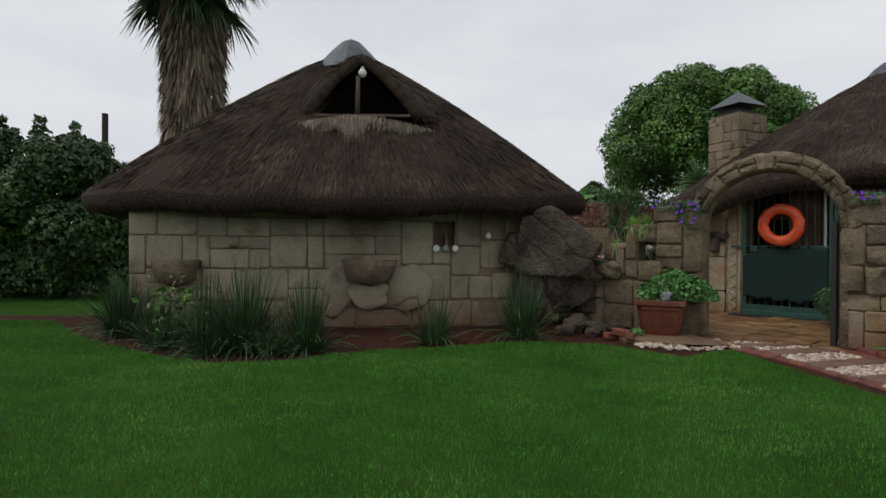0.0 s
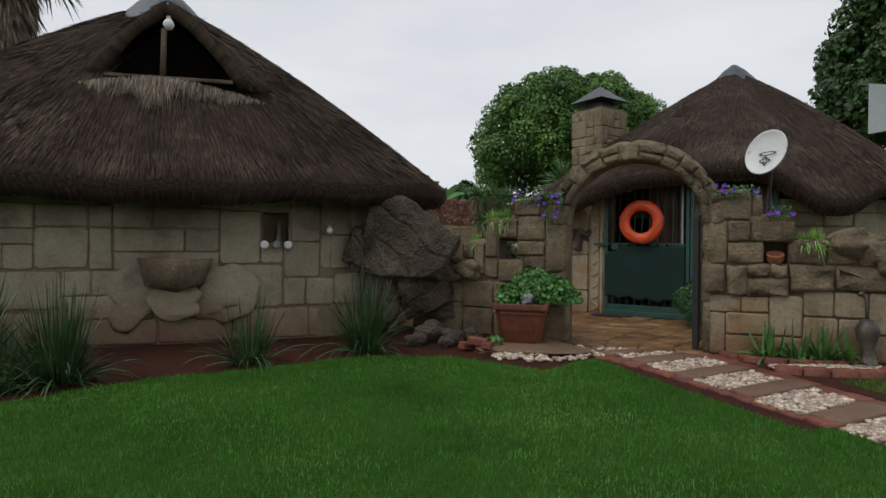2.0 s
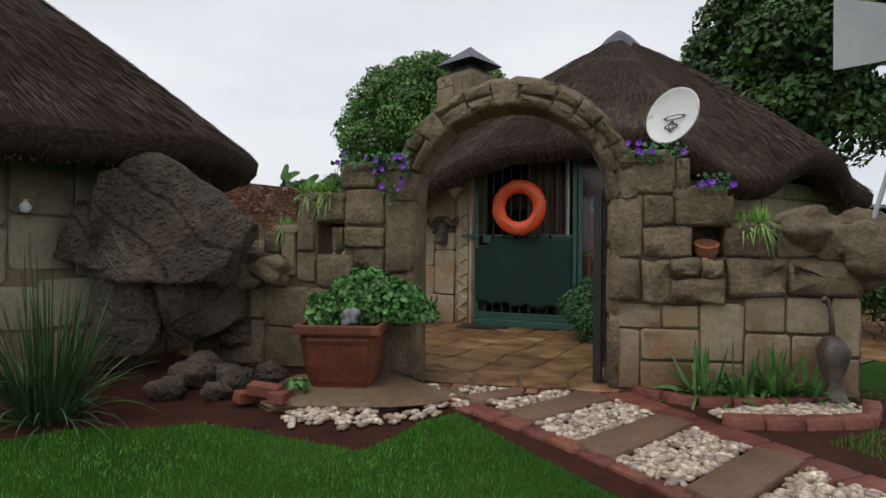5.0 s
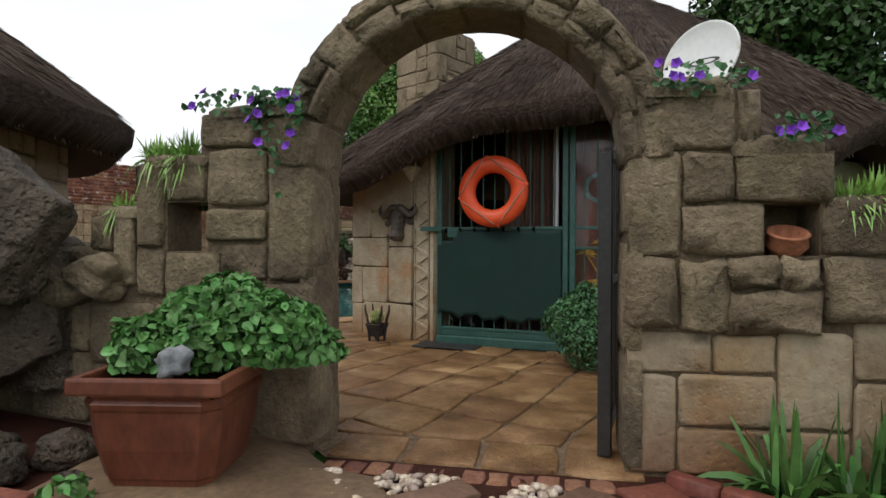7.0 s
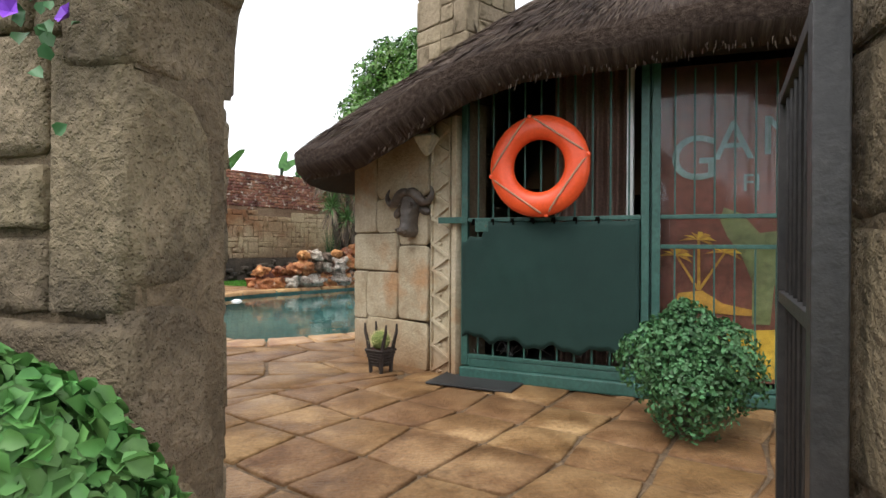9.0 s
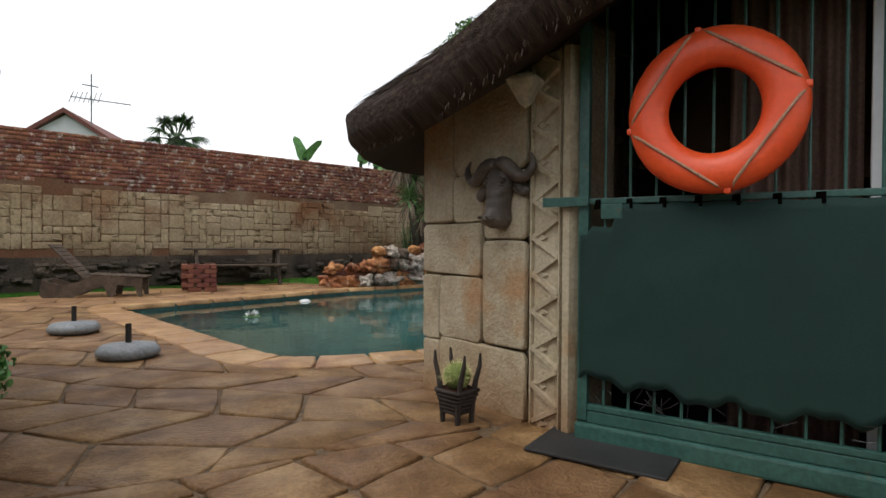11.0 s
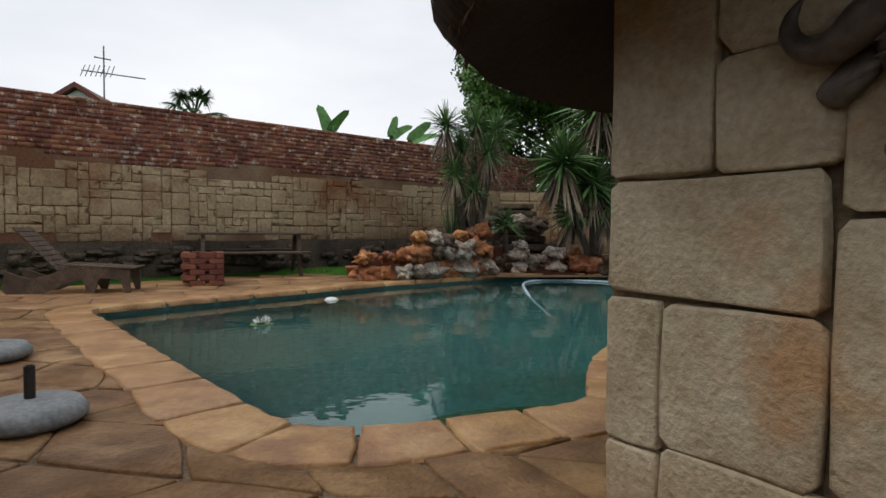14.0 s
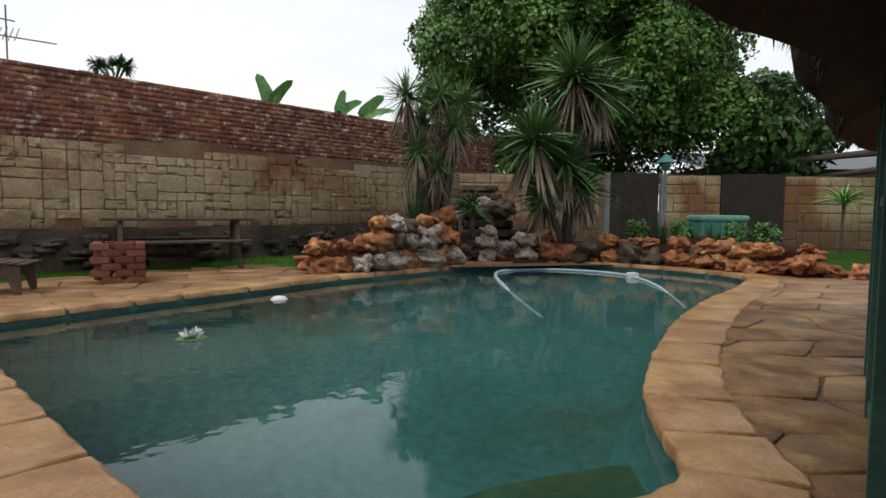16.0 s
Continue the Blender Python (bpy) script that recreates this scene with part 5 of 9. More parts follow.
# garden path: edging, stepping slabs, pebbles
EL = Track([(3.20, 6.62), (3.29, 6.30), (3.41, 5.83), (3.49, 5.30), (3.53, 4.85), (3.57, 4.45), (3.66, 3.80), (3.77, 2.8)])
ER = Track([(4.36, 6.24), (4.30, 5.80), (4.29, 5.20), (4.28, 4.80), (4.28, 4.40), (4.30, 3.6), (4.35, 2.8)])
path = structure("garden_path", mesh_np("path_mat", [(3.1, 6.5, -0.010), (3.5, 2.8, -0.010), (4.5, 2.8, -0.010), (4.4, 6.2, -0.010)], [(0, 1, 2, 3)]), M_SOIL)
edg = []
for tr, w in ((EL, 0.17), (ER, 0.24)):
    s = 0.0
    while s < tr.s[-1] - 0.22:
        ln = 0.205 if w < 0.2 else 0.225
        a, b = tr.at(s + 0.004, 0, -w / 2), tr.at(s + ln - 0.006, 0, -w / 2)
        c, d = tr.at(s + ln - 0.006, 0, w / 2), tr.at(s + 0.004, 0, w / 2)
        edg.append(paver([(p.x, p.y) for p in (a, b, c, d)], -0.06, 0.012 + rng.uniform(-0.006, 0.006), rng, 0.008))
        s += ln
stone_pieces("edging_brick", edg, M_PAVER, M_PAVER, path)
SLABS = [((3.33, 6.43), (3.72, 6.47), 0.16), ((3.41, 5.98), (4.16, 6.18), 0.24), ((3.45, 5.36), (4.24, 5.59), 0.22), ((3.53, 4.75), (4.26, 4.97), 0.22), ((3.60, 4.10), (4.26, 4.30), 0.23), ((3.68, 3.5), (4.28, 3.7), 0.23)]
for (ax, ay), (bx, by), w in SLABS:
    a, b = Vector((ax, ay)), Vector((bx, by))
    t = (b - a).normalized()
    nn = Vector((-t.y, t.x)) * w / 2
    V, F = paver([tuple(a - nn), tuple(b - nn), tuple(b + nn), tuple(a + nn)], -0.03, 0.03, rng, 0.012)
    slab = part("stepping_slab", mesh_np("stepping_slab", V, F, M_SLAB, True), None)
    tagged(slab, "worn brown concrete stepping slab lying between pale pebbles", "stepping stone", "stepping slabs of the path")


def pebbles(name, spots, label, rng, lo=0.014, hi=0.034):
    VV, FF = [], []
    bm = bmesh.new()
    bmesh.ops.create_icosphere(bm, subdivisions=1, radius=1)
    base = np.array([v.co[:] for v in bm.verts])
    fs = np.array([[v.index for v in f.verts] for f in bm.faces])
    bm.free()
    for k, (x, y, z) in enumerate(spots):
        r = rng.uniform(lo, hi)
        a = rng.uniform(0, math.pi)
        s = np.array([r * rng.uniform(1, 1.5), r * rng.uniform(0.75, 1.0), r * rng.uniform(0.45, 0.7)])
        p = base * s
        c, d = math.cos(a), math.sin(a)
        p = np.stack([p[:, 0] * c - p[:, 1] * d + x, p[:, 0] * d + p[:, 1] * c + y, p[:, 2] + z], 1)
        VV.append(p)
        FF.append(fs + k * len(base))
    ob = part(name, mesh_np(name, np.concatenate(VV), np.concatenate(FF), M_PEBBLE, True))
    return tagged(ob, label, "pebbles", kind="stuff")


spots = []
while len(spots) < 2300:
    y = rng.uniform(3.0, 6.75)
    f = (6.75 - y) / 3.9
    x = rng.uniform(3.40 + 0.22 * f, 4.2)
    ok = (Vector((x, y)) - O).dot(E2) < -0.19
    for (ax, ay), (bx, by), w in SLABS:
        a, b = Vector((ax, ay)), Vector((bx, by))
        t = (b - a).normalized()
        d = (Vector((x, y)) - a)
        if abs(d.x * -t.y + d.y * t.x) < w / 2 + 0.03:
            ok = False
    if ok:
        spots.append((x, y, rng.uniform(0.0, 0.022)))
pebbles("path_pebbles", spots, "loose white and pink rounded pebbles filling the path", rng)
spots = [(2.0 + 0.55 * rng.random() + 0.2, 6.35 + 0.3 * rng.random() - 0.0, 0.005) for _ in range(110)] + [(3.0 + 0.3 * rng.random(), 6.35 + 0.55 * rng.random(), 0.01) for _ in range(130)] + [(2.45 + 0.6 * rng.random(), 6.2 + 0.15 * rng.random(), 0.005) for _ in range(60)]
pebbles("bed_pebbles", spots, "white and pink pebbles scattered round the planter base", rng)
spots = []
for _ in range(420):
    f = rng.random()
    spots.append((4.62 + 0.86 * f + rng.uniform(-0.1, 0.1), 5.56 - 0.19 * f + rng.uniform(-0.13, 0.12), 0.005))
pebbles("border_pebbles", spots, "white pebbles inside the brick edged flower border", rng)
BT = Track([(4.46, 5.46), (4.9, 5.22), (5.28, 5.13), (5.62, 5.34)])
brd = []
s = 0.0
while s < BT.s[-1] - 0.2:
    a, b, c, d = BT.at(s + 0.004, 0, -0.05), BT.at(s + 0.208, 0, -0.05), BT.at(s + 0.208, 0, 0.05), BT.at(s + 0.004, 0, 0.05)
    brd.append(paver([(p.x, p.y) for p in (a, b, c, d)], -0.05, 0.05, rng, 0.008))
    s += 0.214
BB = Track([(4.50, 6.22), (4.62, 5.86), (5.02, 5.62), (5.52, 5.50)])
s = 0.0
while s < BB.s[-1] - 0.2:
    a, b, c, d = BB.at(s + 0.004, 0, -0.04), BB.at(s + 0.208, 0, -0.04), BB.at(s + 0.208, 0, 0.04), BB.at(s + 0.004, 0, 0.04)
    brd.append(paver([(p.x, p.y) for p in (a, b, c, d)], -0.05, 0.045, rng, 0.008))
    s += 0.214
stone_pieces("border_brick", brd, M_PAVER, M_PAVER, path)

# grass blades
rg = np.random.default_rng(12)
LP = np.array([(p[0], p[1]) for p in LAWN_FULL])


def in_poly(x, y, P):
    c = np.zeros(len(x), dtype=bool)
    for i in range(len(P)):
        x0, y0, x1, y1 = P[i][0], P[i][1], P[i - 1][0], P[i - 1][1]
        if y0 == y1:
            continue
        c ^= ((y0 > y) != (y1 > y)) & (x < (x1 - x0) * (y - y0) / (y1 - y0) + x0)
    return c


n = 470000
x = rg.uniform(-7.0, 5.6, n)
y = 1.1 + 7.2 * rg.random(n) ** 1.15
keep = in_poly(x, y, LP)
x, y = x[keep], y[keep]
n = len(x)
az, tl = rg.uniform(0, 2 * np.pi, n), np.abs(rg.normal(0, 0.5, n))
dirs = np.stack([np.cos(az) * np.sin(tl), np.sin(az) * np.sin(tl), np.cos(tl)], 1)
V, F = strips(rg, np.stack([x, y, np.full(n, -0.005)], 1), dirs, rg.uniform(0.020, 0.044, n), rg.uniform(0.004, 0.008, n), np.full(n, 0.004), 1)
tagged(part("lawn_grass", mesh_np("lawn_grass", V, F, M_BLADE)), "short dense bright green lawn grass", "grass", kind="stuff")
n = 26000
x, y = rg.uniform(4.7, 7.5, n), rg.uniform(3.3, 5.6, n)
keep = (y < 5.05 - 0.0 * x) & ((x - 4.45) * 0.8 + (y - 5.8) * 0.6 < 0.55) | (x > 5.9)
keep &= ~((x > 5.3) & (x < 5.9) & (y > 4.9))
x, y = x[keep], y[keep]
n = len(x)
az, tl = rg.uniform(0, 2 * np.pi, n), np.abs(rg.normal(0, 0.5, n))
dirs = np.stack([np.cos(az) * np.sin(tl), np.sin(az) * np.sin(tl), np.cos(tl)], 1)
V, F = strips(rg, np.stack([x, y, np.full(n, -0.02)], 1), dirs, rg.uniform(0.03, 0.055, n), rg.uniform(0.004, 0.008, n), np.full(n, 0.004), 1)
tagged(part("side_grass", mesh_np("side_grass", V, F, M_BLADE)), "short green grass beside the brick path", "grass", kind="stuff")
n = 60000
x = np.concatenate([rg.uniform(2.6, 6.0, n // 2), rg.uniform(-7, -1.0, n // 2)])
y = np.concatenate([rg.uniform(20.0, 22.5, n // 2), rg.uniform(15.0, 18.2, n // 2)])
wl = 19.7 + 0.6235 * (x + 0.5)
keep = (y < wl - 0.15) & ~in_poly(x, y, [(p[0], p[1]) for p in PATIO])
x, y = x[keep], y[keep]
n = len(x)
az, tl = rg.uniform(0, 2 * np.pi, n), np.abs(rg.normal(0, 0.5, n))
dirs = np.stack([np.cos(az) * np.sin(tl), np.sin(az) * np.sin(tl), np.cos(tl)], 1)
V, F = strips(rg, np.stack([x, y, np.full(n, -0.03)], 1), dirs, rg.uniform(0.04, 0.08, n), rg.uniform(0.01, 0.018, n), np.full(n, 0.004), 1)
tagged(part("pool_lawn_grass", mesh_np("pool_lawn_grass", V, F, M_BLADE)), "green grass strip below the boundary wall", "grass", kind="stuff")

# ---- first hut: dormer, fringe, lamps and rock work ----


def local(pts, o):
    return [(p[0] - o[0], p[1] - o[1], p[2]) for p in pts]


def sheet(name, verts, faces, mat, parent, thick=0.1, label=""):
    ob = part(name, mesh_np(name, verts, faces), mat, parent, label)
    md = ob.modifiers.new("solid", "SOLIDIFY")
    md.thickness = thick
    md.offset = 1
    return ob


DW = [(-1.92, 8.12, 2.92), (-0.36, 8.12, 2.90), (-1.17, 8.08, 3.70)]
# a black sheet over the thatch paints the darkness under the dormer
bm = bmesh.new()
bk = [(-1.80, 8.18, 2.96), (-0.46, 8.18, 2.95), (-1.17, 8.24, 3.66)]
for tri in (local(bk, H1),):
    bm.faces.new([bm.verts.new(p) for p in tri])
part("attic_opening", bm, M_BLACK, hut_1, "black panel painted as the dark of an opening in the thatch", fix=False)
hood = []
NS = 12
for side in (0, 1):
    V, F = [], []
    base_f = Vector(DW[0] if side == 0 else DW[1])
    base_b = Vector((-2.6, 8.6, 2.95) if side == 0 else (0.15, 8.75, 2.9))
    peak_f, peak_b = Vector((-1.17, 8.06, 3.72)), Vector((-1.4, 9.35, 4.15))
    for i in range(NS + 1):
        f = i / NS
        pf = peak_f.lerp(base_f, f) + Vector((0, 0, 0.10 * math.sin(math.pi * f)))
        pb = peak_b.lerp(base_b, f) + Vector((0, 0, 0.06 * math.sin(math.pi * f)))
        for j in range(7):
            g = j / 6
            p = pf.lerp(pb, g)
            p.z += 0.03 * noise.noise(p * 4)
            V.append((p.x - H1[0], p.y - H1[1], p.z))
    for i in range(NS):
        for j in range(6):
            q = [i * 7 + j, i * 7 + j + 1, (i + 1) * 7 + j + 1, (i + 1) * 7 + j]
            F.append(tuple(q if side else q[::-1]))
    me = mesh_np("hood", V, F, M_THATCH, True)
    lay = me.uv_layers.new(name="UVMap")
    idx = np.empty(len(me.loops), dtype=np.int32)
    me.loops.foreach_get("vertex_index", idx)
    uvs = np.array([((k % 7) * 0.3, (k // 7) * 0.1) for k in range(len(V))], dtype=np.float32)
    lay.data.foreach_set("uv", uvs[idx].ravel())
    ob = part("dormer_hood", me, None, hut_1)
    md = ob.modifiers.new("solid", "SOLIDIFY")
    md.thickness = 0.13
    md.offset = 0
    # straws over the hood
    rg = np.random.default_rng(30 + side)
    n = 2600
    fi, gi = rg.random(n), rg.random(n)
    VV = np.array(V).reshape(NS + 1, 7, 3)
    a = np.minimum((fi * NS).astype(int), NS - 1)
    b = np.minimum((gi * 6).astype(int), 5)
    p = VV[a, b] + (VV[a + 1, b] - VV[a, b]) * (fi * NS - a)[:, None] + (VV[a, b + 1] - VV[a, b]) * (gi * 6 - b)[:, None]
    p[:, 2] += 0.075
    d = (VV[a + 1, b] - VV[a, b])
    d /= np.linalg.norm(d, axis=1, keepdims=True)
    d += rg.normal(0, 0.12, (n, 3)) + np.array([0, -0.1, 0.03])
    d /= np.linalg.norm(d, axis=1, keepdims=True)
    Vs, Fs = strips(rg, p, d, rg.uniform(0.1, 0.25, n), rg.uniform(0.006, 0.014, n), np.zeros(n), 2)
    tagged(part("hood_straw", mesh_np("hood_straw", Vs, Fs, M_STRAW), None, ob), kind="stuff")
bm = bmesh.new()
tube(bm, local([(-1.22, 8.12, 2.92), (-1.21, 8.12, 3.5)], H1), [0.035, 0.03], 8)
part("dormer_post", bm, M_WOOD, hut_1, "pale wooden post", smooth=True)
bm = bmesh.new()
box(bm, (-1.14 - H1[0], 8.10 - H1[1], 2.94), (1.34, 0.05, 0.04), None, 0.01)
part("dormer_sill", bm, M_WOOD, hut_1)
rg = np.random.default_rng(77)
n = 5200
x = rg.uniform(-2.35, -0.05, n)
tuft = np.maximum(0, np.sin(x * 9.0) * 0.5 + np.sin(x * 4.1 + 1) * 0.5)
y = 8.10 + 0.14 * (x + 1.17) + 0.07 * (x + 1.17) ** 2 + rg.uniform(-0.08, 0.02, n)
z = 2.93 - 0.16 * np.abs(x + 1.17) ** 1.5 + rg.uniform(-0.10, 0.02, n)
dirs = np.stack([rg.normal(0, 0.12, n), np.full(n, -0.55), np.full(n, -0.75)], 1) + rg.normal(0, 0.06, (n, 3))
dirs /= np.linalg.norm(dirs, axis=1, keepdims=True)
V, F = strips(rg, np.stack([x - H1[0], y - H1[1], z], 1), dirs, rg.uniform(0.05, 0.18, n) * (1 + 2.4 * tuft ** 2) * (1 - 0.3 * np.abs(x + 1.17)), rg.uniform(0.007, 0.014, n), np.full(n, 0.03), 2)
tagged(part("fringe", mesh_np("fringe", V, F, M_STRAW_PALE), None, hut_1, "ragged pale straw fringe"), kind="stuff")


def globe_lamp(at, r, label, mat=M_WHITE):
    t = thing("globe_lamp", label, "lamp", at=at)
    bm = bmesh.new()
    lathe(bm, [(0, -r), (r * 0.6, -r * 0.8), (r, 0), (r * 0.75, r * 0.7), (r * 0.4, r)], 16)
    part("globe", bm, mat, t, smooth=True)
    bm = bmesh.new()
    lathe(bm, [(r * 0.42, r * 0.95), (r * 0.42, r * 1.5), (0, r * 1.5)], 12)
    part("lamp_holder", bm, M_CREAM, t)
    return t


globe_lamp((-1.13, 7.98, 3.50), 0.06, "white globe lamp hanging under the thatched dormer")


def slab_rock(size, planes, cracks, seed):
    """An angular slab: an ellipsoid cut by planes (normal, distance), with carved cracks (slope, height) across its face."""
    bm = bmesh.new()
    bmesh.ops.create_icosphere(bm, subdivisions=6, radius=1.0)
    ps = [(Vector(n).normalized(), d) for n, d in planes]
    for v in bm.verts:
        n = v.co.normalized()
        k = min([d / n.dot(pn) for pn, d in ps if n.dot(pn) > d] or [1.0])
        k += 0.10 * noise.noise(n * 2.2 + Vector((seed, 0, 0))) + 0.022 * noise.noise(n * 7 + Vector((0, seed, 0)))
        v.co = Vector((n.x * size[0], n.y * size[1], n.z * size[2])) * k
        if v.co.y < 0:
            for slope, h in cracks:
                e = v.co.z - slope * v.co.x - h + 0.22 * noise.noise(Vector((v.co.x * 2.6, seed, h * 9)))
                v.co.y += 0.03 * math.exp(-(e / 0.013) ** 2)
    return bm


outcrop = thing("rock_outcrop", "large dark slab of sculpted rock leaning at the hut corner", "rock", at=(1.45, 8.0, 0))
CORNERS = [((-1, 0, 0.05), 0.66), ((0.55, 0, 0.84), 0.74), ((0, -1, 0.1), 0.6), ((1, -0.1, -0.25), 0.86), ((0.1, 0, -1), 0.62), ((-0.6, -0.5, -0.3), 0.7), ((0.5, -0.8, 0.4), 0.72)]
for size, at_, turn_, cracks, sd in (((0.70, 0.34, 0.62), (0.05, 0.05, 1.10), (0, 8, -12), [(-0.55, 0.16), (-0.75, -0.16)], 3), ((0.30, 0.24, 0.30), (-0.42, 0.18, 1.02), (0, 20, 0), [(-0.3, 0.0)], 5),
                                     ((0.42, 0.26, 0.42), (0.32, 0.22, 0.52), (0, -20, 0), [(0.4, 0.05)], 7), ((0.30, 0.24, 0.46), (-0.20, 0.24, 0.42), (0, 5, 0), [(-0.2, 0.0)], 9), ((0.26, 0.24, 0.52), (0.68, 0.30, 0.50), (0, 8, 20), [(0.3, 0.1), (0.2, -0.15)], 11)):
    bm = slab_rock(size, CORNERS, cracks, sd)
    bmesh.ops.transform(bm, matrix=pose(*at_, *turn_), verts=bm.verts[:])
    part("boulder", bm, M_BOULDER, outcrop, smooth=True)
for k, (x, y, r) in enumerate([(1.75, 7.55, 0.17), (2.0, 7.35, 0.13), (1.55, 7.3, 0.12), (2.25, 7.45, 0.12), (1.85, 7.15, 0.09), (1.9, 7.6, 0.14), (2.3, 7.1, 0.08)]):
    bm = rocky(r, 40 + k, (1.1, 0.9, 0.75), 0.22, 1.5, 3)
    ob = part("garden_rock", bm, M_BOULDER, smooth=True)
    ob.matrix_world = pose(x, y, r * 0.5)
    tagged(ob, "dark rounded rock lying in the flower bed", "rock", "rocks in the flower bed")
for k, (x, y, a) in enumerate([(2.05, 6.95, 20), (2.2, 6.75, 60), (2.12, 6.85, -30)]):
    bm = bmesh.new()
    box(bm, (0, 0, 0.04 + 0.03 * k), (0.2, 0.10, 0.07), pose(0, 0, 0, 4, 6, a), 0.008)
    ob = part("loose_brick", bm, M_PAVER)
    ob.matrix_world = pose(x, y, 0)
    tagged(ob, "worn red brick lying loose on the soil", "brick", "loose bricks by the planter")


def wall_bowl(at, turn, w, label):
    t = thing("wall_planter", label, "planter", at=at, turn=turn)
    bm = bmesh.new()
    lathe(bm, [(0.0, -0.30), (w * 0.42, -0.22), (w * 0.5, -0.02), (w * 0.52, 0.06), (w * 0.44, 0.06), (w * 0.36, -0.06), (0, -0.08)], 24)
    bmesh.ops.scale(bm, vec=(1.15, 0.8, 1), verts=bm.verts[:])
    for v in bm.verts:
        v.co *= 1 + 0.12 * noise.noise(v.co * 5)
    part("bowl", bm, M_GSTONE, t, smooth=True)
    bm = bmesh.new()
    lathe(bm, [(0, -0.045), (w * 0.37, -0.05)], 20)
    bmesh.ops.scale(bm, vec=(1.15, 0.8, 1), verts=bm.verts[:])
    part("soil", bm, M_SOIL, t)
    return t


wall_bowl((-0.98, 7.72, 0.86), 0, 0.62, "stone bowl planter built out from the hut wall")
wall_bowl((-3.42, 7.38, 0.86), 0, 0.52, "dark stone bowl planter built out from the hut wall")
for k, (x, y, z, sx, sz) in enumerate([(-1.4, 7.77, 0.5, 0.36, 0.34), (-0.55, 7.87, 0.5, 0.38, 0.34), (-0.98, 7.76, 0.45, 0.3, 0.2)]):
    bm = rocky(1.0, 60 + k, (sx, 0.055, sz), 0.2, 1.4, 4)
    ob = part("wall_rock", bm, M_HSTONE, smooth=True)
    ob.matrix_world = pose(x, y, z)
    tagged(ob, "pale moulded rock bulging from the hut wall", "rock", "rocks under the wall bowl")
for k in range(3):
    q = HW.at(WIN[0] + 0.02 + k * 0.13, 0, 0.06)
    t = thing("socket_cap", "small white round fitting under the hut window", "fitting", "white fittings under the window", at=(q.x, q.y, WIN[2] - 0.03))
    bm = bmesh.new()
    tube(bm, [(0, 0.05, 0), (0, -0.04, 0), (0, -0.05, 0)], [0.042, 0.046, 0.03], 14)
    part("cap", bm, M_WHITE if k != 1 else M_GREY, t)
t = thing("window_figure", "dark figurine standing in the small hut window", "ornament", at=(0.05, 8.12, WIN[2]))
bm = bmesh.new()
lathe(bm, [(0.05, 0), (0.045, 0.05), (0.025, 0.12), (0.045, 0.17), (0.03, 0.23), (0, 0.25)], 12)
part("figure", bm, M_BRONZE, t, smooth=True)
q = HW.at(HW.s[3] - 0.02, 0, 0.03)
globe_lamp((q.x, q.y - 0.03, 1.25), 0.04, "small white bulb lamp on the hut wall")
bm = bmesh.new()
box(bm, (0, 0, 0), (0.10, 0.05, 0.16), None, 0.008)
ob = part("lamp_backplate", bm, M_HJOINT)
ob.matrix_world = pose(q.x, q.y + 0.03, 1.29, 0, 0, 10)
tagged(ob, "small grey recess plate behind the wall bulb", "fitting")

# plants of the bed
BEDP = [(-3.9, 7.0, 420, 0.90), (-3.25, 6.5, 300, 0.75), (-2.5, 6.1, 420, 0.92), (-2.05, 5.98, 560, 1.05), (-1.42, 6.05, 420, 0.86), (-2.4, 5.8, 260, 0.6), (-1.75, 5.85, 220, 0.55), (-0.1, 6.55, 200, 0.72), (0.98, 6.98, 340, 0.98), (-4.1, 7.4, 260, 0.8), (-2.95, 6.1, 200, 0.6)]
for k, (x, y, n, h) in enumerate(BEDP):
    tussock("strap_plant", "dark green tuft of long strap leaves in red soil", (x, y, 0), int(n * 0.95), h, 0.0125, M_REED, 100 + k, 0.62, "strap leaf plants along the hut", droop=0.8, base=0.13, segs=6)
rg = np.random.default_rng(55)
for k, (x, y) in enumerate([(-2.75, 6.15), (-2.95, 6.3)]):
    t = thing("flowering_weed", "pale flowering weed among the strap leaf plants", "plant", "flowering weeds in the bed", at=(x, y, 0))
    p = np.stack([rg.normal(0, 0.12, 90), rg.normal(0, 0.1, 90), rg.uniform(0.1, 0.65, 90)], 1)
    V, F = leaves(rg, p, rg.normal(0, 1, (90, 3)), np.full(90, 0.05))
    part("leaves", mesh_np("leaves", V, F, M_LEAF), None, t)
    p = np.stack([rg.normal(0, 0.12, 14), rg.normal(0, 0.1, 14), rg.uniform(0.45, 0.8, 14)], 1)
    for i in range(14):
        V, F = leaves(rg, p[i:i + 1], rg.normal(0, 1, (1, 3)), np.full(1, 0.04), 1.2)
        part("flower", mesh_np("flower", V, F, M_DRY), None, t, "cream flower")
for k, (x, y, n) in enumerate([(4.82, 5.92, 80), (5.22, 5.72, 80), (5.03, 5.80, 50), (5.40, 5.60, 50)]):
    tussock("lily_plant", "glossy green arching lily leaves by the garden wall", (x, y, 0), n, 0.42, 0.042, M_LILY, 130 + k, 1.05, "lily plants in the border", droop=1.1, base=0.08)

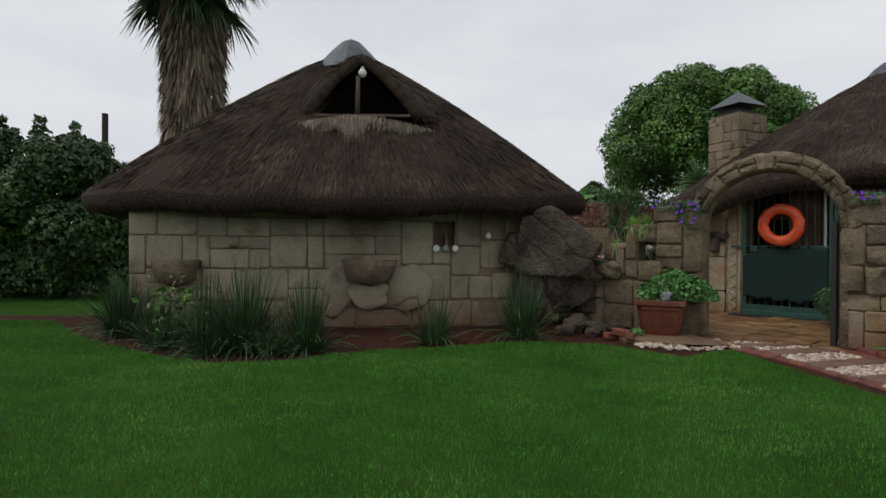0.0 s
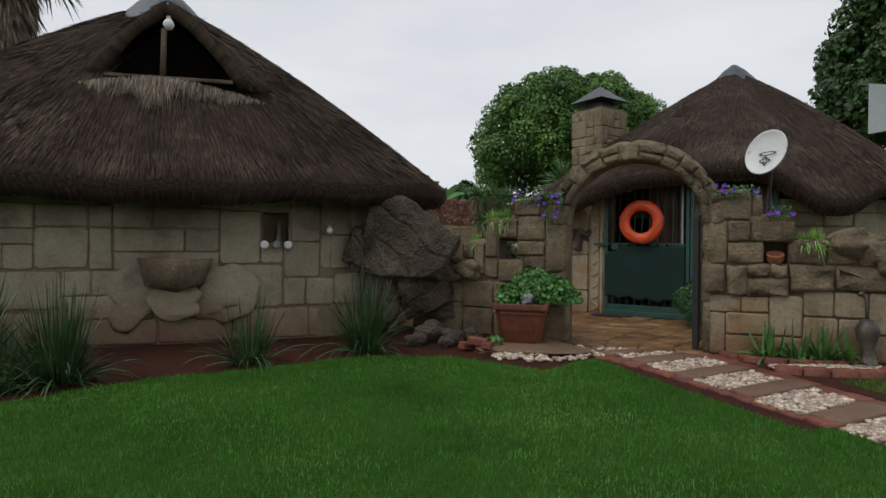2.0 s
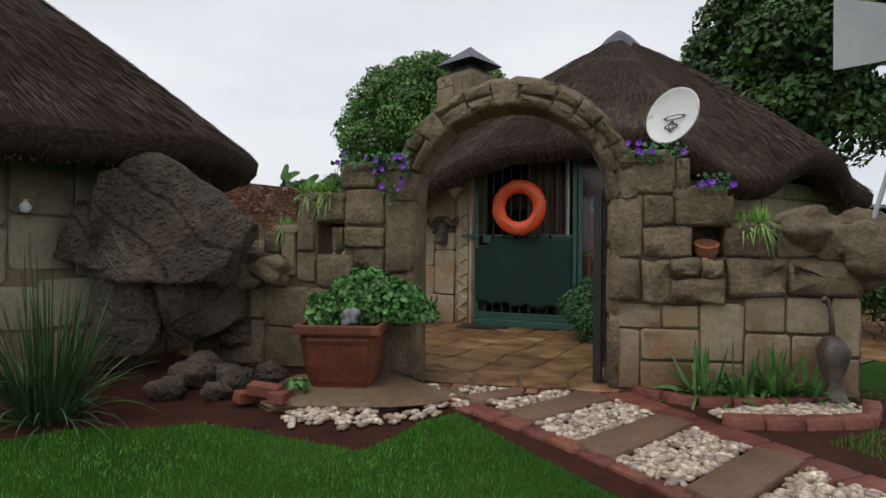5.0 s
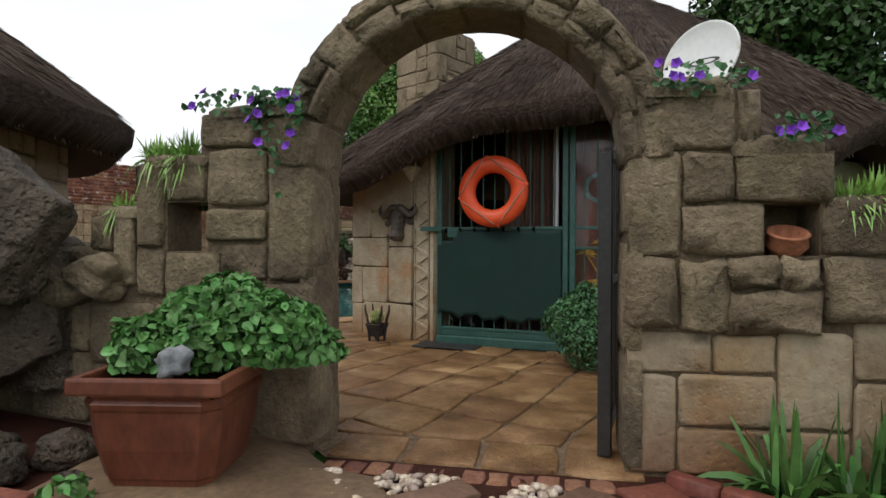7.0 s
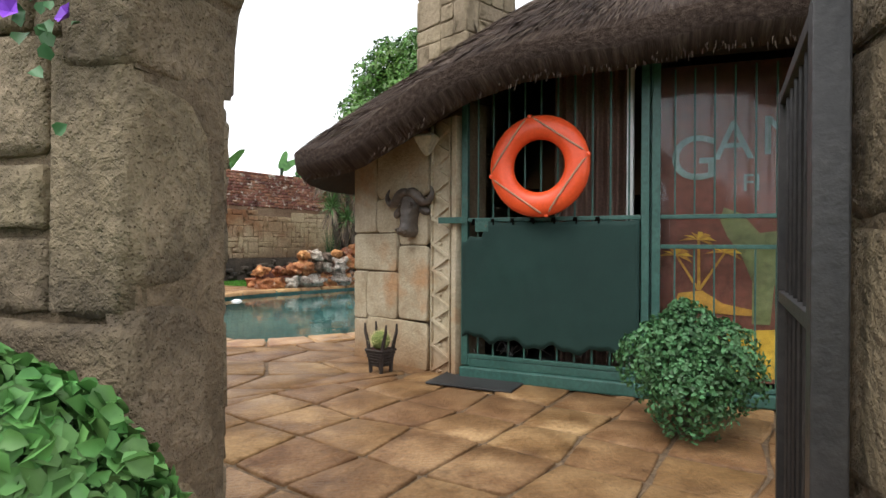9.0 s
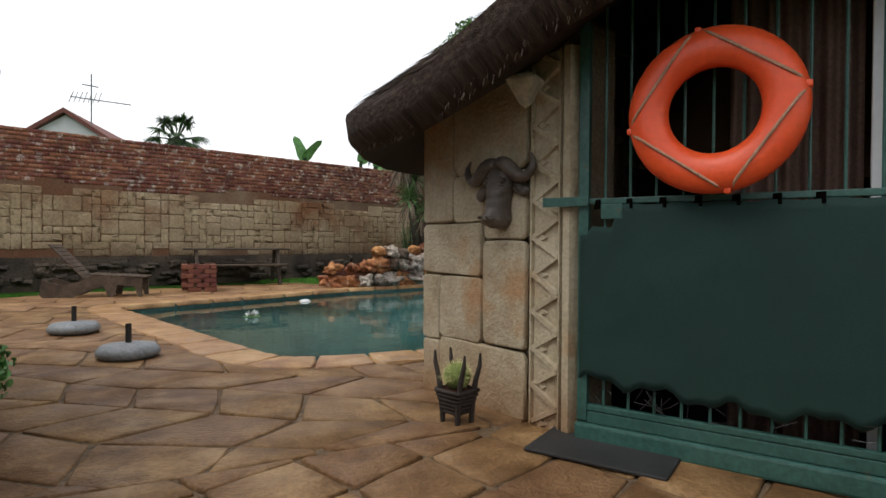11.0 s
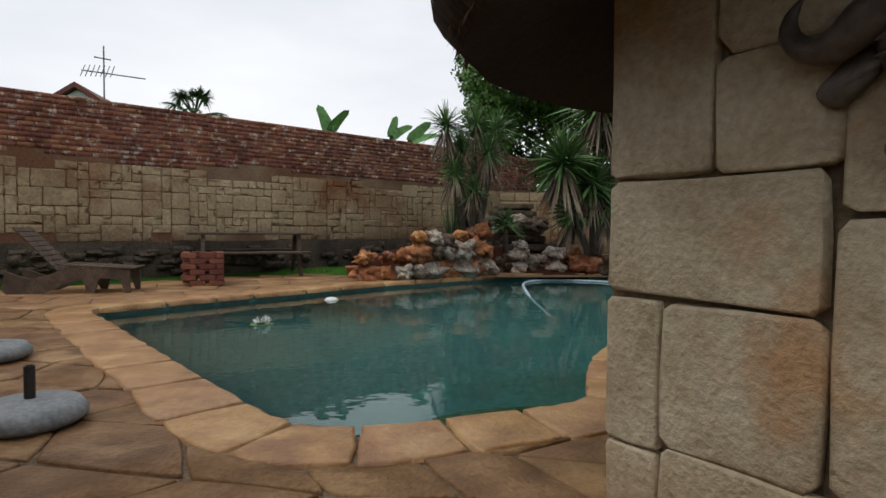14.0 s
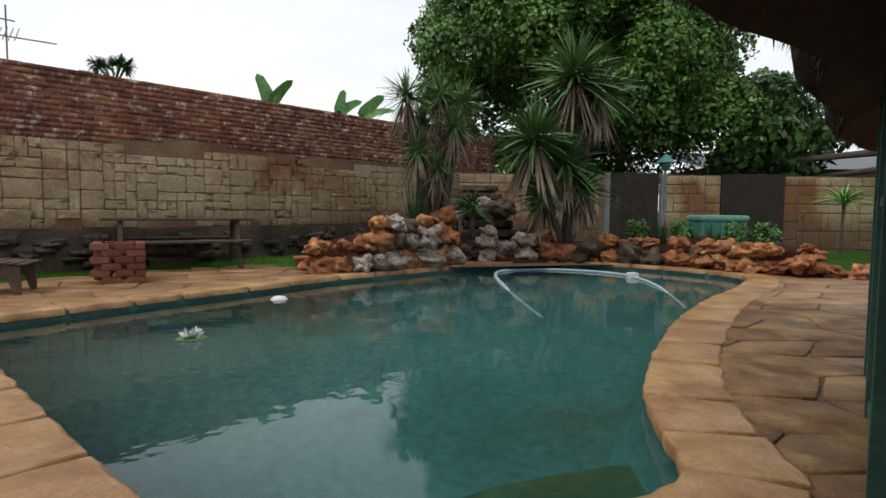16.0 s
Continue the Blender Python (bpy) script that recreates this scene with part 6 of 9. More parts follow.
# mortar pad, planter with bush and ornament
bm = rocky(1.0, 71, (0.74, 0.56, 0.11), 0.16, 1.2, 3)
for v in bm.verts:
    v.co.z = max(-0.03, min(v.co.z, 0.06))
ob = part("mortar_pad", bm, M_PATCH)
ob.matrix_world = pose(2.74, 6.92, 0.0, 0, 0, -27)
tagged(ob, "rough brown mortar pad under the terracotta planter", "slab")
planter = thing("terracotta_planter", "square glazed brown terracotta planter on a mortar pad", "planter", at=(2.69, 7.06, 0.05), turn=-27)
planter.scale = (1.07, 1.07, 1.03)
bm = bmesh.new()
prof = [(0.185, 0.0), (0.192, 0.03), (0.198, 0.04), (0.222, 0.15), (0.238, 0.29), (0.245, 0.30), (0.25, 0.32), (0.24, 0.335), (0.25, 0.35), (0.25, 0.37)]
rings = []
for r, z in prof:
    ring = []
    for k in range(4):
        for e in (-0.13, 0.13):
            a = math.pi / 4 + k * math.pi / 2 + e
            c = r / max(abs(math.cos(a)), abs(math.sin(a)))
            ring.append(bm.verts.new((c * math.cos(a), c * math.sin(a), z)))
    rings.append(ring)
for a, b in zip(rings, rings[1:]):
    for k in range(8):
        bm.faces.new((a[k], a[(k + 1) % 8], b[(k + 1) % 8], b[k]))
bm.faces.new(rings[0][::-1])
part("pot", bm, M_TERRA, planter)
for k in range(4):
    bm = bmesh.new()
    c = 0.252
    box(bm, (0, -c, 0.385), (0.535, 0.034, 0.062), Matrix.Rotation(k * math.pi / 2, 4, "Z"), 0.01)
    part("rim", bm, M_TERRA, planter)
bm = bmesh.new()
box(bm, (0, 0, 0.35), (0.44, 0.44, 0.03), None, 0.004)
part("soil", bm, M_SOIL, planter, "dark planting soil")


def bush(name, label, at, blobs, n, size, mat, seed, cat="plant", long=1.5):
    rg = np.random.default_rng(seed)
    t = thing(name, label, cat, at=at)
    p, d = crown_points(rg, blobs, n)
    p[:, 2] = np.maximum(p[:, 2], 0.02)
    V, F = leaves2(rg, p, d, np.full(n, size), long)
    part("leaves", mesh_np("leaves", V, F, mat), None, t)
    bm = bmesh.new()
    for b in blobs[:5]:
        tube(bm, [(0, 0, 0), (b[0] * 0.6, b[1] * 0.6, b[2] * 0.6), (b[0], b[1], b[2])], [0.012, 0.009, 0.004], 5)
    part("stems", bm, M_BARK, t)
    return t


bush("planter_bush", "full green herb bush spilling over the planter rim", (2.78, 7.12, 0.46),
     [(-0.2, 0.0, 0.06, 0.16), (0.0, 0.08, 0.12, 0.2), (0.15, 0.0, 0.14, 0.2), (0.3, -0.08, 0.08, 0.2), (0.0, -0.12, 0.06, 0.16), (0.1, 0.1, 0.2, 0.17), (0.42, -0.1, 0.0, 0.16), (-0.05, 0.0, 0.2, 0.12)], 5600, 0.034, M_BUSH, 61)
bm = rocky(0.07, 81, (1.0, 0.8, 0.9), 0.3, 1.8, 3)
bmesh.ops.translate(bm, vec=(0, 0, 0.06), verts=bm.verts[:])
ob = part("grey_figurine", bm, M_GREY, smooth=True)
ob.matrix_world = pose(2.66, 6.86, 0.46)
tagged(ob, "small grey stone ornament resting on the planter soil", "ornament")
bush("seedling", "small green weed beside the planter base", (2.32, 6.85, 0.0), [(0, 0, 0.06, 0.09)], 70, 0.03, M_BUSH, 62)

# plants on the wall tops
for k, (s, z, n, ln) in enumerate([(1.15, 1.43, 110, 0.16), (1.34, 1.43, 120, 0.18), (0.93, 1.17, 70, 0.12), (S_R + 1.0, 1.17, 170, 0.17), (S_R + 0.9, 1.17, 90, 0.14), (1.24, 1.42, 80, 0.15)]):
    q = GW.at(s, z - 0.02, -0.06)
    tussock("spider_plant", "bright lime green grassy plant on the wall top", tuple(q), n * 2, ln, 0.012, M_LIME, 150 + k, 1.15, "spider plants on the wall", droop=0.9, base=0.05)
for k, (s, z, n, wx, hang) in enumerate([(S_L - 0.17, 1.62, 120, 0.15, 0.46), (S_L - 0.45, 1.64, 44, 0.2, 0.05), (S_R + 0.3, 1.64, 70, 0.2, 0.05), (S_R + 0.68, 1.42, 60, 0.12, 0.05)]):
    rg = np.random.default_rng(170 + k)
    q = GW.at(s, z, 0.02)
    t = thing("petunia", "purple flowering petunia trailing from the wall top", "plant", "petunias on the wall", at=tuple(q))
    a = GW.at(s + 0.1, 0, 0) - GW.at(s, 0, 0)
    a.normalize()
    u = rg.uniform(-wx, wx, n)
    dz = np.where(rg.random(n) < 0.45, rg.uniform(-hang, 0.02, n) * (1 - np.abs(u) / wx), rg.uniform(0, 0.08, n))
    d = rg.uniform(0.03, 0.08, n)
    nrm = Vector((a.y, -a.x))
    p = np.stack([a.x * u + nrm.x * d, a.y * u + nrm.y * d, dz], 1)
    V, F = leaves2(rg, p, np.tile([nrm.x, nrm.y, 0.4], (n, 1)), np.full(n, 0.030), 1.15)
    part("leaves", mesh_np("leaves", V, F, M_HERB), None, t)
    m = n // 11
    for i in range(m):
        c = Vector(p[i * 10]) + Vector((nrm.x * 0.03, nrm.y * 0.03, 0.01))
        up = Vector((nrm.x + rg.normal(0, .4), nrm.y + rg.normal(0, .4), 0.3)).normalized()
        e1 = up.orthogonal().normalized()
        e2 = up.cross(e1)
        V = [tuple(c - up * 0.015)]
        for j in range(10):
            r = 0.026 if j % 2 else 0.020
            V.append(tuple(c + (e1 * math.cos(j * math.pi / 5) + e2 * math.sin(j * math.pi / 5)) * r))
        F = [(0, 1 + j, 1 + (j + 1) % 10) for j in range(10)]
        part("flower", mesh_np("flower", V, F, M_PURPLE), None, t, "purple flower")

# clay pot in the niche and rock work at the wall's ends
q = GW.at(S_R + 0.655, 0.937, -0.06)
t = thing("clay_pot", "small terracotta pot lying in the wall niche", "pot", at=tuple(q))
bm = bmesh.new()
lathe(bm, [(0.0, 0.0), (0.055, 0.0), (0.085, 0.05), (0.075, 0.09), (0.085, 0.10), (0.07, 0.105), (0.05, 0.06), (0, 0.05)], 20)
bmesh.ops.transform(bm, matrix=Matrix.Rotation(radians(25), 4, Vector((0.8, -0.6, 0))), verts=bm.verts[:])
part("pot", bm, M_POT, t, smooth=True)
for k, (s, z, d, r, sq) in enumerate([(S_END - 0.28, 1.12, -0.12, 0.30, (1.1, 0.8, 0.62)), (S_END + 0.10, 1.02, -0.15, 0.26, (0.7, 0.8, 1.0)), (0.2, 0.78, 0.0, 0.24, (1.2, 0.8, 0.8)), (0.55, 0.72, 0.05, 0.2, (1.2, 0.7, 0.8)), (0.9, 0.8, 0.06, 0.17, (1.2, 0.7, 0.7)), (S_END - 0.02, 0.98, 0.02, 0.24, (1.2, 0.7, 0.9))]):
    q = GW.at(s, z, d)
    bm = rocky(r, 90 + k, sq, 0.2, 1.4, 4, 0.08)
    ob = part("wall_boulder", bm, M_GSTONE, smooth=True)
    ob.matrix_world = pose(q.x, q.y, q.z, 0, 0, -36)
    tagged(ob, "weathered brown moulded boulder set in the garden wall", "rock", "boulders of the garden wall")
t = thing("bronze_statue", "dark bronze spout figure standing in the pebble border", "statue", at=(5.5, 5.5, 0))
bm = bmesh.new()
lathe(bm, [(0.10, 0), (0.075, 0.05), (0.05, 0.14), (0.085, 0.26), (0.10, 0.34), (0.06, 0.42), (0, 0.44)], 16)
tube(bm, [(0.0, 0.0, 0.38), (0.02, 0.03, 0.6), (0.0, 0.06, 0.68), (-0.05, 0.03, 0.66)], [0.018, 0.014, 0.016, 0.02], 8)
part("statue", bm, M_BRONZE, t, smooth=True)

# ---- black iron gate standing open ----
gate = thing("iron_gate", "black iron garden gate standing open against the arch", "gate", at=(4.475, 6.575, 0), turn=43)
bm = bmesh.new()
box(bm, (0.0, 0.0, 0.70), (0.07, 0.06, 1.40), None, 0.004)
part("gate_post", bm, M_BLACKSTEEL, gate)
for x in (0.10, 0.86):
    bm = bmesh.new()
    box(bm, (x, 0.0, 0.74), (0.04, 0.04, 1.40), None, 0.003)
    part("stile", bm, M_BLACKSTEEL, gate)
for z in (0.08, 0.8, 1.42):
    bm = bmesh.new()
    box(bm, (0.48, 0.0, z), (0.72, 0.035, 0.035), None, 0.003)
    part("rail", bm, M_BLACKSTEEL, gate)
for k in range(6):
    bm = bmesh.new()
    tube(bm, [(0.2 + k * 0.11, 0, 0.09), (0.2 + k * 0.11, 0, 1.41)], 0.007, 6)
    part("bar", bm, M_BLACKSTEEL, gate)
for z in (0.35, 1.15):
    bm = bmesh.new()
    tube(bm, [(0.06, 0, z - 0.05), (0.06, 0, z + 0.05)], 0.018, 8)
    part("hinge", bm, M_BLACKSTEEL, gate)

# ---- doors of the hall ----
GT = Track([(5.07, 9.71), (5.96, 8.77), (6.85, 8.05)])
SG = GT.s[1]


def bar(name, u0, z0, u1, z1, w, d, mat, parent, off=0.0, o=(0, 0), label=""):
    """A flat bar in the plane of the doors."""
    bm = bmesh.new()
    a, b = GT.at(u0, z0, off), GT.at(u1, z1, off)
    ln = (b - a).length
    ang = math.degrees(math.atan2((GT.at(u1 + 0.01, 0) - GT.at(u0 - 0.01, 0)).y, (GT.at(u1 + 0.01, 0) - GT.at(u0 - 0.01, 0)).x))
    c = (a + b) / 2
    if abs(z1 - z0) > abs(u1 - u0):
        box(bm, (0, 0, 0), (w, d, ln), pose(c.x - o[0], c.y - o[1], c.z, 0, 0, ang), min(w, d) * 0.15)
    else:
        box(bm, (0, 0, 0), (ln, d, w), pose(c.x - o[0], c.y - o[1], c.z, 0, 0, ang), min(w, d) * 0.15)
    return part(name, bm, mat, parent, label)


SEC = thing("security_gate", "green painted steel security gate shut across the door", "gate", at=(5.07, 9.71, 0))
O2 = (5.07, 9.71)
for u in (0.03, SG - 0.03):
    bar("stile", u, 0.10, u, 2.15, 0.05, 0.04, M_GREENSTEEL, SEC, 0.02, O2)
for z in (0.165, 1.14, 2.13):
    bar("rail", 0.055, z, SG - 0.055, z, 0.028, 0.035, M_GREENSTEEL, SEC, 0.02, O2)
bar("bottom_plate", 0.055, 0.12, SG - 0.055, 0.12, 0.055, 0.03, M_GREENSTEEL, SEC, 0.02, O2)
for k in range(10):
    u = 0.13 + k * 0.115
    bm = bmesh.new()
    a, b = GT.at(u, 0.18, 0.02), GT.at(u, 2.12, 0.02)
    tube(bm, local([a, b], O2), 0.007, 6)
    part("bar", bm, M_GREENSTEEL, SEC)
bar("lock_box", 0.17, 1.055, 0.17, 1.125, 0.10, 0.03, M_GREENSTEEL, SEC, 0.045, O2)
bar("latch", -0.17, 1.14, 0.06, 1.14, 0.045, 0.012, M_GREENSTEEL, SEC, 0.055, O2)
FIX = thing("window_grille", "green steel burglar grille over the painted window", "grille", at=(5.96, 8.77, 0))
O3 = (5.96, 8.77)
for u in (SG + 0.03, GT.s[2] - 0.03):
    bar("stile", u, 0.03, u, 2.15, 0.05, 0.04, M_GREENSTEEL, FIX, 0.02, O3)
for z in (0.10, 0.955, 1.14):
    bar("rail", SG + 0.055, z, GT.s[2] - 0.055, z, 0.026, 0.03, M_GREENSTEEL, FIX, 0.02, O3)
for k in range(9):
    u = SG + 0.14 + k * 0.112
    for z0, z1 in ((0.11, 0.94), (1.155, 2.05)):
        bm = bmesh.new()
        tube(bm, local([GT.at(u, z0, 0.02), GT.at(u, z1, 0.02)], O3), 0.006, 6)
        part("bar", bm, M_GREENSTEEL, FIX)
# threshold and lintel
bar("threshold", 0.0, 0.045, SG, 0.045, 0.09, 0.16, M_GREENSTEEL, hut_2, -0.02, H2, "green painted steel threshold")
bar("threshold", SG, 0.04, GT.s[2], 0.04, 0.08, 0.16, M_GREENSTEEL, hut_2, -0.02, H2, "green painted steel threshold")
bar("lintel", 0.0, 2.22, SG, 2.22, 0.14, 0.14, M_DARKWOOD, hut_2, -0.04, H2)
bar("lintel", SG, 2.22, GT.s[2], 2.22, 0.14, 0.14, M_DARKWOOD, hut_2, -0.04, H2)
bar("door_post", SG - 0.14, 0.0, SG - 0.14, 2.15, 0.045, 0.05, M_WHITE, hut_2, -0.12, H2, "white painted door post")
bar("door_post", SG, 0.0, SG, 2.15, 0.05, 0.05, M_GREENSTEEL, hut_2, -0.06, H2, "green steel post")

# torn shade net on the gate
rgn = random.Random(14)
NU, NZ = 40, 22
V, F = [], []
for i in range(NU + 1):
    f = i / NU
    for j in range(NZ + 1):
        g = j / NZ
        u = 0.02 + f * (SG - 0.08)
        zb = 0.30 - 0.07 * math.sin(math.pi * f) * f + 0.02 * math.sin(f * 26) + 0.012 * math.sin(f * 61)
        ztop = 1.12 - (0.10 if 0.04 < f < 0.14 else 0.0) - (0.14 if f <= 0.04 else 0) + 0.004 * math.sin(f * 40)
        z = zb + (ztop - zb) * g
        d = 0.055 + 0.018 * noise.noise(Vector((f * 4, g * 2, 1))) * (1 - g * 0.6) + 0.006 * noise.noise(Vector((f * 18, g * 6, 2)))
        q = GT.at(u, z, d)
        V.append((q.x - O2[0], q.y - O2[1], q.z))
for i in range(NU):
    for j in range(NZ):
        F.append((i * (NZ + 1) + j, (i + 1) * (NZ + 1) + j, (i + 1) * (NZ + 1) + j + 1, i * (NZ + 1) + j + 1))
t = thing("shade_net", "dark green shade net tied over the gate's lower half", "net", at=(5.07, 9.71, 0))
ob = part("net", mesh_np("net", V, F, M_NET, True), None, t)
md = ob.modifiers.new("solid", "SOLIDIFY")
md.thickness = 0.004
for k in range(7):
    q = GT.at(0.10 + 0.145 * k, 1.125, 0.045)
    bm = bmesh.new()
    box(bm, (q.x - O2[0], q.y - O2[1], q.z), (0.008, 0.05, 0.045), None, 0.002)
    part("cable_tie", bm, M_BLACK, t, "thin black tie")
# tangled wire under the net
rg = np.random.default_rng(3)
bm = bmesh.new()
for k in range(12):
    u = 0.1 + rg.random() * (SG - 0.2)
    pts = [GT.at(u + rg.uniform(-0.09, 0.09), 0.18 + rg.uniform(0, 0.13), 0.03 + rg.uniform(0, 0.03)) for _ in range(4)]
    tube(bm, local(pts, O2), 0.0015, 4)
tagged(part("loose_wire", bm, M_BLACKSTEEL, SEC, "thin tangled wire"), kind="stuff")

# life ring hung on the gate
ring = thing("life_ring", "orange plastic life ring with rope hung on the gate", "life ring", at=tuple(GT.at(0.605, 1.485, 0.13)), turn=math.degrees(math.atan2(-0.94, 0.89)))
bm = bmesh.new()
R0, r0, NA, NB = 0.256, 0.083, 56, 18
vs = [[bm.verts.new(((R0 + r0 * math.cos(b)) * math.cos(a), r0 * 0.72 * math.sin(b), (R0 + r0 * math.cos(b)) * math.sin(a))) for b in [2 * math.pi * j / NB for j in range(NB)]] for a in [2 * math.pi * i / NA for i in range(NA)]]
for i in range(NA):
    for j in range(NB):
        bm.faces.new((vs[i][j], vs[(i + 1) % NA][j], vs[(i + 1) % NA][(j + 1) % NB], vs[i][(j + 1) % NB]))
part("ring_body", bm, M_ORANGE, ring, smooth=True)
for k in range(4):
    a0, a1 = radians(10 + 90 * k), radians(100 + 90 * k)
    pts = []
    for i in range(9):
        f = i / 8
        p0 = Vector((0.34 * math.cos(a0), 0, 0.34 * math.sin(a0)))
        p1 = Vector((0.34 * math.cos(a1), 0, 0.34 * math.sin(a1)))
        p = p0.lerp(p1, f)
        rr = math.hypot(p.x, p.z)
        y = -0.72 * math.sqrt(max(0, r0 * r0 - (rr - R0) ** 2)) - 0.004
        pts.append((p.x, y, p.z))
    bm = bmesh.new()
    tube(bm, pts, 0.0065, 6)
    part("rope", bm, M_ROPE, ring, "thin pale grab rope", smooth=True)
    bm = bmesh.new()
    box(bm, (0.332 * math.cos(a0), -0.008, 0.332 * math.sin(a0)), (0.028, 0.045, 0.028), None, 0.009)
    part("rope_clip", bm, M_ORANGE, ring)

# glass, curtain and painting on the glass
GP = thing("glass_door", "glass door with a painted hunting scene on it", "door", at=(5.96, 8.77, 0))


def gplate(name, u0, z0, u1, z1, off, mat, parent, o, thick=0.006, label=""):
    V = [GT.at(u, z, d) for d in (off, off - thick) for u, z in ((u0, z0), (u1, z0), (u1, z1), (u0, z1))]
    F = [(0, 1, 2, 3), (7, 6, 5, 4), (0, 4, 5, 1), (1, 5, 6, 2), (2, 6, 7, 3), (3, 7, 4, 0)]
    return part(name, mesh_np(name, [(v.x - o[0], v.y - o[1], v.z) for v in V], F, mat), None, parent, label)


pane = gplate("pane", SG + 0.03, 0.1, GT.s[2] - 0.03, 2.13, -0.08, M_GLASS, GP, O3)
pane.visible_shadow = False
M_P_RED = surf("painted_maroon", [(0.13, 0.04, 0.028), (0.19, 0.06, 0.04)], scale=2, fine=20, bump=0.05, rough=0.5)
M_P_ORANGE = surf("painted_orange", [(0.36, 0.17, 0.03), (0.48, 0.27, 0.04)], scale=3, fine=20, bump=0.05, rough=0.5)
M_P_YELLOW = surf("painted_yellow", [(0.50, 0.30, 0.03), (0.62, 0.40, 0.05)], scale=3, fine=20, bump=0.05, rough=0.5)
M_P_GREEN = surf("painted_olive", [(0.12, 0.14, 0.05), (0.20, 0.21, 0.10)], scale=7, fine=20, bump=0.05, rough=0.5)
M_P_TEAL = surf("painted_grey_blue", [(0.13, 0.19, 0.18), (0.20, 0.27, 0.25)], scale=5, fine=20, bump=0.05, rough=0.5)
back = gplate("painted_ground", SG + 0.035, 0.12, GT.s[2] - 0.035, 2.10, -0.095, M_P_RED, GP, O3, 0.004, "maroon painted background")


def decal(name, pts, mat, off=-0.088, label=""):
    V = [GT.at(SG + 0.03 + u, z, off) for u, z in pts]
    bm = bmesh.new()
    bm.faces.new([bm.verts.new((v.x - O3[0], v.y - O3[1], v.z)) for v in V])
    bmesh.ops.triangulate(bm, faces=bm.faces[:])
    return part(name, bm, mat, GP, label)


decal("painted_sand", [(0.42, 0.15), (1.05, 0.15), (1.05, 0.42), (0.8, 0.46), (0.42, 0.43)], M_P_YELLOW)
decal("painted_sand", [(0.12, 0.58), (0.3, 0.54), (0.55, 0.53), (0.6, 0.56), (0.4, 0.60), (0.28, 0.68), (0.14, 0.66)], M_P_ORANGE)
for cx, cz, h in ((0.12, 0.90, 0.22), (0.25, 1.0, 0.32), (0.40, 0.92, 0.24)):
    decal("painted_palm_stem", [(cx + 0.0, cz), (cx + 0.015, cz), (0.27, cz - h), (0.25, cz - h)], M_P_ORANGE, -0.087)
    for k in range(7):
        a = math.pi * (k - 0.7) / 5.6
        decal("painted_frond", [(cx, cz), (cx + 0.07 * math.cos(a + 0.25), cz + 0.05 * math.sin(a + 0.25)), (cx + 0.11 * math.cos(a), cz + 0.07 * math.sin(a) - 0.02), (cx + 0.06 * math.cos(a - 0.3), cz + 0.03 * math.sin(a - 0.3))], M_P_YELLOW if k % 2 else M_P_ORANGE, -0.086 + 0.0004 * k)
decal("painted_shape", [(0.42, 1.02), (0.5, 0.9), (0.56, 0.82), (0.56, 0.48), (0.66, 0.48), (0.68, 0.72), (0.88, 0.74), (0.92, 0.46), (1.0, 0.46), (1.04, 1.0), (0.9, 1.08), (0.6, 1.04), (0.5, 1.16), (0.40, 1.2), (0.38, 1.12)], M_P_GREEN, -0.0862)


def letters(txt, u, z, size, mat, off=-0.0885):
    cu = bpy.data.curves.new("letters", "FONT")
    cu.body = txt
    cu.size = size
    cu.extrude = 0.001
    tmp = bpy.data.objects.new("letters_tmp", cu)
    scene.collection.objects.link(tmp)
    dg = bpy.context.evaluated_depsgraph_get()
    me = bpy.data.meshes.new_from_object(tmp.evaluated_get(dg))
    bpy.data.objects.remove(tmp)
    ob = part("lettering", me, mat, GP)
    q = GT.at(SG + 0.03 + u, z, off)
    ang = math.degrees(math.atan2(-0.72, 0.89))
    ob.matrix_local = pose(q.x - O3[0], q.y - O3[1], z, 90, 0, ang)
    return ob


letters("G", 0.08, 1.38, 0.40, M_P_TEAL)
letters("A", 0.34, 1.50, 0.34, M_P_TEAL)
letters("M", 0.60, 1.52, 0.34, M_P_TEAL)
letters("FI", 0.50, 1.30, 0.15, M_P_TEAL)
# folded curtain behind the gate
V, F = [], []
for i in range(61):
    f = i / 60
    u = 0.62 + f * (SG - 0.80)
    d = -0.22 + 0.022 * math.sin(f * 44) + 0.01 * math.sin(f * 17)
    for z in (0.02, 0.7, 1.4, 2.16):
        q = GT.at(u, z, d)
        V.append((q.x - O2[0], q.y - O2[1], z))
for i in range(60):
    for j in range(3):
        F.append((i * 4 + j, (i + 1) * 4 + j, (i + 1) * 4 + j + 1, i * 4 + j + 1))
t = thing("curtain", "brown folded curtain hanging behind the gate", "curtain", at=(5.07, 9.71, 0))
part("cloth", mesh_np("cloth", V, F, M_CURTAIN, True), None, t)

# blocks of the pier, the zigzag relief and the animal head
H2S = Track([(4.53, 10.82), (5.07, 9.71)])
PB = [(0.0, 0.30, 1.06, 1.90), (0.30, 0.90, 1.34, 1.90), (0.30, 0.575, 1.06, 1.34), (0.0, 0.55, 0.745, 1.06), (0.575, 0.90, 0.96, 1.34), (0.565, 0.90, 0.365, 0.955), (0.0, 0.17, 0.33, 0.74), (0.17, 0.555, 0.355, 0.74), (0.0, 0.17, -0.02, 0.33), (0.17, 0.90, -0.02, 0.36)]


def pier(u, z, d):
    q = H2S.at(u, z, d + 0.012)
    return Vector((q.x - H2[0], q.y - H2[1], z))


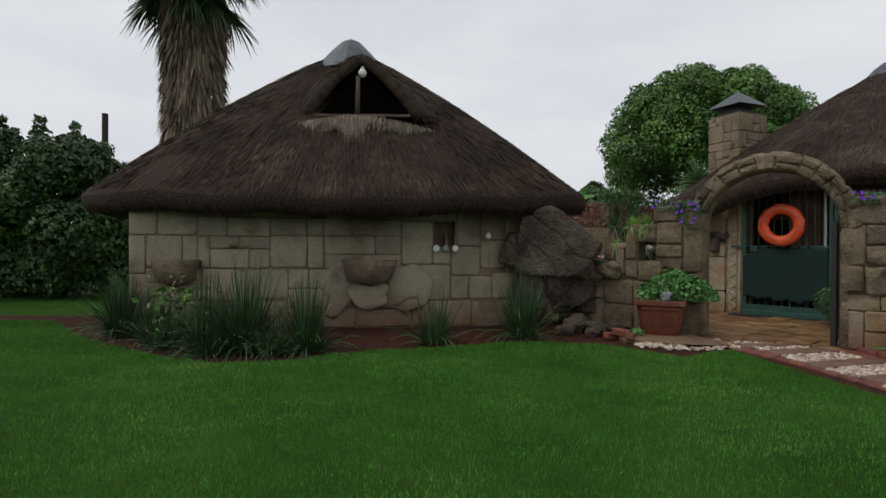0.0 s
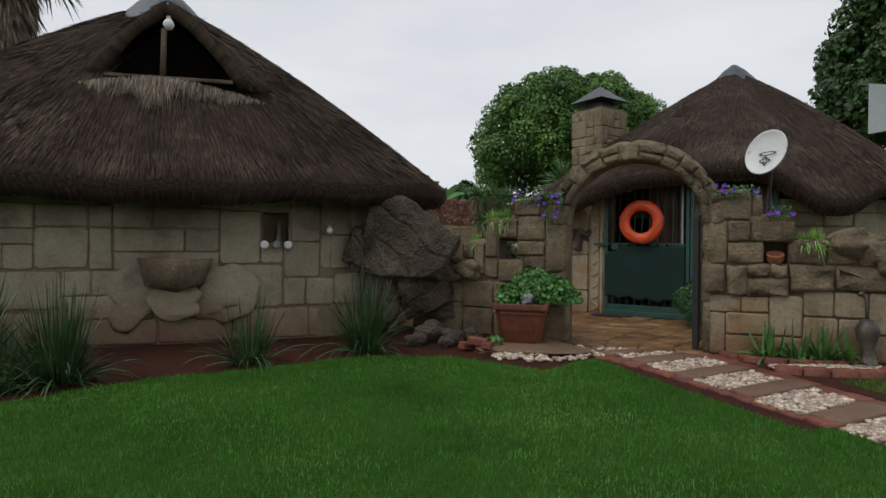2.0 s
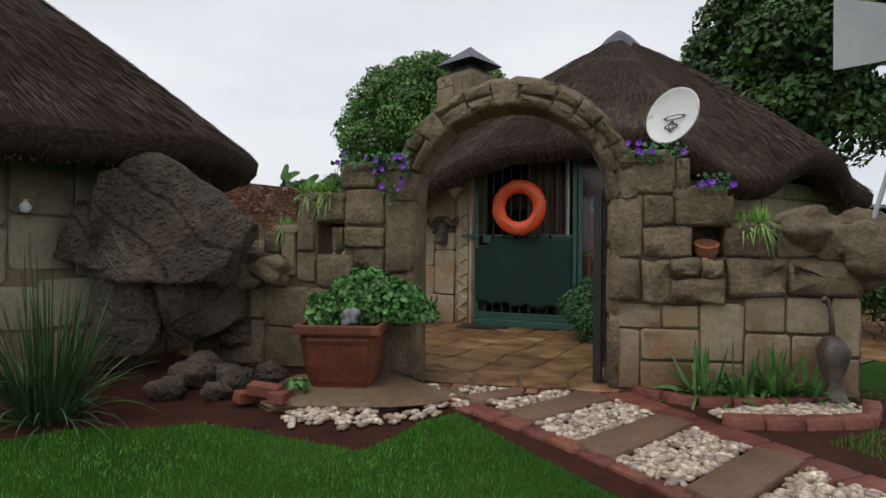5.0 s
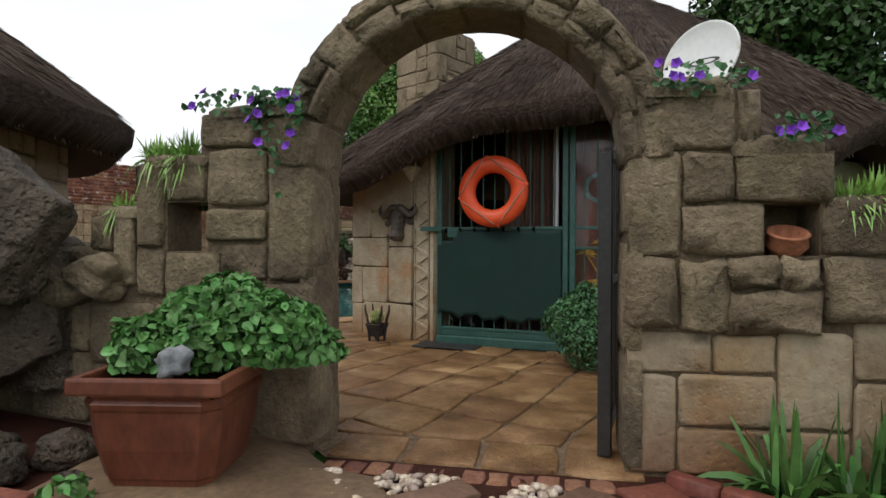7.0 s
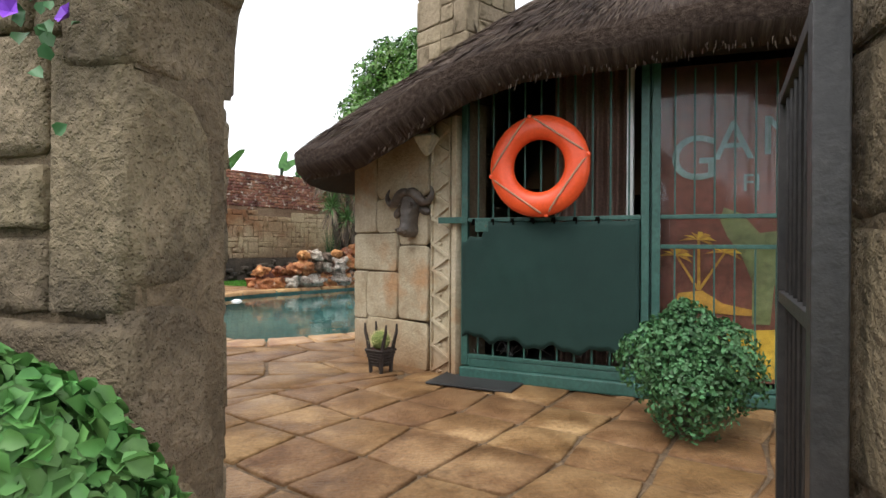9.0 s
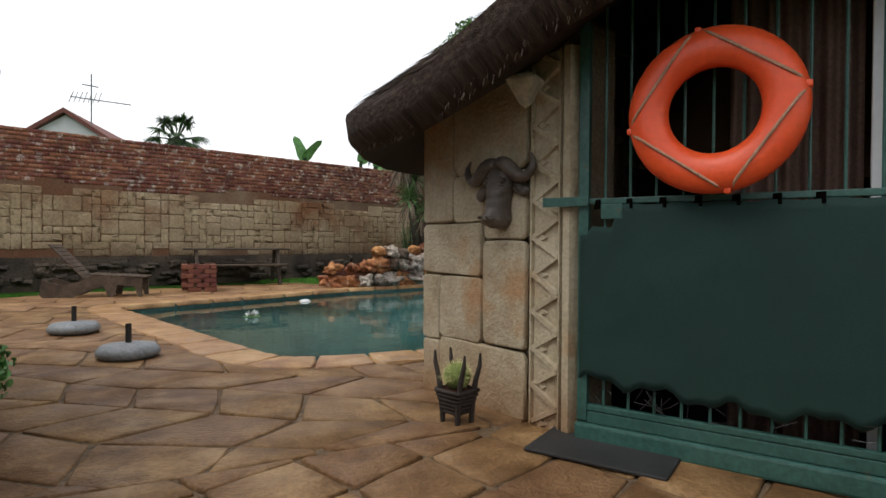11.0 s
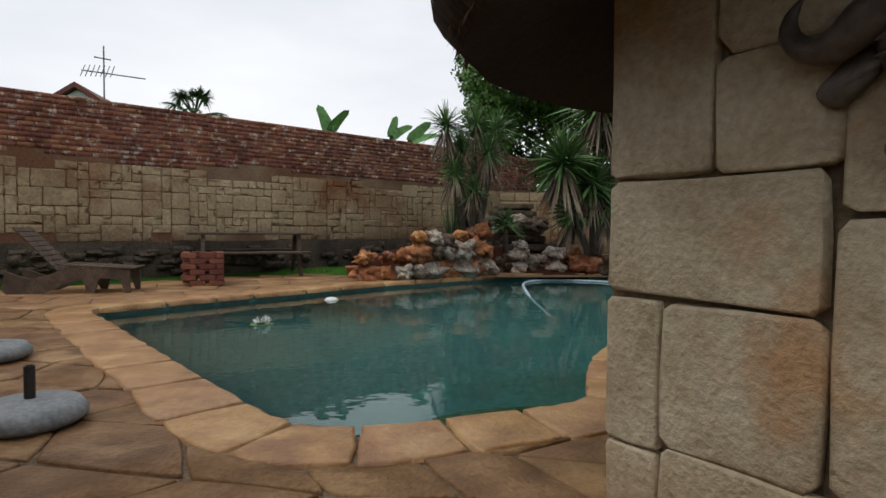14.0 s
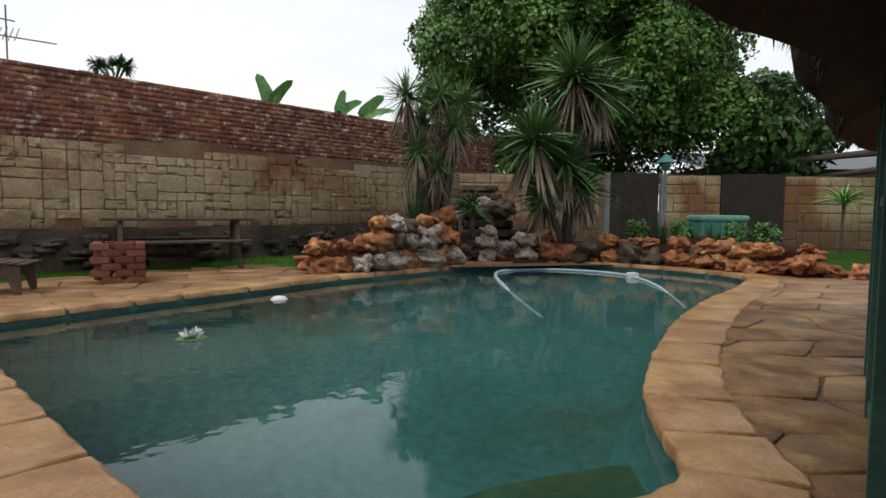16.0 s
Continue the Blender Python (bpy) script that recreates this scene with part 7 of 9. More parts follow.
rng = random.Random(6)
pier_wall = bpy.data.objects["wall.001"] if "wall.001" in bpy.data.objects else hall_wall
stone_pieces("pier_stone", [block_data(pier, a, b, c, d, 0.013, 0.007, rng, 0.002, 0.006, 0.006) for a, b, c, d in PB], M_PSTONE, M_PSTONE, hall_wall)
H2B = Track([(7.1, 12.95), (4.78, 11.0), (4.53, 10.82)])


def side(u, z, d):
    q = H2B.at(u, z, d)
    return Vector((q.x - H2[0], q.y - H2[1], z))


stone_pieces("side_stone", [block_data(side, i * 0.16, (i + w) * 0.16, j * 0.2, (j + h) * 0.2, 0.025, 0.014, rng, 0.006, 0.004, 0.016) for i, j, w, h in ashlar(rng, int(H2B.s[-1] / 0.16), 9, [(3, 2), (2, 2), (2, 1), (3, 1)], lambda i, j: True)], M_HSTONE, M_HSTONE, hall_wall)
H2R = Track([(6.85, 8.05), (7.9, 7.75), (9.5, 7.9), (10.9, 9.3)])


def rear(u, z, d):
    q = H2R.at(u, z, d)
    return Vector((q.x - H2[0], q.y - H2[1], z))


stone_pieces("rear_stone", [block_data(rear, i * 0.2, (i + w) * 0.2, j * 0.2, (j + h) * 0.2, 0.025, 0.014, rng, 0.006, 0.004, 0.016) for i, j, w, h in ashlar(rng, int(H2R.s[-1] / 0.2), 9, [(3, 2), (2, 2), (2, 1), (3, 1)], lambda i, j: True)], M_HSTONE, M_HSTONE, hall_wall)
bm = bmesh.new()
ZU0, ZU1 = 0.962, 1.128


def zbox(u0, z0, u1, z1, w, dep):
    a, b = Vector((u0, z0)), Vector((u1, z1))
    t = (b - a).normalized()
    n = Vector((-t.y, t.x)) * w / 2
    out = [a - n, b - n, b + n, a + n]
    vv = [bm.verts.new(pier(p.x, p.y, -0.02)) for p in out] + [bm.verts.new(pier(p.x, p.y, dep)) for p in [a - n * 0.55, b - n * 0.55, b + n * 0.55, a + n * 0.55]]
    for k in range(4):
        bm.faces.new((vv[k], vv[(k + 1) % 4], vv[4 + (k + 1) % 4], vv[4 + k]))
    bm.faces.new(vv[4:])


zbox(1.03, -0.02, 1.03, 1.9, 0.24, 0.008)
zr = part("zigzag_relief", bm, M_PSTONE, hut_2, "raised zigzag plaster band in a dark stained recess")
for u0, wid, dep in ((0.948, 0.018, 0.026), (1.136, 0.014, 0.028), (1.185, 0.072, 0.034)):
    bm = bmesh.new()
    zbox(u0, -0.02, u0, 1.9, wid, dep)
    part("border", bm, M_PSTONE, zr, "pale plaster border")
z = 0.02
while z < 1.8:
    for za, ua, ub, dep in ((z, ZU0, ZU1, 0.029), (z + 0.095, ZU1, ZU0, 0.031)):
        bm = bmesh.new()
        zbox(ua, za, ub, za + 0.095, 0.042, dep)
        part("zigzag_bar", bm, M_PSTONE, zr, "pale plaster bar")
    for (u0, zz) in ((ZU0 + 0.045, z + 0.0), (ZU1 - 0.045, z + 0.095)):
        bm = bmesh.new()
        s = 1 if u0 < 1.04 else -1
        q = [(u0 - 0.015 * s, zz - 0.035), (u0 + 0.055 * s, zz), (u0 - 0.015 * s, zz + 0.035)]
        vv = [bm.verts.new(pier(p[0], p[1], -0.02)) for p in q] + [bm.verts.new(pier(p[0] * 0.8 + u0 * 0.2, p[1] * 0.8 + zz * 0.2, 0.02)) for p in q]
        for k in range(3):
            bm.faces.new((vv[k], vv[(k + 1) % 3], vv[3 + (k + 1) % 3], vv[3 + k]))
        bm.faces.new(vv[3:])
        part("triangle", bm, M_PSTONE, zr, "pale plaster triangle")
    z += 0.19

# the head: one mesh
bm = bmesh.new()
SKULL = [(0.165, 0.045, 0.030), (0.150, 0.070, 0.055), (0.110, 0.094, 0.072), (0.065, 0.092, 0.082), (0.03, 0.082, 0.092), (-0.01, 0.064, 0.104), (-0.05, 0.056, 0.112), (-0.09, 0.053, 0.122),
         (-0.115, 0.058, 0.134), (-0.14, 0.058, 0.136), (-0.165, 0.046, 0.122), (-0.182, 0.024, 0.09)]
rings = []
for n in range(len(SKULL) * 3 - 2):
    a, b = SKULL[n // 3], SKULL[min(n // 3 + 1, len(SKULL) - 1)]
    f = (n % 3) / 3
    z, w, dep = (a[q] + (b[q] - a[q]) * f for q in range(3))
    wrinkle = 0.003 * math.sin(z * 340) if -0.09 < z < 0.05 else 0.0
    rings.append([bm.verts.new((w * math.cos(t), -dep * math.sin(t) ** 0.8 - wrinkle * math.sin(t), z)) for t in [math.pi * q / 16 for q in range(17)]])
for a, b in zip(rings, rings[1:]):
    for q in range(16):
        bm.faces.new((a[q], a[q + 1], b[q + 1], b[q]))
bm.faces.new(rings[0][::-1])
bm.faces.new(rings[-1])


def blob(c, r, sq, rot=(0, 0, 0), seed=1, rough=0.04):
    b2 = rocky(1.0, seed, (sq[0] * r, sq[1] * r, sq[2] * r), rough, 1.5, 3)
    bmesh.ops.transform(b2, matrix=pose(*c, *rot), verts=b2.verts[:])
    me = bpy.data.meshes.new("tmp")
    b2.to_mesh(me)
    b2.free()
    bm.from_mesh(me)
    bpy.data.meshes.remove(me)


blob((0, -0.118, -0.135), 1, (0.050, 0.032, 0.034), (0, 0, 0), 4)
for s in (-1, 1):
    blob((s * 0.024, -0.148, -0.125), 1, (0.013, 0.010, 0.010), (0, s * 20, 0), 5)
    blob((s * 0.058, -0.074, 0.062), 1, (0.017, 0.014, 0.012), (0, s * 12, 0), 6)
    blob((s * 0.058, -0.070, 0.080), 1, (0.024, 0.013, 0.006), (0, s * 22, 0), 8)
    blob((s * 0.058, -0.074, 0.044), 1, (0.022, 0.012, 0.006), (0, s * 12, 0), 9)
    blob((s * 0.125, -0.010, 0.022), 1, (0.068, 0.017, 0.044), (0, s * 38, 0), 7)
    blob((s * 0.122, -0.016, 0.022), 1, (0.050, 0.014, 0.020), (0, s * 34, 0), 10)
    horn = smooth_loop([(s * 0.002, -0.045, 0.158), (s * 0.05, -0.055, 0.160), (s * 0.10, -0.052, 0.118), (s * 0.145, -0.046, 0.082), (s * 0.19, -0.042, 0.086), (s * 0.222, -0.040, 0.124), (s * 0.222, -0.036, 0.165), (s * 0.202, -0.032, 0.200)], False, 0.02)
    m = len(horn) - 1
    tube(bm, horn, [(0.030 + 0.010 * math.sin(math.pi * min(1, 1.6 * q / m))) * (1 - (q / m) ** 3.2 * 0.95) + (0.0012 * (q % 2) if q < m * 0.5 else 0) for q in range(m + 1)], 12)
bmesh.ops.scale(bm, vec=(1.13, 1.0, 1.02), verts=bm.verts[:])
q = H2S.at(0.735, 1.205, 0.03)
ob = part("animal_head", bm, M_BRONZE, smooth=True)
ob.matrix_world = pose(q.x, q.y, q.z, 0, 0, math.degrees(math.atan2(-1.11, 0.54)) )
tagged(ob, "dark sculpted horned animal head mounted on the stone pier", "sculpture")
t = thing("wall_lantern", "cream diamond shaped wall lamp under the thatch", "lamp", at=tuple(H2S.at(0.98, 1.74, 0.12)))
bm = bmesh.new()
lathe(bm, [(0.0, -0.12), (0.03, -0.10), (0.105, 0.015), (0.10, 0.03), (0.06, 0.05), (0.0, 0.055)], 4)
part("shade", bm, M_CREAM, t)
bm = bmesh.new()
tube(bm, [(0, 0, 0.03), (0.06, 0.04, 0.03), (0.13, 0.07, 0.0)], 0.012, 6)
part("bracket", bm, M_BLACKSTEEL, t)

# door mat, cactus stand, bush by the door
bm = bmesh.new()
box(bm, (0, 0, 0.012), (0.62, 0.40, 0.016), None, 0.006)
ob = part("door_mat", bm, M_RUBBER)
ob.matrix_world = pose(5.10, 9.50, 0.0, 0, 0, -46)
tagged(ob, "wet black rubber door mat on the paving", "mat")
st = thing("cactus_stand", "dark carved wooden stand holding a round cactus", "plant stand", at=(4.55, 10.06, 0), turn=-60)
for k in range(6):
    bm = bmesh.new()
    w = 0.046 + 0.005 * k
    for a, b in (((-w, -w), (w, -w)), ((w, -w), (w, w)), ((w, w), (-w, w)), ((-w, w), (-w, -w))):
        tube(bm, [(a[0] * 1.12, a[1] * 1.12, 0.06 + 0.022 * k), (b[0] * 1.12, b[1] * 1.12, 0.062 + 0.022 * k)], 0.011, 7)
    part("slat_ring", bm, M_DARKWOOD, st, smooth=True)
for sx in (-1, 1):
    for sy in (-1, 1):
        bm = bmesh.new()
        tube(bm, [(sx * 0.055, sy * 0.05, 0.0), (sx * 0.060, sy * 0.052, 0.10), (sx * 0.080, sy * 0.055, 0.22), (sx * 0.108, sy * 0.058, 0.31), (sx * 0.112, sy * 0.056, 0.37)], [0.014, 0.017, 0.015, 0.012, 0.006], 7)
        part("leg", bm, M_DARKWOOD, st)
bm = bmesh.new()
lathe(bm, [(0, 0.16), (0.08, 0.165), (0.08, 0.175), (0, 0.178)], 16)
part("soil", bm, M_SOIL, st)
cact = thing("cactus", "round pale green cactus covered in yellow spines", "cactus", at=(4.55, 10.06, 0.18))
bm = bmesh.new()
bmesh.ops.create_uvsphere(bm, u_segments=32, v_segments=16, radius=0.068)
for v in bm.verts:
    a = math.atan2(v.co.y, v.co.x)
    v.co *= 1 + 0.06 * math.cos(a * 14)
    v.co.z += 0.06
part("body", bm, M_CACTUS, cact, smooth=True)
rg = np.random.default_rng(9)
n = 900
d = rg.normal(0, 1, (n, 3))
d[:, 2] = np.abs(d[:, 2]) - 0.3
d /= np.linalg.norm(d, axis=1, keepdims=True)
V, F = strips(rg, d * 0.066 + np.array([0, 0, 0.06]), d + rg.normal(0, 0.3, (n, 3)), rg.uniform(0.018, 0.036, n), np.full(n, 0.0026), np.zeros(n), 1)
tagged(part("spines", mesh_np("spines", V, F, M_SPINE), None, cact), kind="stuff")
bush("door_bush", "round green leafy bush growing beside the glass door", (5.68, 8.17, 0.0),
     [(0, 0, 0.3, 0.27), (0.1, -0.08, 0.38, 0.22), (-0.12, 0.08, 0.36, 0.2), (0, 0, 0.5, 0.17), (0.12, 0.1, 0.22, 0.2), (-0.1, -0.12, 0.2, 0.2), (0.18, -0.1, 0.26, 0.18), (-0.02, 0.02, 0.6, 0.08)], 9500, 0.018, M_HERB, 63)
bush("corner_plant", "green leafy plant in a low pot on the patio", (2.1, 10.4, 0.12), [(0, 0, 0.15, 0.22), (0.1, -0.1, 0.2, 0.15)], 900, 0.03, M_BUSH, 64)
bm = bmesh.new()
lathe(bm, [(0.0, 0.0), (0.13, 0.0), (0.17, 0.22), (0.18, 0.23), (0.16, 0.23), (0.14, 0.16), (0, 0.16)], 20)
ob = part("low_pot", bm, M_POT, smooth=True)
ob.matrix_world = pose(2.1, 10.4, 0)
tagged(ob, "terracotta pot standing on the patio paving", "pot")

# chimney with a sheet metal cap
ch = thing("chimney", "stone clad chimney with a grey metal cap", "chimney", at=(5.8, 11.38, 0), turn=22)
bm = bmesh.new()
box(bm, (0, 0, 1.86), (0.70, 0.70, 3.7), None, 0.02)
shaft = part("shaft", bm, M_HJOINT, ch)
cb = []
for f in range(4):
    c, s = math.cos(f * math.pi / 2), math.sin(f * math.pi / 2)

    def cf(u, z, d, c=c, s=s):
        x, y = (u - 0.33) * 1.12, -(0.35 + d)
        return Vector((x * c - y * s, x * s + y * c, z))
    for i, j, w, h in ashlar(rng, 4, 15, [(2, 1), (2, 2), (1, 2), (1, 1)], lambda i, j: True):
        cb.append(block_data(cf, i * 0.165, (i + w) * 0.165, 1.2 + j * 0.165, 1.2 + (j + h) * 0.165, 0.012, 0.010, rng, 0.004, 0.010, 0.010))
stone_pieces("stone", cb, M_CHIM, M_CHIM, shaft)
bm = bmesh.new()
box(bm, (0, 0, 3.74), (0.5, 0.5, 0.08), None, 0.01)
box(bm, (0, 0, 3.82), (0.36, 0.36, 0.12), None, 0.01)
part("neck", bm, M_BLACKSTEEL, ch)
bm = bmesh.new()
r = [bm.verts.new(p) for p in ((-0.38, -0.38, 3.88), (0.38, -0.38, 3.88), (0.38, 0.38, 3.88), (-0.38, 0.38, 3.88))]
tp = [bm.verts.new((0, -0.02, 4.2))]
for k in range(4):
    bm.faces.new((r[k], r[(k + 1) % 4], tp[0]))
bm.faces.new(r[::-1])
part("cowl", bm, M_ZINC, ch)

# satellite dish
dish = thing("satellite_dish", "white stained satellite dish on a bracket above the wall", "satellite dish", at=(6.14, 7.46, 2.31))
dish.scale = (0.95, 0.95, 0.95)
dm = look((0, 0, 0), (-5.0, -1.2, 1.5)) @ pose(0, 0, 0, 180, 0, 0)
bm = bmesh.new()
rings = []
for r, h in [(0.0, 0.0), (0.12, 0.007), (0.22, 0.025), (0.30, 0.05), (0.315, 0.06), (0.32, 0.048), (0.20, 0.005), (0.0, -0.015)]:
    if r == 0:
        rings.append([bm.verts.new((0, 0, h))])
    else:
        rings.append([bm.verts.new((r * 0.93 * math.cos(2 * math.pi * k / 40), r * math.sin(2 * math.pi * k / 40), h)) for k in range(40)])
for a, b in zip(rings, rings[1:]):
    for k in range(40):
        q = list(dict.fromkeys([a[k % len(a)], a[(k + 1) % len(a)], b[(k + 1) % len(b)], b[k % len(b)]]))
        bm.faces.new(q)
bmesh.ops.transform(bm, matrix=dm, verts=bm.verts[:])
part("reflector", bm, M_DISH, dish, smooth=True)
bm = bmesh.new()
for cx, cy, w, h, a in ((0.0, 0.12, 0.10, 0.035, 20), (0.0, 0.12, 0.04, 0.07, 30), (-0.02, 0.02, 0.16, 0.03, 12)):
    vs = [bm.verts.new((cx + w * math.cos(2 * math.pi * k / 16) * 0.8, cy + h * math.sin(2 * math.pi * k / 16), 0.034)) for k in range(16)]
    vi = [bm.verts.new((cx + w * 0.72 * math.cos(2 * math.pi * k / 16) * 0.8, cy + h * 0.6 * math.sin(2 * math.pi * k / 16), 0.034)) for k in range(16)]
    for k in range(16):
        bm.faces.new((vs[k], vs[(k + 1) % 16], vi[(k + 1) % 16], vi[k]))
bmesh.ops.transform(bm, matrix=dm, verts=bm.verts[:])
part("dish_mark", bm, M_BLACKSTEEL, dish, "dark oval mark")
for name, pts, rad in (("arm", [(0, -0.29, 0.02), (0, -0.335, 0.05), (0, -0.35, 0.10)], 0.010),):
    bm = bmesh.new()
    tube(bm, pts, rad, 8)
    bmesh.ops.transform(bm, matrix=dm, verts=bm.verts[:])
    part(name, bm, M_BLACKSTEEL, dish)
bm = bmesh.new()
tube(bm, [(0.02, 0.02, -0.03), (0.16, 0.12, -0.12), (0.2, 0.2, -0.9)], 0.02, 8)
part("mast", bm, M_BLACKSTEEL, dish)

# windmill ornament
M_WMPAINT = surf("dull_white_paint", [(0.34, 0.36, 0.37), (0.42, 0.44, 0.45)], scale=3, fine=30, bump=0.1, rough=0.5, blotch=0.08)
wm = thing("garden_windmill", "white painted metal garden windmill with a tail vane", "windmill", at=(6.05, 5.0, 0))
TOP = (0.0, 0.15, 2.35)
for k, (x, y) in enumerate([(-0.52, 0.12), (-0.3, 0.75), (0.5, 0.55), (0.35, -0.25)]):
    bm = bmesh.new()
    tube(bm, [(x, y, 0), (x * 0.12 + TOP[0], y * 0.12 + TOP[1], 2.3)], 0.016, 6)
    part("leg", bm, M_WMPAINT, wm)
    bm = bmesh.new()
    box(bm, (x, y, 0.006), (0.09, 0.06, 0.012), None, 0.002)
    part("foot", bm, M_WMPAINT, wm)
for z in (0.9, 1.5):
    f = 1 - z / 2.3 * 0.88
    bm = bmesh.new()
    ps = [(x * f + TOP[0] * (1 - f), y * f + TOP[1] * (1 - f), z) for x, y in [(-0.52, 0.12), (-0.3, 0.75), (0.5, 0.55), (0.35, -0.25)]]
    for a, b in zip(ps, ps[1:] + ps[:1]):
        tube(bm, [a, b], 0.009, 5)
    part("brace", bm, M_WMPAINT, wm)
bm = bmesh.new()
tube(bm, [TOP, (-0.2, 0.35, 2.39)], 0.012, 6)
lathe(bm, [(0, -0.06), (0.05, -0.05), (0.05, 0.05), (0, 0.06)], 12, TOP)
part("hub", bm, M_WMPAINT, wm)
bm = bmesh.new()
a, b = Vector((-0.55, 0.51, 0)), Vector((-0.17, 0.30, 0))
vs = []
for off in (0.0, 0.006):
    vs += [bm.verts.new((a.x, a.y + off, 2.39 - 0.235)), bm.verts.new((b.x, b.y + off, 2.39 - 0.16)), bm.verts.new((b.x, b.y + off, 2.39 + 0.17)), bm.verts.new((a.x, a.y + off, 2.39 + 0.235))]
for f in ((0, 1, 2, 3), (7, 6, 5, 4), (0, 4, 5, 1), (1, 5, 6, 2), (2, 6, 7, 3), (3, 7, 4, 0)):
    bm.faces.new([vs[i] for i in f])
part("vane", bm, M_WMPAINT, wm, "white sheet metal tail vane")

# ---- poolside furniture ----
for x, y, sd in ((1.45, 13.62, 1), (2.36, 12.2, 2)):
    t = thing("umbrella_base", "grey round umbrella base with an empty tube", "umbrella stand", "umbrella bases by the pool", at=(x, y, 0))
    bm = bmesh.new()
    lathe(bm, [(0, 0.0), (0.25, 0.0), (0.30, 0.03), (0.30, 0.06), (0.26, 0.10), (0.08, 0.115), (0.04, 0.12), (0, 0.12)], 28)
    part("weight", bm, M_GREY, t, smooth=True)
    bm = bmesh.new()
    lathe(bm, [(0.03, 0.11), (0.03, 0.27), (0.024, 0.27), (0.024, 0.12)], 14)
    part("tube", bm, M_BLACKSTEEL, t)
    t.scale = (0.78, 0.78, 1.0)
lg = thing("sun_lounger", "weathered wooden slatted sun lounger with raised back", "sun lounger", at=(0.30, 17.75, 0), turn=4)
for sy in (-0.26, 0.26):
    bm = bmesh.new()
    pts = [(-0.75, 0.05), (-0.72, 0.30), (-0.45, 0.20), (-0.2, 0.26), (0.0, 0.36), (0.5, 0.33), (0.72, 0.30), (0.72, 0.0), (0.66, 0.0), (0.60, 0.18), (0.35, 0.2), (0.30, 0.0), (0.22, 0.0), (0.15, 0.2), (-0.1, 0.1), (-0.3, 0.0), (-0.7, 0.0)]
    f1 = [bm.verts.new((p[0], sy - 0.02, p[1])) for p in pts]
    f2 = [bm.verts.new((p[0], sy + 0.02, p[1])) for p in pts]
    bm.faces.new(f1)
    bm.faces.new(f2[::-1])
    for k in range(len(pts)):
        bm.faces.new((f1[k], f1[k - 1], f2[k - 1], f2[k]))
    part("side_frame", bm, M_WOOD, lg)
for k in range(9):
    bm = bmesh.new()
    f = k / 8
    x = -0.05 + f * 0.78
    box(bm, (x, 0, 0.375 - 0.05 * f), (0.08, 0.58, 0.018), None, 0.004)
    part("slat", bm, M_WOOD, lg)
for k in range(9):
    bm = bmesh.new()
    f = k / 8
    box(bm, (0, 0, 0), (0.07, 0.56, 0.018), pose(-0.15 - 0.45 * f, 0, 0.33 + 0.50 * f, 0, 48, 0), 0.004)
    part("back_slat", bm, M_WOOD, lg)
for sy in (-0.2, 0.2):
    bm = bmesh.new()
    tube(bm, [(-0.10, sy, 0.28), (-0.64, sy, 0.86)], 0.018, 6)
    part("back_rail", bm, M_WOOD, lg)
tb = thing("picnic_table", "dark weathered wooden table with an attached bench", "table", at=(2.18, 20.35, 0), turn=12)
for k in range(4):
    bm = bmesh.new()
    box(bm, (0, -0.24 + k * 0.16, 0.755), (2.15, 0.15, 0.035), None, 0.008)
    part("top_plank", bm, M_TABLE, tb)
for k in range(2):
    for sy in (-1, 1):
        bm = bmesh.new()
        box(bm, (0, sy * (0.56 + 0.14 * k), 0.43), (1.95, 0.13, 0.035), None, 0.008)
        part("bench_plank", bm, M_TABLE, tb)
for sx in (-0.82, 0.82):
    for sy in (-1, 1):
        bm = bmesh.new()
        tube(bm, [(sx, sy * 0.6, 0.0), (sx, sy * 0.2, 0.74)], 0.045, 4)
        part("leg", bm, M_TABLE, tb)
    bm = bmesh.new()
    box(bm, (sx, 0, 0.40), (0.05, 1.4, 0.08), None, 0.005)
    part("cross_beam", bm, M_TABLE, tb)
bk = thing("brick_stack", "open lattice block of stacked red bricks on the paving", "brick stack", at=(1.72, 18.62, 0), turn=12)
rng = random.Random(33)
for lay in range(6):
    for f in range(4):
        c, s = math.cos(f * math.pi / 2), math.sin(f * math.pi / 2)
        xs = [-0.26, 0.0] if lay % 2 else [-0.14, 0.13]
        for x in xs:
            bm = bmesh.new()
            lx, ly = x + 0.06, -0.24
            if lay % 2 == 0 and f % 2:
                continue
            box(bm, (0, 0, 0), (0.205, 0.10, 0.075), pose(lx * c - ly * s, lx * s + ly * c, 0.042 + lay * 0.083, 0, 0, f * 90 + rng.uniform(-2, 2)), 0.005)
            part("brick", bm, M_PAVER, bk)
for k, (x, y, r, lab) in enumerate([(4.02, 19.55, 0.13, "terracotta flower pot on the grass by the rocks"), (4.42, 19.35, 0.12, "terracotta flower pot beside orange rocks")]):
    bm = bmesh.new()
    lathe(bm, [(0, 0), (r * 0.65, 0), (r * 0.9, r * 1.3), (r * 1.05, r * 1.3), (r * 1.05, r * 1.6), (r * 0.92, r * 1.6), (r * 0.8, r * 1.2), (0, r * 1.2)], 20)
    ob = part("flower_pot", bm, M_POT, smooth=True)
    ob.matrix_world = pose(x, y, 0)
    tagged(ob, lab, "pot")

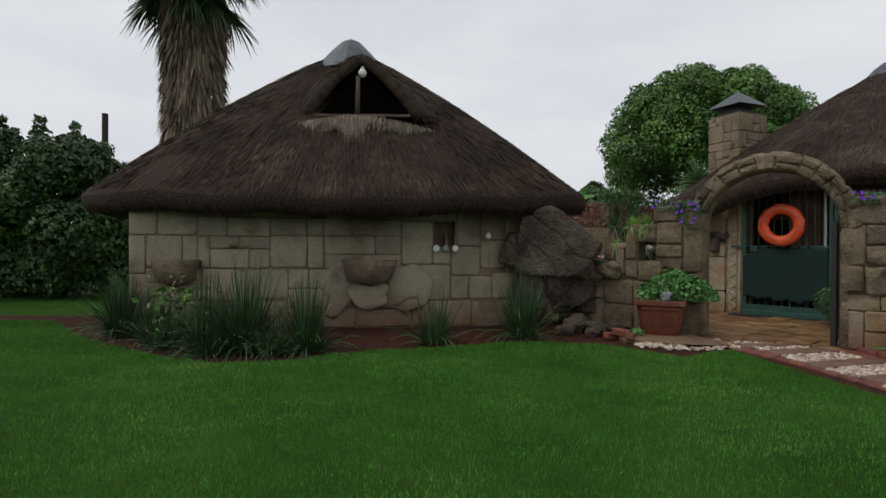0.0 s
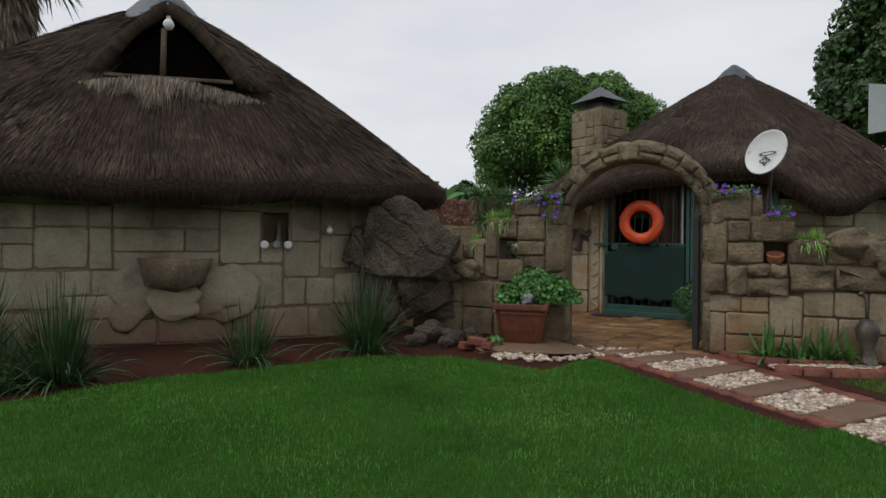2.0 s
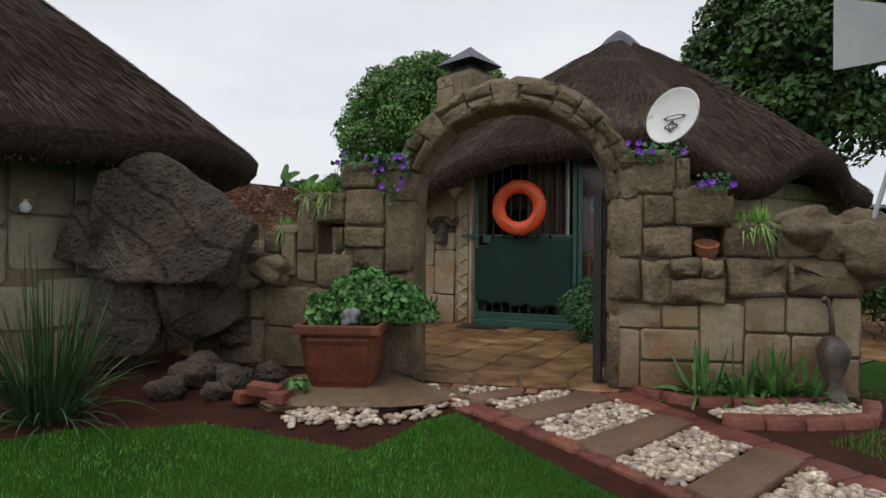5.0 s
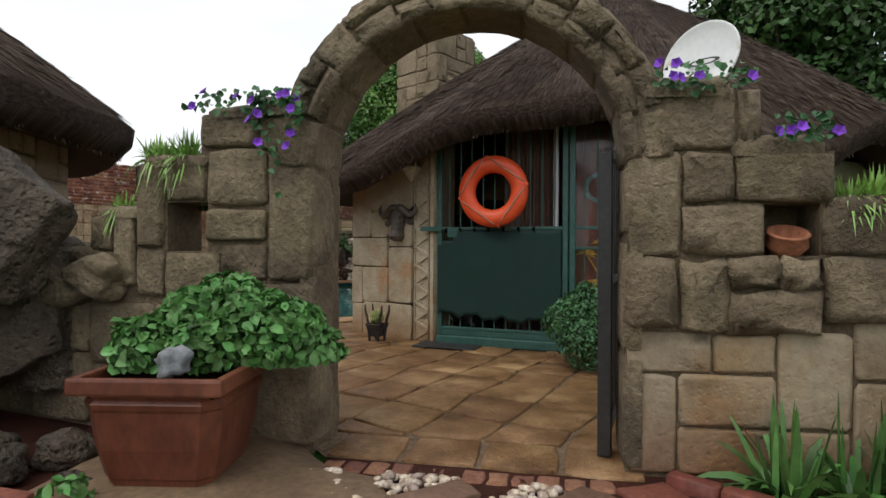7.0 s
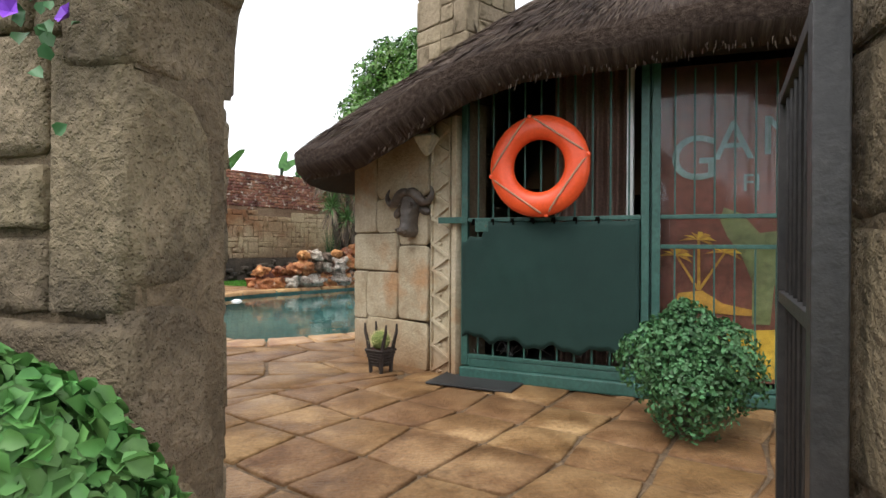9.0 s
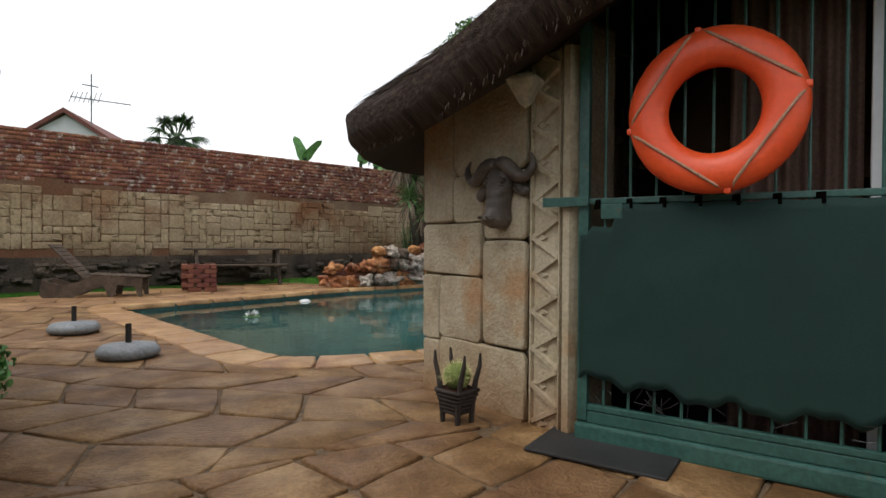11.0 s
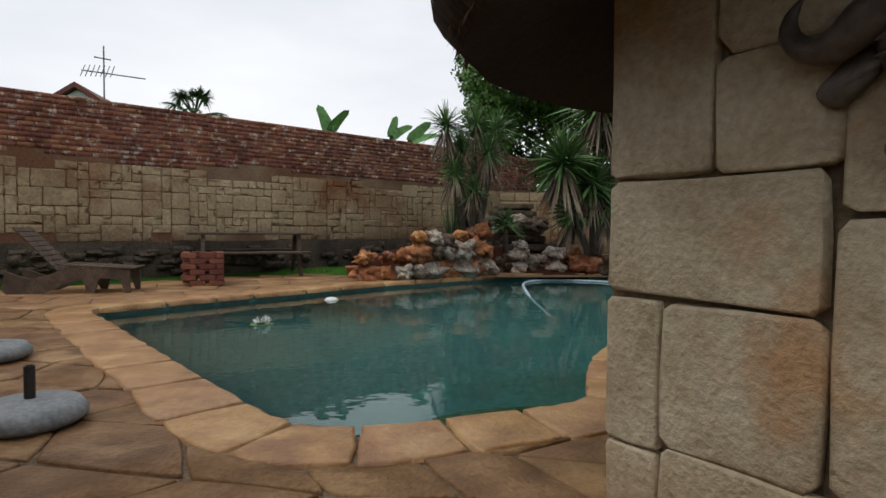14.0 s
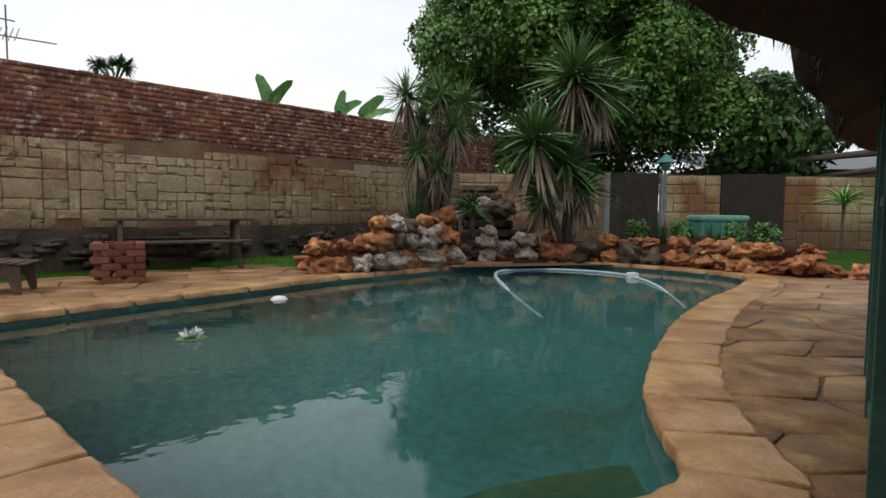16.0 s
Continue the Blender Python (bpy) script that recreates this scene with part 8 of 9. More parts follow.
# floats and hose on the water
t = thing("lily_float", "white artificial water lily floating on the pool", "pool float", at=(2.99, 15.37, WATER_Z))
rg = np.random.default_rng(5)
n = 26
az = rg.uniform(0, 2 * np.pi, n)
el = rg.uniform(0.2, 1.2, n)
d = np.stack([np.cos(az) * np.cos(el), np.sin(az) * np.cos(el), np.sin(el)], 1)
V, F = strips(rg, d * 0.01, d, np.full(n, 0.10), np.full(n, 0.05), np.zeros(n), 3)
part("petals", mesh_np("petals", V, F, M_WHITE), None, t)
bm = bmesh.new()
lathe(bm, [(0, 0.004), (0.12, 0.004), (0.11, 0.008), (0, 0.01)], 16)
part("pad", bm, M_BUSH, t)
t = thing("chlorine_float", "white round chlorine float on the pool water", "pool float", at=(3.67, 17.25, WATER_Z - 0.02))
bm = bmesh.new()
lathe(bm, [(0, -0.03), (0.08, -0.02), (0.10, 0.02), (0.07, 0.05), (0.03, 0.06), (0, 0.06)], 20)
part("float", bm, M_WHITE, t, smooth=True)
t = thing("pool_hose", "pale blue pool cleaner hose curving over the water", "hose", at=(6.4, 17.0, WATER_Z))
hp = smooth_loop([(-0.1, -1.1, -0.35), (0.12, 0.25, -0.03), (0.55, 1.9, 0.012), (1.0, 2.55, 0.014), (1.7, 2.6, 0.014), (2.4, 2.1, 0.014), (2.62, 1.3, 0.012), (2.2, 0.0, 0.0), (1.6, -1.2, -0.12)], False, 0.15)
bm = bmesh.new()
tube(bm, hp, 0.022, 8)
part("hose", bm, surf("hose_plastic", [(0.32, 0.42, 0.48), (0.42, 0.52, 0.58)], scale=5, fine=30, bump=0.1), t, smooth=True)
bm = bmesh.new()
box(bm, (2.62, 1.3, 0.03), (0.16, 0.12, 0.10), None, 0.02)
part("weight", bm, M_WHITE, t)

# ---- rock garden at the far end ----
RT = Track([(4.2, 19.0), (4.9, 18.98), (5.6, 19.32), (6.4, 19.85), (7.1, 20.2), (8.4, 20.35), (9.6, 19.85), (10.4, 18.7), (10.75, 17.7), (11.9, 16.7), (12.8, 15.9)])
rng = random.Random(44)
protos = {}
for kind_, mt in (("o", M_ROCK_OR), ("w", M_ROCK_WH), ("b", M_ROCK_BR)):
    protos[kind_] = []
    for v in range(4):
        bm = rocky(1.0, 200 + v * 5 + ord(kind_), (1, 0.85, 0.8), 0.42, 1.7, 3, 0.35)
        me = bpy.data.meshes.new("rock")
        bm.to_mesh(me)
        bm.free()
        me.polygons.foreach_set("use_smooth", np.ones(len(me.polygons), dtype=bool))
        me.materials.append(mt)
        protos[kind_].append(me)


def rock(x, y, z, r, kind_, flat_=1.0):
    ob = new("rock", rng.choice(protos[kind_]))
    ob.matrix_world = pose(x, y, z, rng.uniform(-15, 15), rng.uniform(-15, 15), rng.uniform(0, 360)) @ Matrix.Diagonal((r, r, r * flat_, 1))
    lab = {"o": "rough orange weathered rock in the pool's rock garden", "c": "blocky orange brown rock in the pool's rock border", "w": "pale pitted weathered rock in the pool's rock garden", "b": "dark brown layered rock in the pool's rock garden"}[kind_]
    return tagged(ob, lab, "rock", "rocks of the rock garden")


blocks_ = []
for v in range(5):
    bm = rocky(1.0, 260 + v, (1.2, 0.8, 0.72), 0.30, 1.8, 4, 0.42, 14)
    me = bpy.data.meshes.new("rock")
    bm.to_mesh(me)
    bm.free()
    me.polygons.foreach_set("use_smooth", np.ones(len(me.polygons), dtype=bool))
    me.materials.append(M_ROCK_OR)
    blocks_.append(me)
protos["c"] = blocks_


def pile(s, heights, kinds, back_=0.0):
    """Rocks stacked on one spot of the rock line: their heights and kinds from the ground up."""
    z = -0.06
    for h, kd in zip(heights, kinds):
        q = RT.at(s + rng.uniform(-0.04, 0.04), 0, -back_ - rng.uniform(0.0, 0.07))
        rock(q.x, q.y, z + h * 0.5, h * rng.uniform(0.64, 0.84), kd, rng.uniform(0.7, 0.95))
        z += h * 0.86


for s in (0.02, 0.36):
    pile(s, (0.34, 0.28), "oc")
pile(0.70, (0.36, 0.32), "wo")
pile(0.98, (0.40, 0.38, 0.22), "woc")
pile(1.30, (0.42, 0.34, 0.26), "wbw")
pile(1.60, (0.42, 0.30, 0.28), "owb")
pile(1.92, (0.40, 0.40, 0.24), "wwo")
pile(2.24, (0.42, 0.38, 0.30), "coc")
pile(2.50, (0.44, 0.40, 0.34), "woo")
for s in (2.85, 3.2):
    pile(s, (0.22, 0.2), "bb", 0.25)
pile(3.45, (0.34, 0.28, 0.2), "www")
for s in (3.75, 4.0):
    pile(s, (0.26, 0.22), "bw", 0.1)
pile(4.25, (0.36, 0.30, 0.18), "wwb")
s = 4.58
while s < 9.3:
    a = rng.uniform(0.26, 0.42)
    pile(s, (a, 0.62 - a) if rng.random() < 0.75 else (0.5,), rng.choice("cccb") + rng.choice("ccco"))
    if rng.random() < 0.6:
        pile(s + 0.19, (rng.uniform(0.2, 0.34), rng.uniform(0.16, 0.3)), rng.choice("cob") + "c", 0.14)
    s += rng.uniform(0.30, 0.46)
while s < RT.s[-1]:
    pile(s, (0.28,), "c")
    s += 0.34
for k in range(16):
    f = rng.random()
    q = RT.at(3.0 + 2.4 * f, 0, -0.6 - 0.9 * rng.random())
    rock(q.x, q.y, 0.75 + 0.4 * rng.random(), rng.uniform(0.2, 0.3), rng.choice("wbw"), 0.6)
bm = rocky(1.0, 300, (1, 1, 1), 0.1, 1, 4)
bmesh.ops.scale(bm, vec=(3.4, 1.5, 0.62), verts=bm.verts[:])
ob = structure("planting_mound", bm, M_SOIL, True)
ob.matrix_world = pose(7.6, 21.6, 0.0, 0, 0, -4)
bm = rocky(1.0, 301, (1, 1, 1), 0.1, 1, 4)
bmesh.ops.scale(bm, vec=(1.9, 0.9, 0.5), verts=bm.verts[:])
ob = structure("planting_mound", bm, M_SOIL, True)
ob.matrix_world = pose(11.2, 19.4, 0.0, 0, 0, -52)
cas = thing("rock_steps", "brown layered stone steps rising behind the pool", "steps", at=(7.9, 21.0, 0))
for k in range(8):
    bm = bmesh.new()
    box(bm, (0, 0, 0), (1.1 - 0.05 * k, 0.5, 0.13), None, 0.03)
    for v in bm.verts:
        v.co += Vector((noise.noise(v.co * 3 + Vector((k, 0, 0))), noise.noise(v.co * 3 + Vector((0, k, 0))), 0)) * 0.06
    ob = part("step", bm, M_ROCK_BR, cas)
    ob.matrix_local = pose(-0.25 + 0.03 * k, -0.35 + k * 0.24, 0.12 + k * 0.185)
    # risers nearly black: the shade beneath each step is in their colour
    bm = bmesh.new()
    box(bm, (0, 0, 0), (1.05 - 0.05 * k, 0.42, 0.1), None, 0.02)
    ob = part("riser", bm, M_SHADE_DARK, cas)
    ob.matrix_local = pose(-0.25 + 0.03 * k, -0.28 + k * 0.24, 0.02 + k * 0.185)


def yucca(label, at, stems, mat, seed, blade, nb, dry, name="yucca"):
    rg = np.random.default_rng(seed)
    t = thing(name, label, "plant", at=at)
    for k, (dx, dy, h, rad) in enumerate(stems):
        bm = bmesh.new()
        tube(bm, [(dx * 0.2, dy * 0.2, 0), (dx * 0.6, dy * 0.6, h * 0.5), (dx, dy, h)], [0.07, 0.055, 0.05], 8)
        part("stem", bm, M_BARK, t, smooth=True)
        n = nb
        az = rg.uniform(0, 2 * np.pi, n)
        el = rg.uniform(-0.5, 1.45, n)
        d = np.stack([np.cos(az) * np.cos(el), np.sin(az) * np.cos(el), np.sin(el)], 1)
        root = np.stack([np.full(n, dx), np.full(n, dy), h - 0.1 + 0.2 * rg.random(n)], 1)
        ln = rad * rg.uniform(0.75, 1.1, n)
        V, F = strips(rg, root, d, ln, np.full(n, blade), ln * 0.22, 4)
        part("rosette", mesh_np("rosette", V, F, mat), None, t)
        m = dry
        if m:
            az = rg.uniform(0, 2 * np.pi, m)
            d = np.stack([np.cos(az) * 0.45, np.sin(az) * 0.45, np.full(m, -0.9)], 1)
            root = np.stack([dx + np.cos(az) * 0.08, dy + np.sin(az) * 0.08, h - rg.uniform(0.0, 0.25, m)], 1)
            V, F = strips(rg, root, d, rad * rg.uniform(0.7, 1.15, m), np.full(m, blade), np.full(m, 0.05), 3)
            part("dry_leaves", mesh_np("dry_leaves", V, F, M_DRY), None, t, "hanging dry brown leaves")
    return t


M_YUC = surf("yucca_leaf", [(0.04, 0.095, 0.03), (0.085, 0.17, 0.05), (0.14, 0.24, 0.08)], scale=1.5, fine=8, bump=0, island=0.4, rough=0.45, spec=0.4)
yucca("tall clump of spiky green yuccas behind the rocks", (6.25, 20.0, 0.4), [(-0.5, 0.0, 2.4, 0.6), (-0.2, 0.2, 2.0, 0.6), (0.1, 0.1, 2.45, 0.6), (0.3, -0.1, 1.9, 0.58), (0.5, 0.1, 2.35, 0.58), (-0.35, -0.1, 1.5, 0.45), (0.0, -0.15, 1.2, 0.42)], M_YUC, 71, 0.024, 170, 50)
yucca("short spiky green yucca growing beside the steps", (7.05, 20.35, 0.4), [(0.0, 0.0, 0.6, 0.5)], M_YUC, 72, 0.026, 120, 0)
yucca("big yucca with broad green leaves and dry skirts", (8.75, 20.0, 0.4), [(0.1, 0.0, 2.95, 1.1), (0.6, 0.1, 2.7, 0.9), (-0.7, -0.1, 1.75, 0.95), (0.0, 0.1, 1.35, 0.85), (0.35, 0.1, 0.95, 0.65), (-0.35, 0.2, 0.8, 0.6)], M_YUC, 73, 0.055, 260, 70)
tussock("reed_clump", "thin stemmed grassy reed growing among the rocks", (5.9, 19.95, 0.4), 130, 1.3, 0.012, M_REED, 180, 0.22, droop=0.2)
rng = random.Random(50)
for k in range(7):
    f = k / 6
    q = RT.at(6.1 + 2.4 * f, 0, -0.6)
    if k % 2:
        tussock("border_plant", "green grassy plant behind the rock border", (q.x, q.y, 0.35), 90, 0.5, 0.02, M_REED, 190 + k, 0.5, "plants of the rock border")
    else:
        bush("border_shrub", "small leafy green shrub behind the rock border", (q.x, q.y, 0.35), [(0, 0, 0.15, 0.22), (0.12, 0.1, 0.28, 0.16), (-0.1, 0, 0.3, 0.14)], 420, 0.04, M_BUSH, 195 + k)
bn = thing("green_bin", "green plastic storage box with a domed lid", "storage box", at=(12.35, 20.3, 0), turn=-16)
bm = bmesh.new()
box(bm, (0, 0, 0.38), (0.95, 0.6, 0.76), None, 0.03)
part("body", bm, M_TEALTRIM, bn)
bm = bmesh.new()
box(bm, (0, 0, 0.82), (1.02, 0.66, 0.12), None, 0.05)
part("lid", bm, surf("pale_green_lid", [(0.10, 0.28, 0.20), (0.15, 0.35, 0.27)], scale=4, fine=30, bump=0.1), bn, "pale green lid")
lp = thing("garden_lantern", "green lantern on a thin grey post", "garden lamp", at=(10.68, 19.79, 0))
bm = bmesh.new()
tube(bm, [(0, 0, 0), (0, 0, 1.75)], 0.022, 8)
part("post", bm, M_GREY, lp)
bm = bmesh.new()
lathe(bm, [(0.06, 1.72), (0.10, 1.80), (0.10, 1.86), (0.19, 1.86), (0.07, 1.97), (0.02, 2.02), (0, 2.02)], 12)
part("lantern_head", bm, M_TEALTRIM, lp)
t = thing("small_palm", "thin young green palm standing at the back fence", "plant", at=(15.2, 19.9, 0))
bm = bmesh.new()
tube(bm, [(0, 0, 0), (0.03, 0, 1.2)], 0.035, 6)
part("stem", bm, M_BARK, t)
rg = np.random.default_rng(88)
n = 120
az, el = rg.uniform(0, 2 * np.pi, n), rg.uniform(0.3, 1.3, n)
d = np.stack([np.cos(az) * np.cos(el), np.sin(az) * np.cos(el), np.sin(el)], 1)
V, F = strips(rg, np.tile([0.03, 0, 1.15], (n, 1)), d, rg.uniform(0.5, 0.9, n), np.full(n, 0.03), np.full(n, 0.35), 4)
part("fronds", mesh_np("fronds", V, F, M_LIME), None, t)
# green frame of the side veranda
vp = thing("veranda_frame", "green steel veranda frame on the hall's pool side", "frame", at=(6.0, 12.12, 0), turn=38)
for x in (1.3, 0.45, -0.5):
    bm = bmesh.new()
    box(bm, (x, 0.06, 1.0), (0.06, 0.06, 2.0), None, 0.005)
    part("post", bm, M_GREENSTEEL, vp)
for z in (0.06, 1.0, 1.9):
    bm = bmesh.new()
    box(bm, (0.4, 0.06, z), (1.8, 0.04, 0.04), None, 0.004)
    part("rail", bm, M_GREENSTEEL, vp)

# ---- trees and the distance ----
rng2 = np.random.default_rng(4)
bl = lumps(rng2, (12.2, 26.6, 5.3), (4.15, 3.3, 3.5), 150, 0.85) + lumps(rng2, (15.0, 25.2, 4.2), (2.8, 1.6, 1.9), 26, 1.1) + lumps(rng2, (12.5, 27.5, 2.2), (4.5, 1.0, 1.4), 20, 1.0, True)
tree("broadleaf_tree", "dense rounded green tree rising behind the walls", (12.6, 26.4), 8.5, bl, 190000, 0.092, M_LEAF, 0.4, 3)
bl = lumps(rng2, (21.6, 16.5, 6.8), (3.6, 3.4, 4.4), 90, 1.0)
bl += lumps(rng2, (17.5, 24.0, 2.6), (1.5, 1.0, 1.6), 10, 0.9, True)
tree("dark_tree", "tall dark green tree beyond the thatched hall", (20.5, 16.6), 9.0, bl, 70000, 0.15, M_LEAF_D, 0.4, 5)
bl = lumps(rng2, (-9.6, 12.6, 1.75), (2.6, 1.4, 1.6), 60, 0.6, True)
bl += [(-9.6 + 0.45 * k - 2.2, 12.3 + 0.25 * math.sin(k * 2.1), 0.55 + 0.35 * (k % 2), 0.6) for k in range(11)]
for k in range(34):
    hx, hz = -11.6 + 0.125 * k, 2.5 + 0.5 * math.sin(k * 1.9) + 0.35 * math.sin(k * 0.55)
    bl += [(hx, 12.5 + 0.4 * math.sin(k * 3.3), hz + 0.26 * q, 0.26 - 0.07 * q) for q in range(3)]
tree("conifer_hedge", "dark green bushy hedge tree beside the lawn", (-9.4, 13.0), 3.2, bl, 90000, 0.075, M_LEAF_D, 0.18, 6, "hedge")
bl = lumps(rng2, (9.5, 41, 3.4), (3.0, 2.0, 1.2), 12, 1.0)
tree("distant_tree", "dark green tree far beyond the boundary wall", (9.5, 41), 4, bl, 9000, 0.2, M_LEAF_D, 0.3, 7)
bl = lumps(rng2, (-7.0, 21.5, 5.0), (1.6, 1.2, 1.0), 10, 0.7)
tree("distant_tree", "green tree standing behind the thatched hut", (-7.0, 21.5), 5, bl, 9000, 0.12, M_LEAF_D, 0.25, 8)
bl = lumps(rng2, (-12.5, 33.0, 4.6), (2.2, 2.0, 1.6), 12, 1.1)
tree("distant_tree", "green feathery tree beyond the boundary wall", (-12.5, 33.0), 5, bl, 12000, 0.2, M_LEAF, 0.25, 9)
bl = lumps(rng2, (-16.0, 16.0, 2.2), (3.0, 2.0, 1.8), 16, 1.1)
tree("far_hedge", "dark hedge trees at the edge of the garden", (-16, 16), 3.5, bl, 16000, 0.14, M_LEAF_D, 0.25, 10, "hedge")
bl = [(9.2, 6.9, 0.5, 0.5), (9.8, 6.4, 0.45, 0.5), (8.7, 7.0, 0.6, 0.4), (10.4, 6.3, 0.6, 0.6)]
tree("low_shrubs", "dark low shrubs beside the thatched hall", (9.4, 6.8), 1.0, bl, 6000, 0.05, M_LEAF_D, 0.05, 11, "shrub")


def fan_palm(name, label, at, h, trunk_r, crown_r, seed, nf, skirt):
    rg = np.random.default_rng(seed)
    t = thing(name, label, "palm tree", at=at)
    bm = bmesh.new()
    tube(bm, [(0, 0, -0.1), (0.1, 0, h * 0.5), (0, 0, h)], [trunk_r * 0.5, trunk_r * 0.42, trunk_r * 0.4], 12)
    part("trunk", bm, M_BARK, t, smooth=True)
    if skirt:
        n = 7000
        az = rg.uniform(0, 2 * np.pi, n)
        zz = h * (0.30 + 0.70 * rg.random(n))
        prof = trunk_r * (0.75 + 0.35 * (zz / h - 0.3))
        root = np.stack([np.cos(az) * prof * 0.75, np.sin(az) * prof * 0.75, zz], 1)
        d = np.stack([np.cos(az) * 0.28, np.sin(az) * 0.28, np.full(n, -0.95)], 1) + rg.normal(0, 0.1, (n, 3))
        V, F = strips(rg, root, d, rg.uniform(0.4, 1.0, n), rg.uniform(0.04, 0.11, n), np.zeros(n), 3)
        tagged(part("dead_fronds", mesh_np("dead_fronds", V, F, M_DRY), None, t, "thick skirt of dead brown fronds"), kind="stuff")
    for k in range(nf):
        az, el = rg.uniform(0, 2 * np.pi), rg.uniform(-0.75, 1.2)
        d = Vector((math.cos(az) * math.cos(el), math.sin(az) * math.cos(el), math.sin(el)))
        st = crown_r * 0.55
        tip = Vector((0, 0, h)) + d * st
        n = 34
        side_ = d.cross(Vector((0, 0, 1))).normalized()
        upv = side_.cross(d)
        an = np.linspace(-1.9, 1.9, n)
        dd = np.array([tuple((d * math.cos(q) + side_ * math.sin(q) + upv * 0.1).normalized()) for q in an])
        V, F = strips(rg, np.tile(tuple(tip), (n, 1)), dd, crown_r * 0.5 * (1 - 0.15 * np.abs(an)), np.full(n, 0.07 * crown_r / 2), np.full(n, 0.22 * crown_r) * rg.uniform(0.6, 1.6, n), 4)
        fr = part("frond", mesh_np("frond", V, F, M_LEAF_D if k % 3 else M_REED), None, t)
        bm = bmesh.new()
        tube(bm, [(0, 0, h - 0.1), tuple(tip)], 0.02 * crown_r, 5)
        part("stalk", bm, M_REED, fr)
    return t


fan_palm("fan_palm", "tall fan palm with a thick skirt of dead fronds", (-8.85, 20.3, 0), 10.4, 1.3, 2.7, 91, 46, True)
fan_palm("small_fan_palm", "small fan palm showing over the boundary wall", (-2.4, 36.0, 0), 5.7, 0.4, 1.5, 92, 30, False)
t = thing("banana_plant", "banana plant with broad leaves over the wall", "plant", at=(5.46, 28.16, 0))
rg = np.random.default_rng(93)
for k, (dx, dy, z, ax, tz) in enumerate([(-1.92, -3.78, 3.70, 0.5, 0.8), (-1.92, -3.78, 3.70, -0.3, 0.9), (0.0, 0.0, 4.20, 0.15, 0.8), (0.0, 0.0, 4.20, 0.7, 0.6), (0.13, -3.91, 3.50, 0.6, 0.8), (0.13, -3.91, 3.50, 0.8, 0.4)]):
    d = np.array([[ax, 0.1, tz]])
    d = d / np.linalg.norm(d)
    V, F = strips(rg, np.array([[dx, dy, z - 0.4]]), d, np.array([0.95]), np.array([0.36]), np.array([0.2]), 6, up=np.array([0.1, 1.0, 0.0]))
    part("leaf", mesh_np("leaf", V, F, M_BUSH), None, t)
    bm = bmesh.new()
    tube(bm, [(dx * 0.5, dy, 0), (dx, dy, z - 0.35)], [0.1, 0.06], 8)
    part("stem", bm, M_REED, t)
pole = thing("wooden_pole", "dark wooden pole standing above the hedge", "pole", at=(-8.0, 13.6, 0))
bm = bmesh.new()
tube(bm, [(0, 0, 0), (0, 0, 4.2)], [0.08, 0.07], 10)
part("pole", bm, M_DARKWOOD, pole)
nb = thing("neighbour_house", "white walled house with a red tiled roof", "house", at=(-7.4, 37.0, 0))
bm = bmesh.new()
vs = []
for y in (0, 8):
    vs.append([bm.verts.new((x, y, z)) for x, z in ((-1.6, 0), (1.6, 0), (1.6, 5.7), (0, 6.7), (-1.6, 5.7))])
bm.faces.new(vs[0])
bm.faces.new(vs[1][::-1])
for k in range(5):
    bm.faces.new((vs[0][k], vs[0][(k + 1) % 5], vs[1][(k + 1) % 5], vs[1][k]))
part("wall", bm, M_WHITE, nb)
bm = bmesh.new()
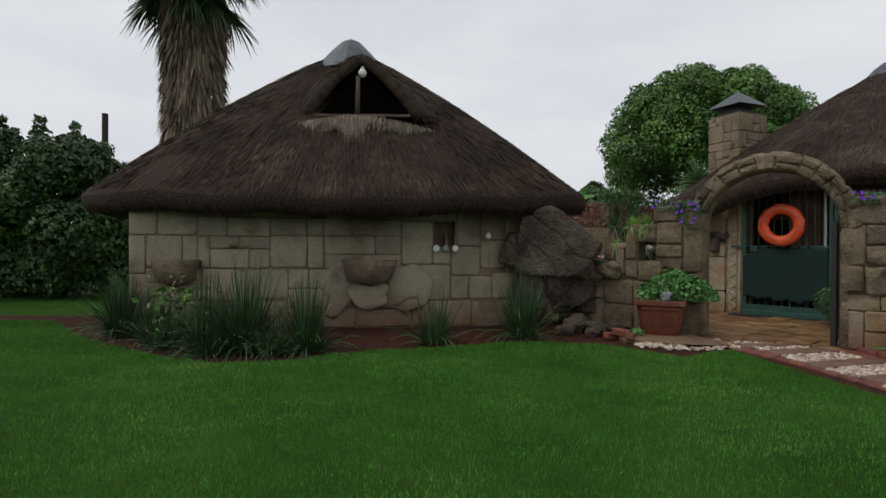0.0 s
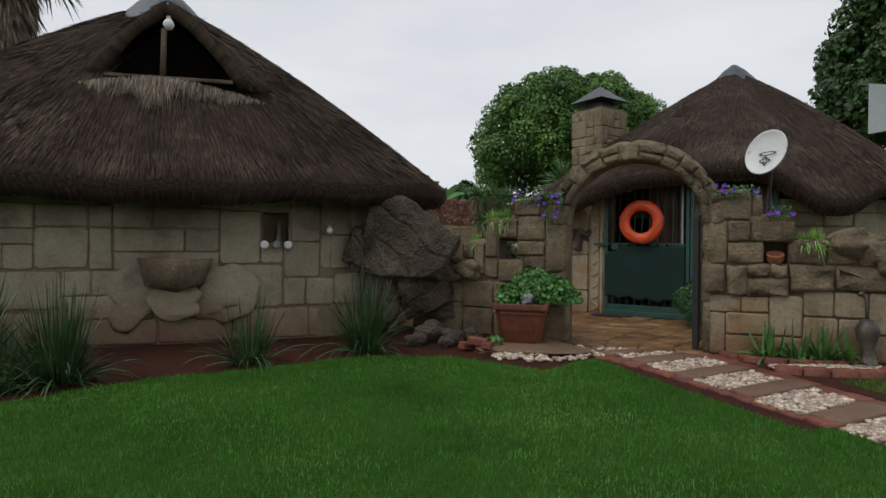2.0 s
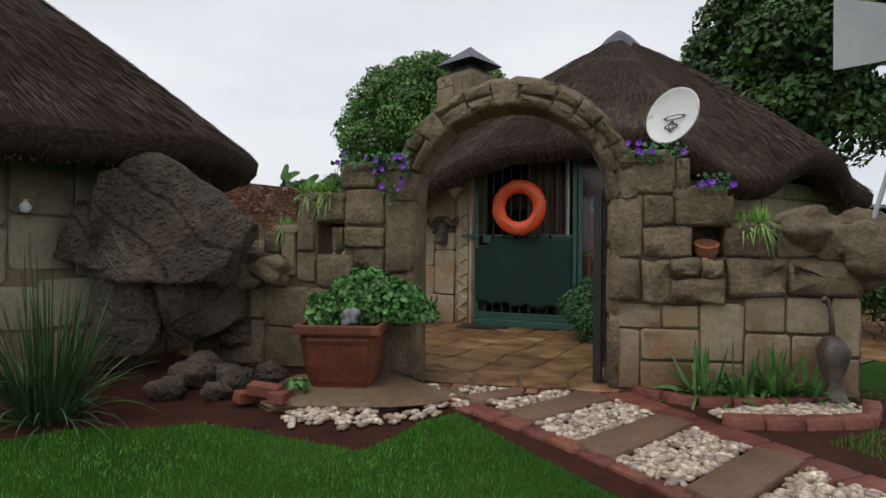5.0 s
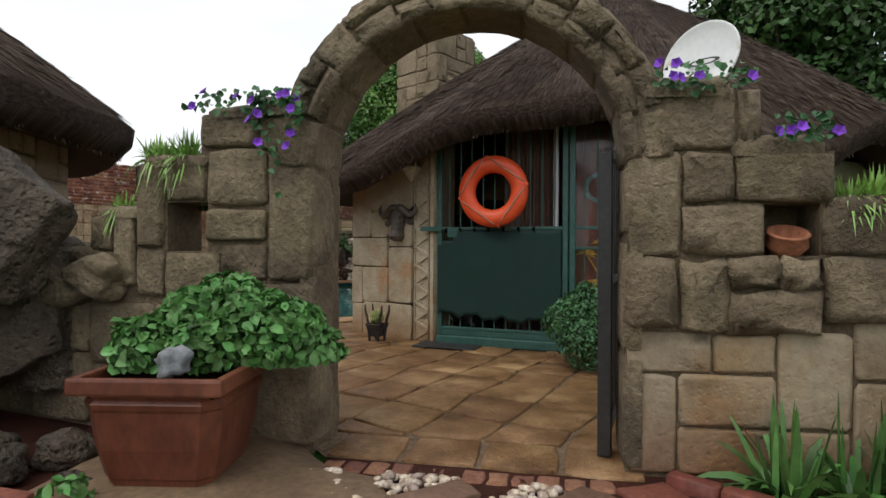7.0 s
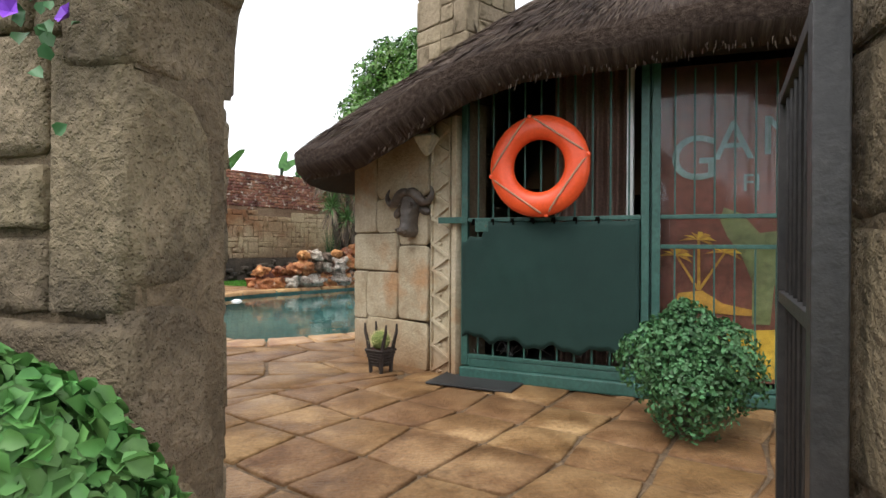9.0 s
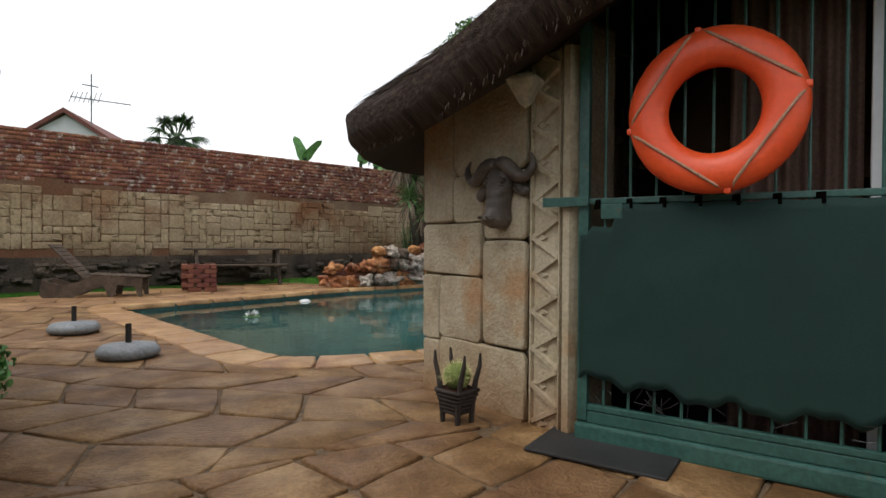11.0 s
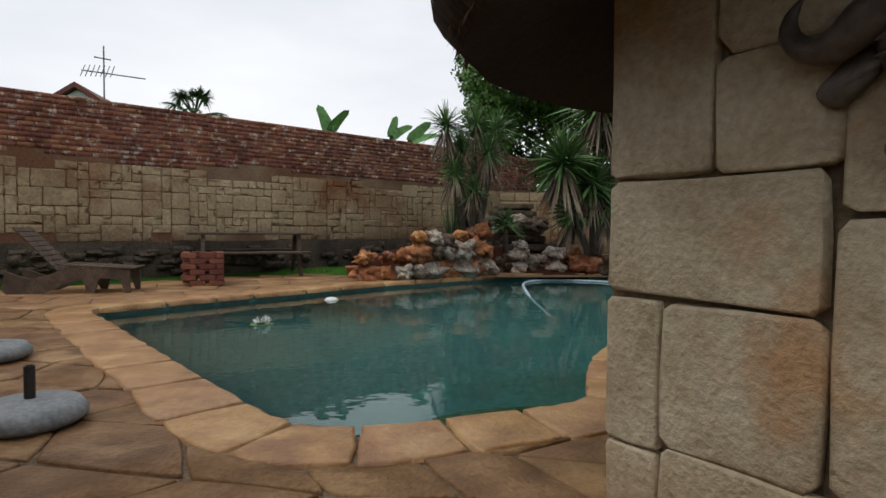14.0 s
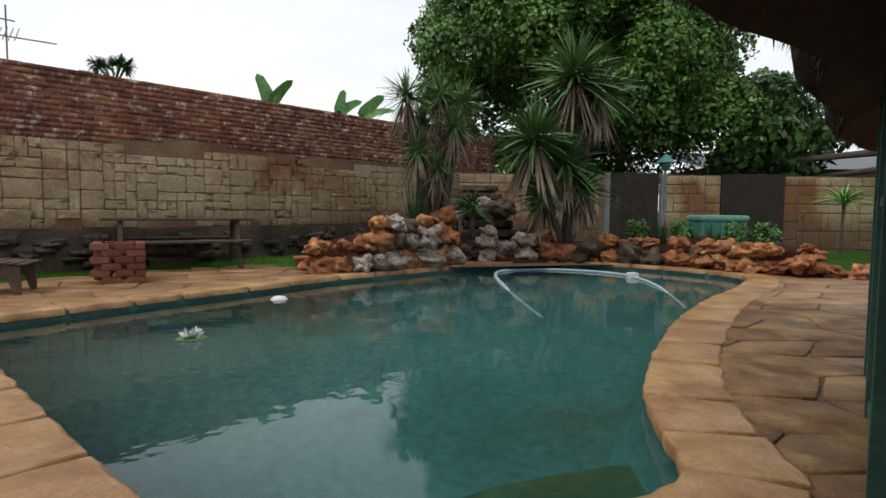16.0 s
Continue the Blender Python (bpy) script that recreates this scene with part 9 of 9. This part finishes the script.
for s in (-1, 1):
    q = [(0, -0.3, 6.98), (s * 2.0, -0.3, 5.62), (s * 2.0, 8.3, 5.62), (0, 8.3, 6.98)]
    lo = [(p[0], p[1], p[2] - 0.22) for p in q]
    v = [bm.verts.new(p) for p in q + lo]
    for f in ((0, 1, 2, 3), (7, 6, 5, 4), (0, 4, 5, 1), (1, 5, 6, 2), (2, 6, 7, 3), (3, 7, 4, 0)):
        bm.faces.new([v[i] for i in f])
part("roof", bm, M_ROOFTILE, nb)
an = thing("tv_antenna", "thin metal television antenna on a mast", "antenna", at=(-6.4, 37.2, 0))
bm = bmesh.new()
tube(bm, [(0, 0, 0), (0, 0, 8.7)], 0.035, 6)
part("mast", bm, M_GREY, an)
for p, q, r in [((-0.9, 0, 7.6), (1.7, 0, 7.35), 0.03), ((-0.4, 0, 8.2), (0.3, 0, 8.1), 0.03)] + [((-0.85 + 0.2 * k, -0.25, 7.3), (-0.85 + 0.2 * k, 0.25, 7.9), 0.02) for k in range(7)]:
    bm = bmesh.new()
    tube(bm, [p, q], r, 5)
    part("antenna_arm", bm, M_GREY, an)
hs = thing("far_shed", "low building with a pale metal roof past the fence", "building", at=(22, 27, 0), turn=-16)
bm = bmesh.new()
box(bm, (0, 0, 1.2), (9, 4, 2.4), None, 0.05)
part("wall", bm, M_HJOINT, hs)
bm = bmesh.new()
v = [bm.verts.new(p) for p in ((-4.8, -2.4, 2.35), (4.8, -2.4, 2.35), (4.8, 2.4, 3.3), (-4.8, 2.4, 3.3))]
bm.faces.new(v)
part("roof", bm, M_ZINC, hs)
rs = thing("red_shed", "small red painted shed beside the garden", "shed", at=(17.5, 11.2, 0), turn=-30)
bm = bmesh.new()
box(bm, (0, 0, 0.9), (4.0, 3.0, 1.8), None, 0.03)
part("wall", bm, surf("red_paint", [(0.11, 0.02, 0.018), (0.16, 0.03, 0.025)], scale=3, fine=30, bump=0.2), rs)
bm = bmesh.new()
box(bm, (0, 0, 1.88), (4.4, 3.4, 0.08), pose(0, 0, 0, 0, 2, 0), 0.01)
part("roof", bm, M_GREY, rs)

# ---- stones and bricks last ----
make_late()
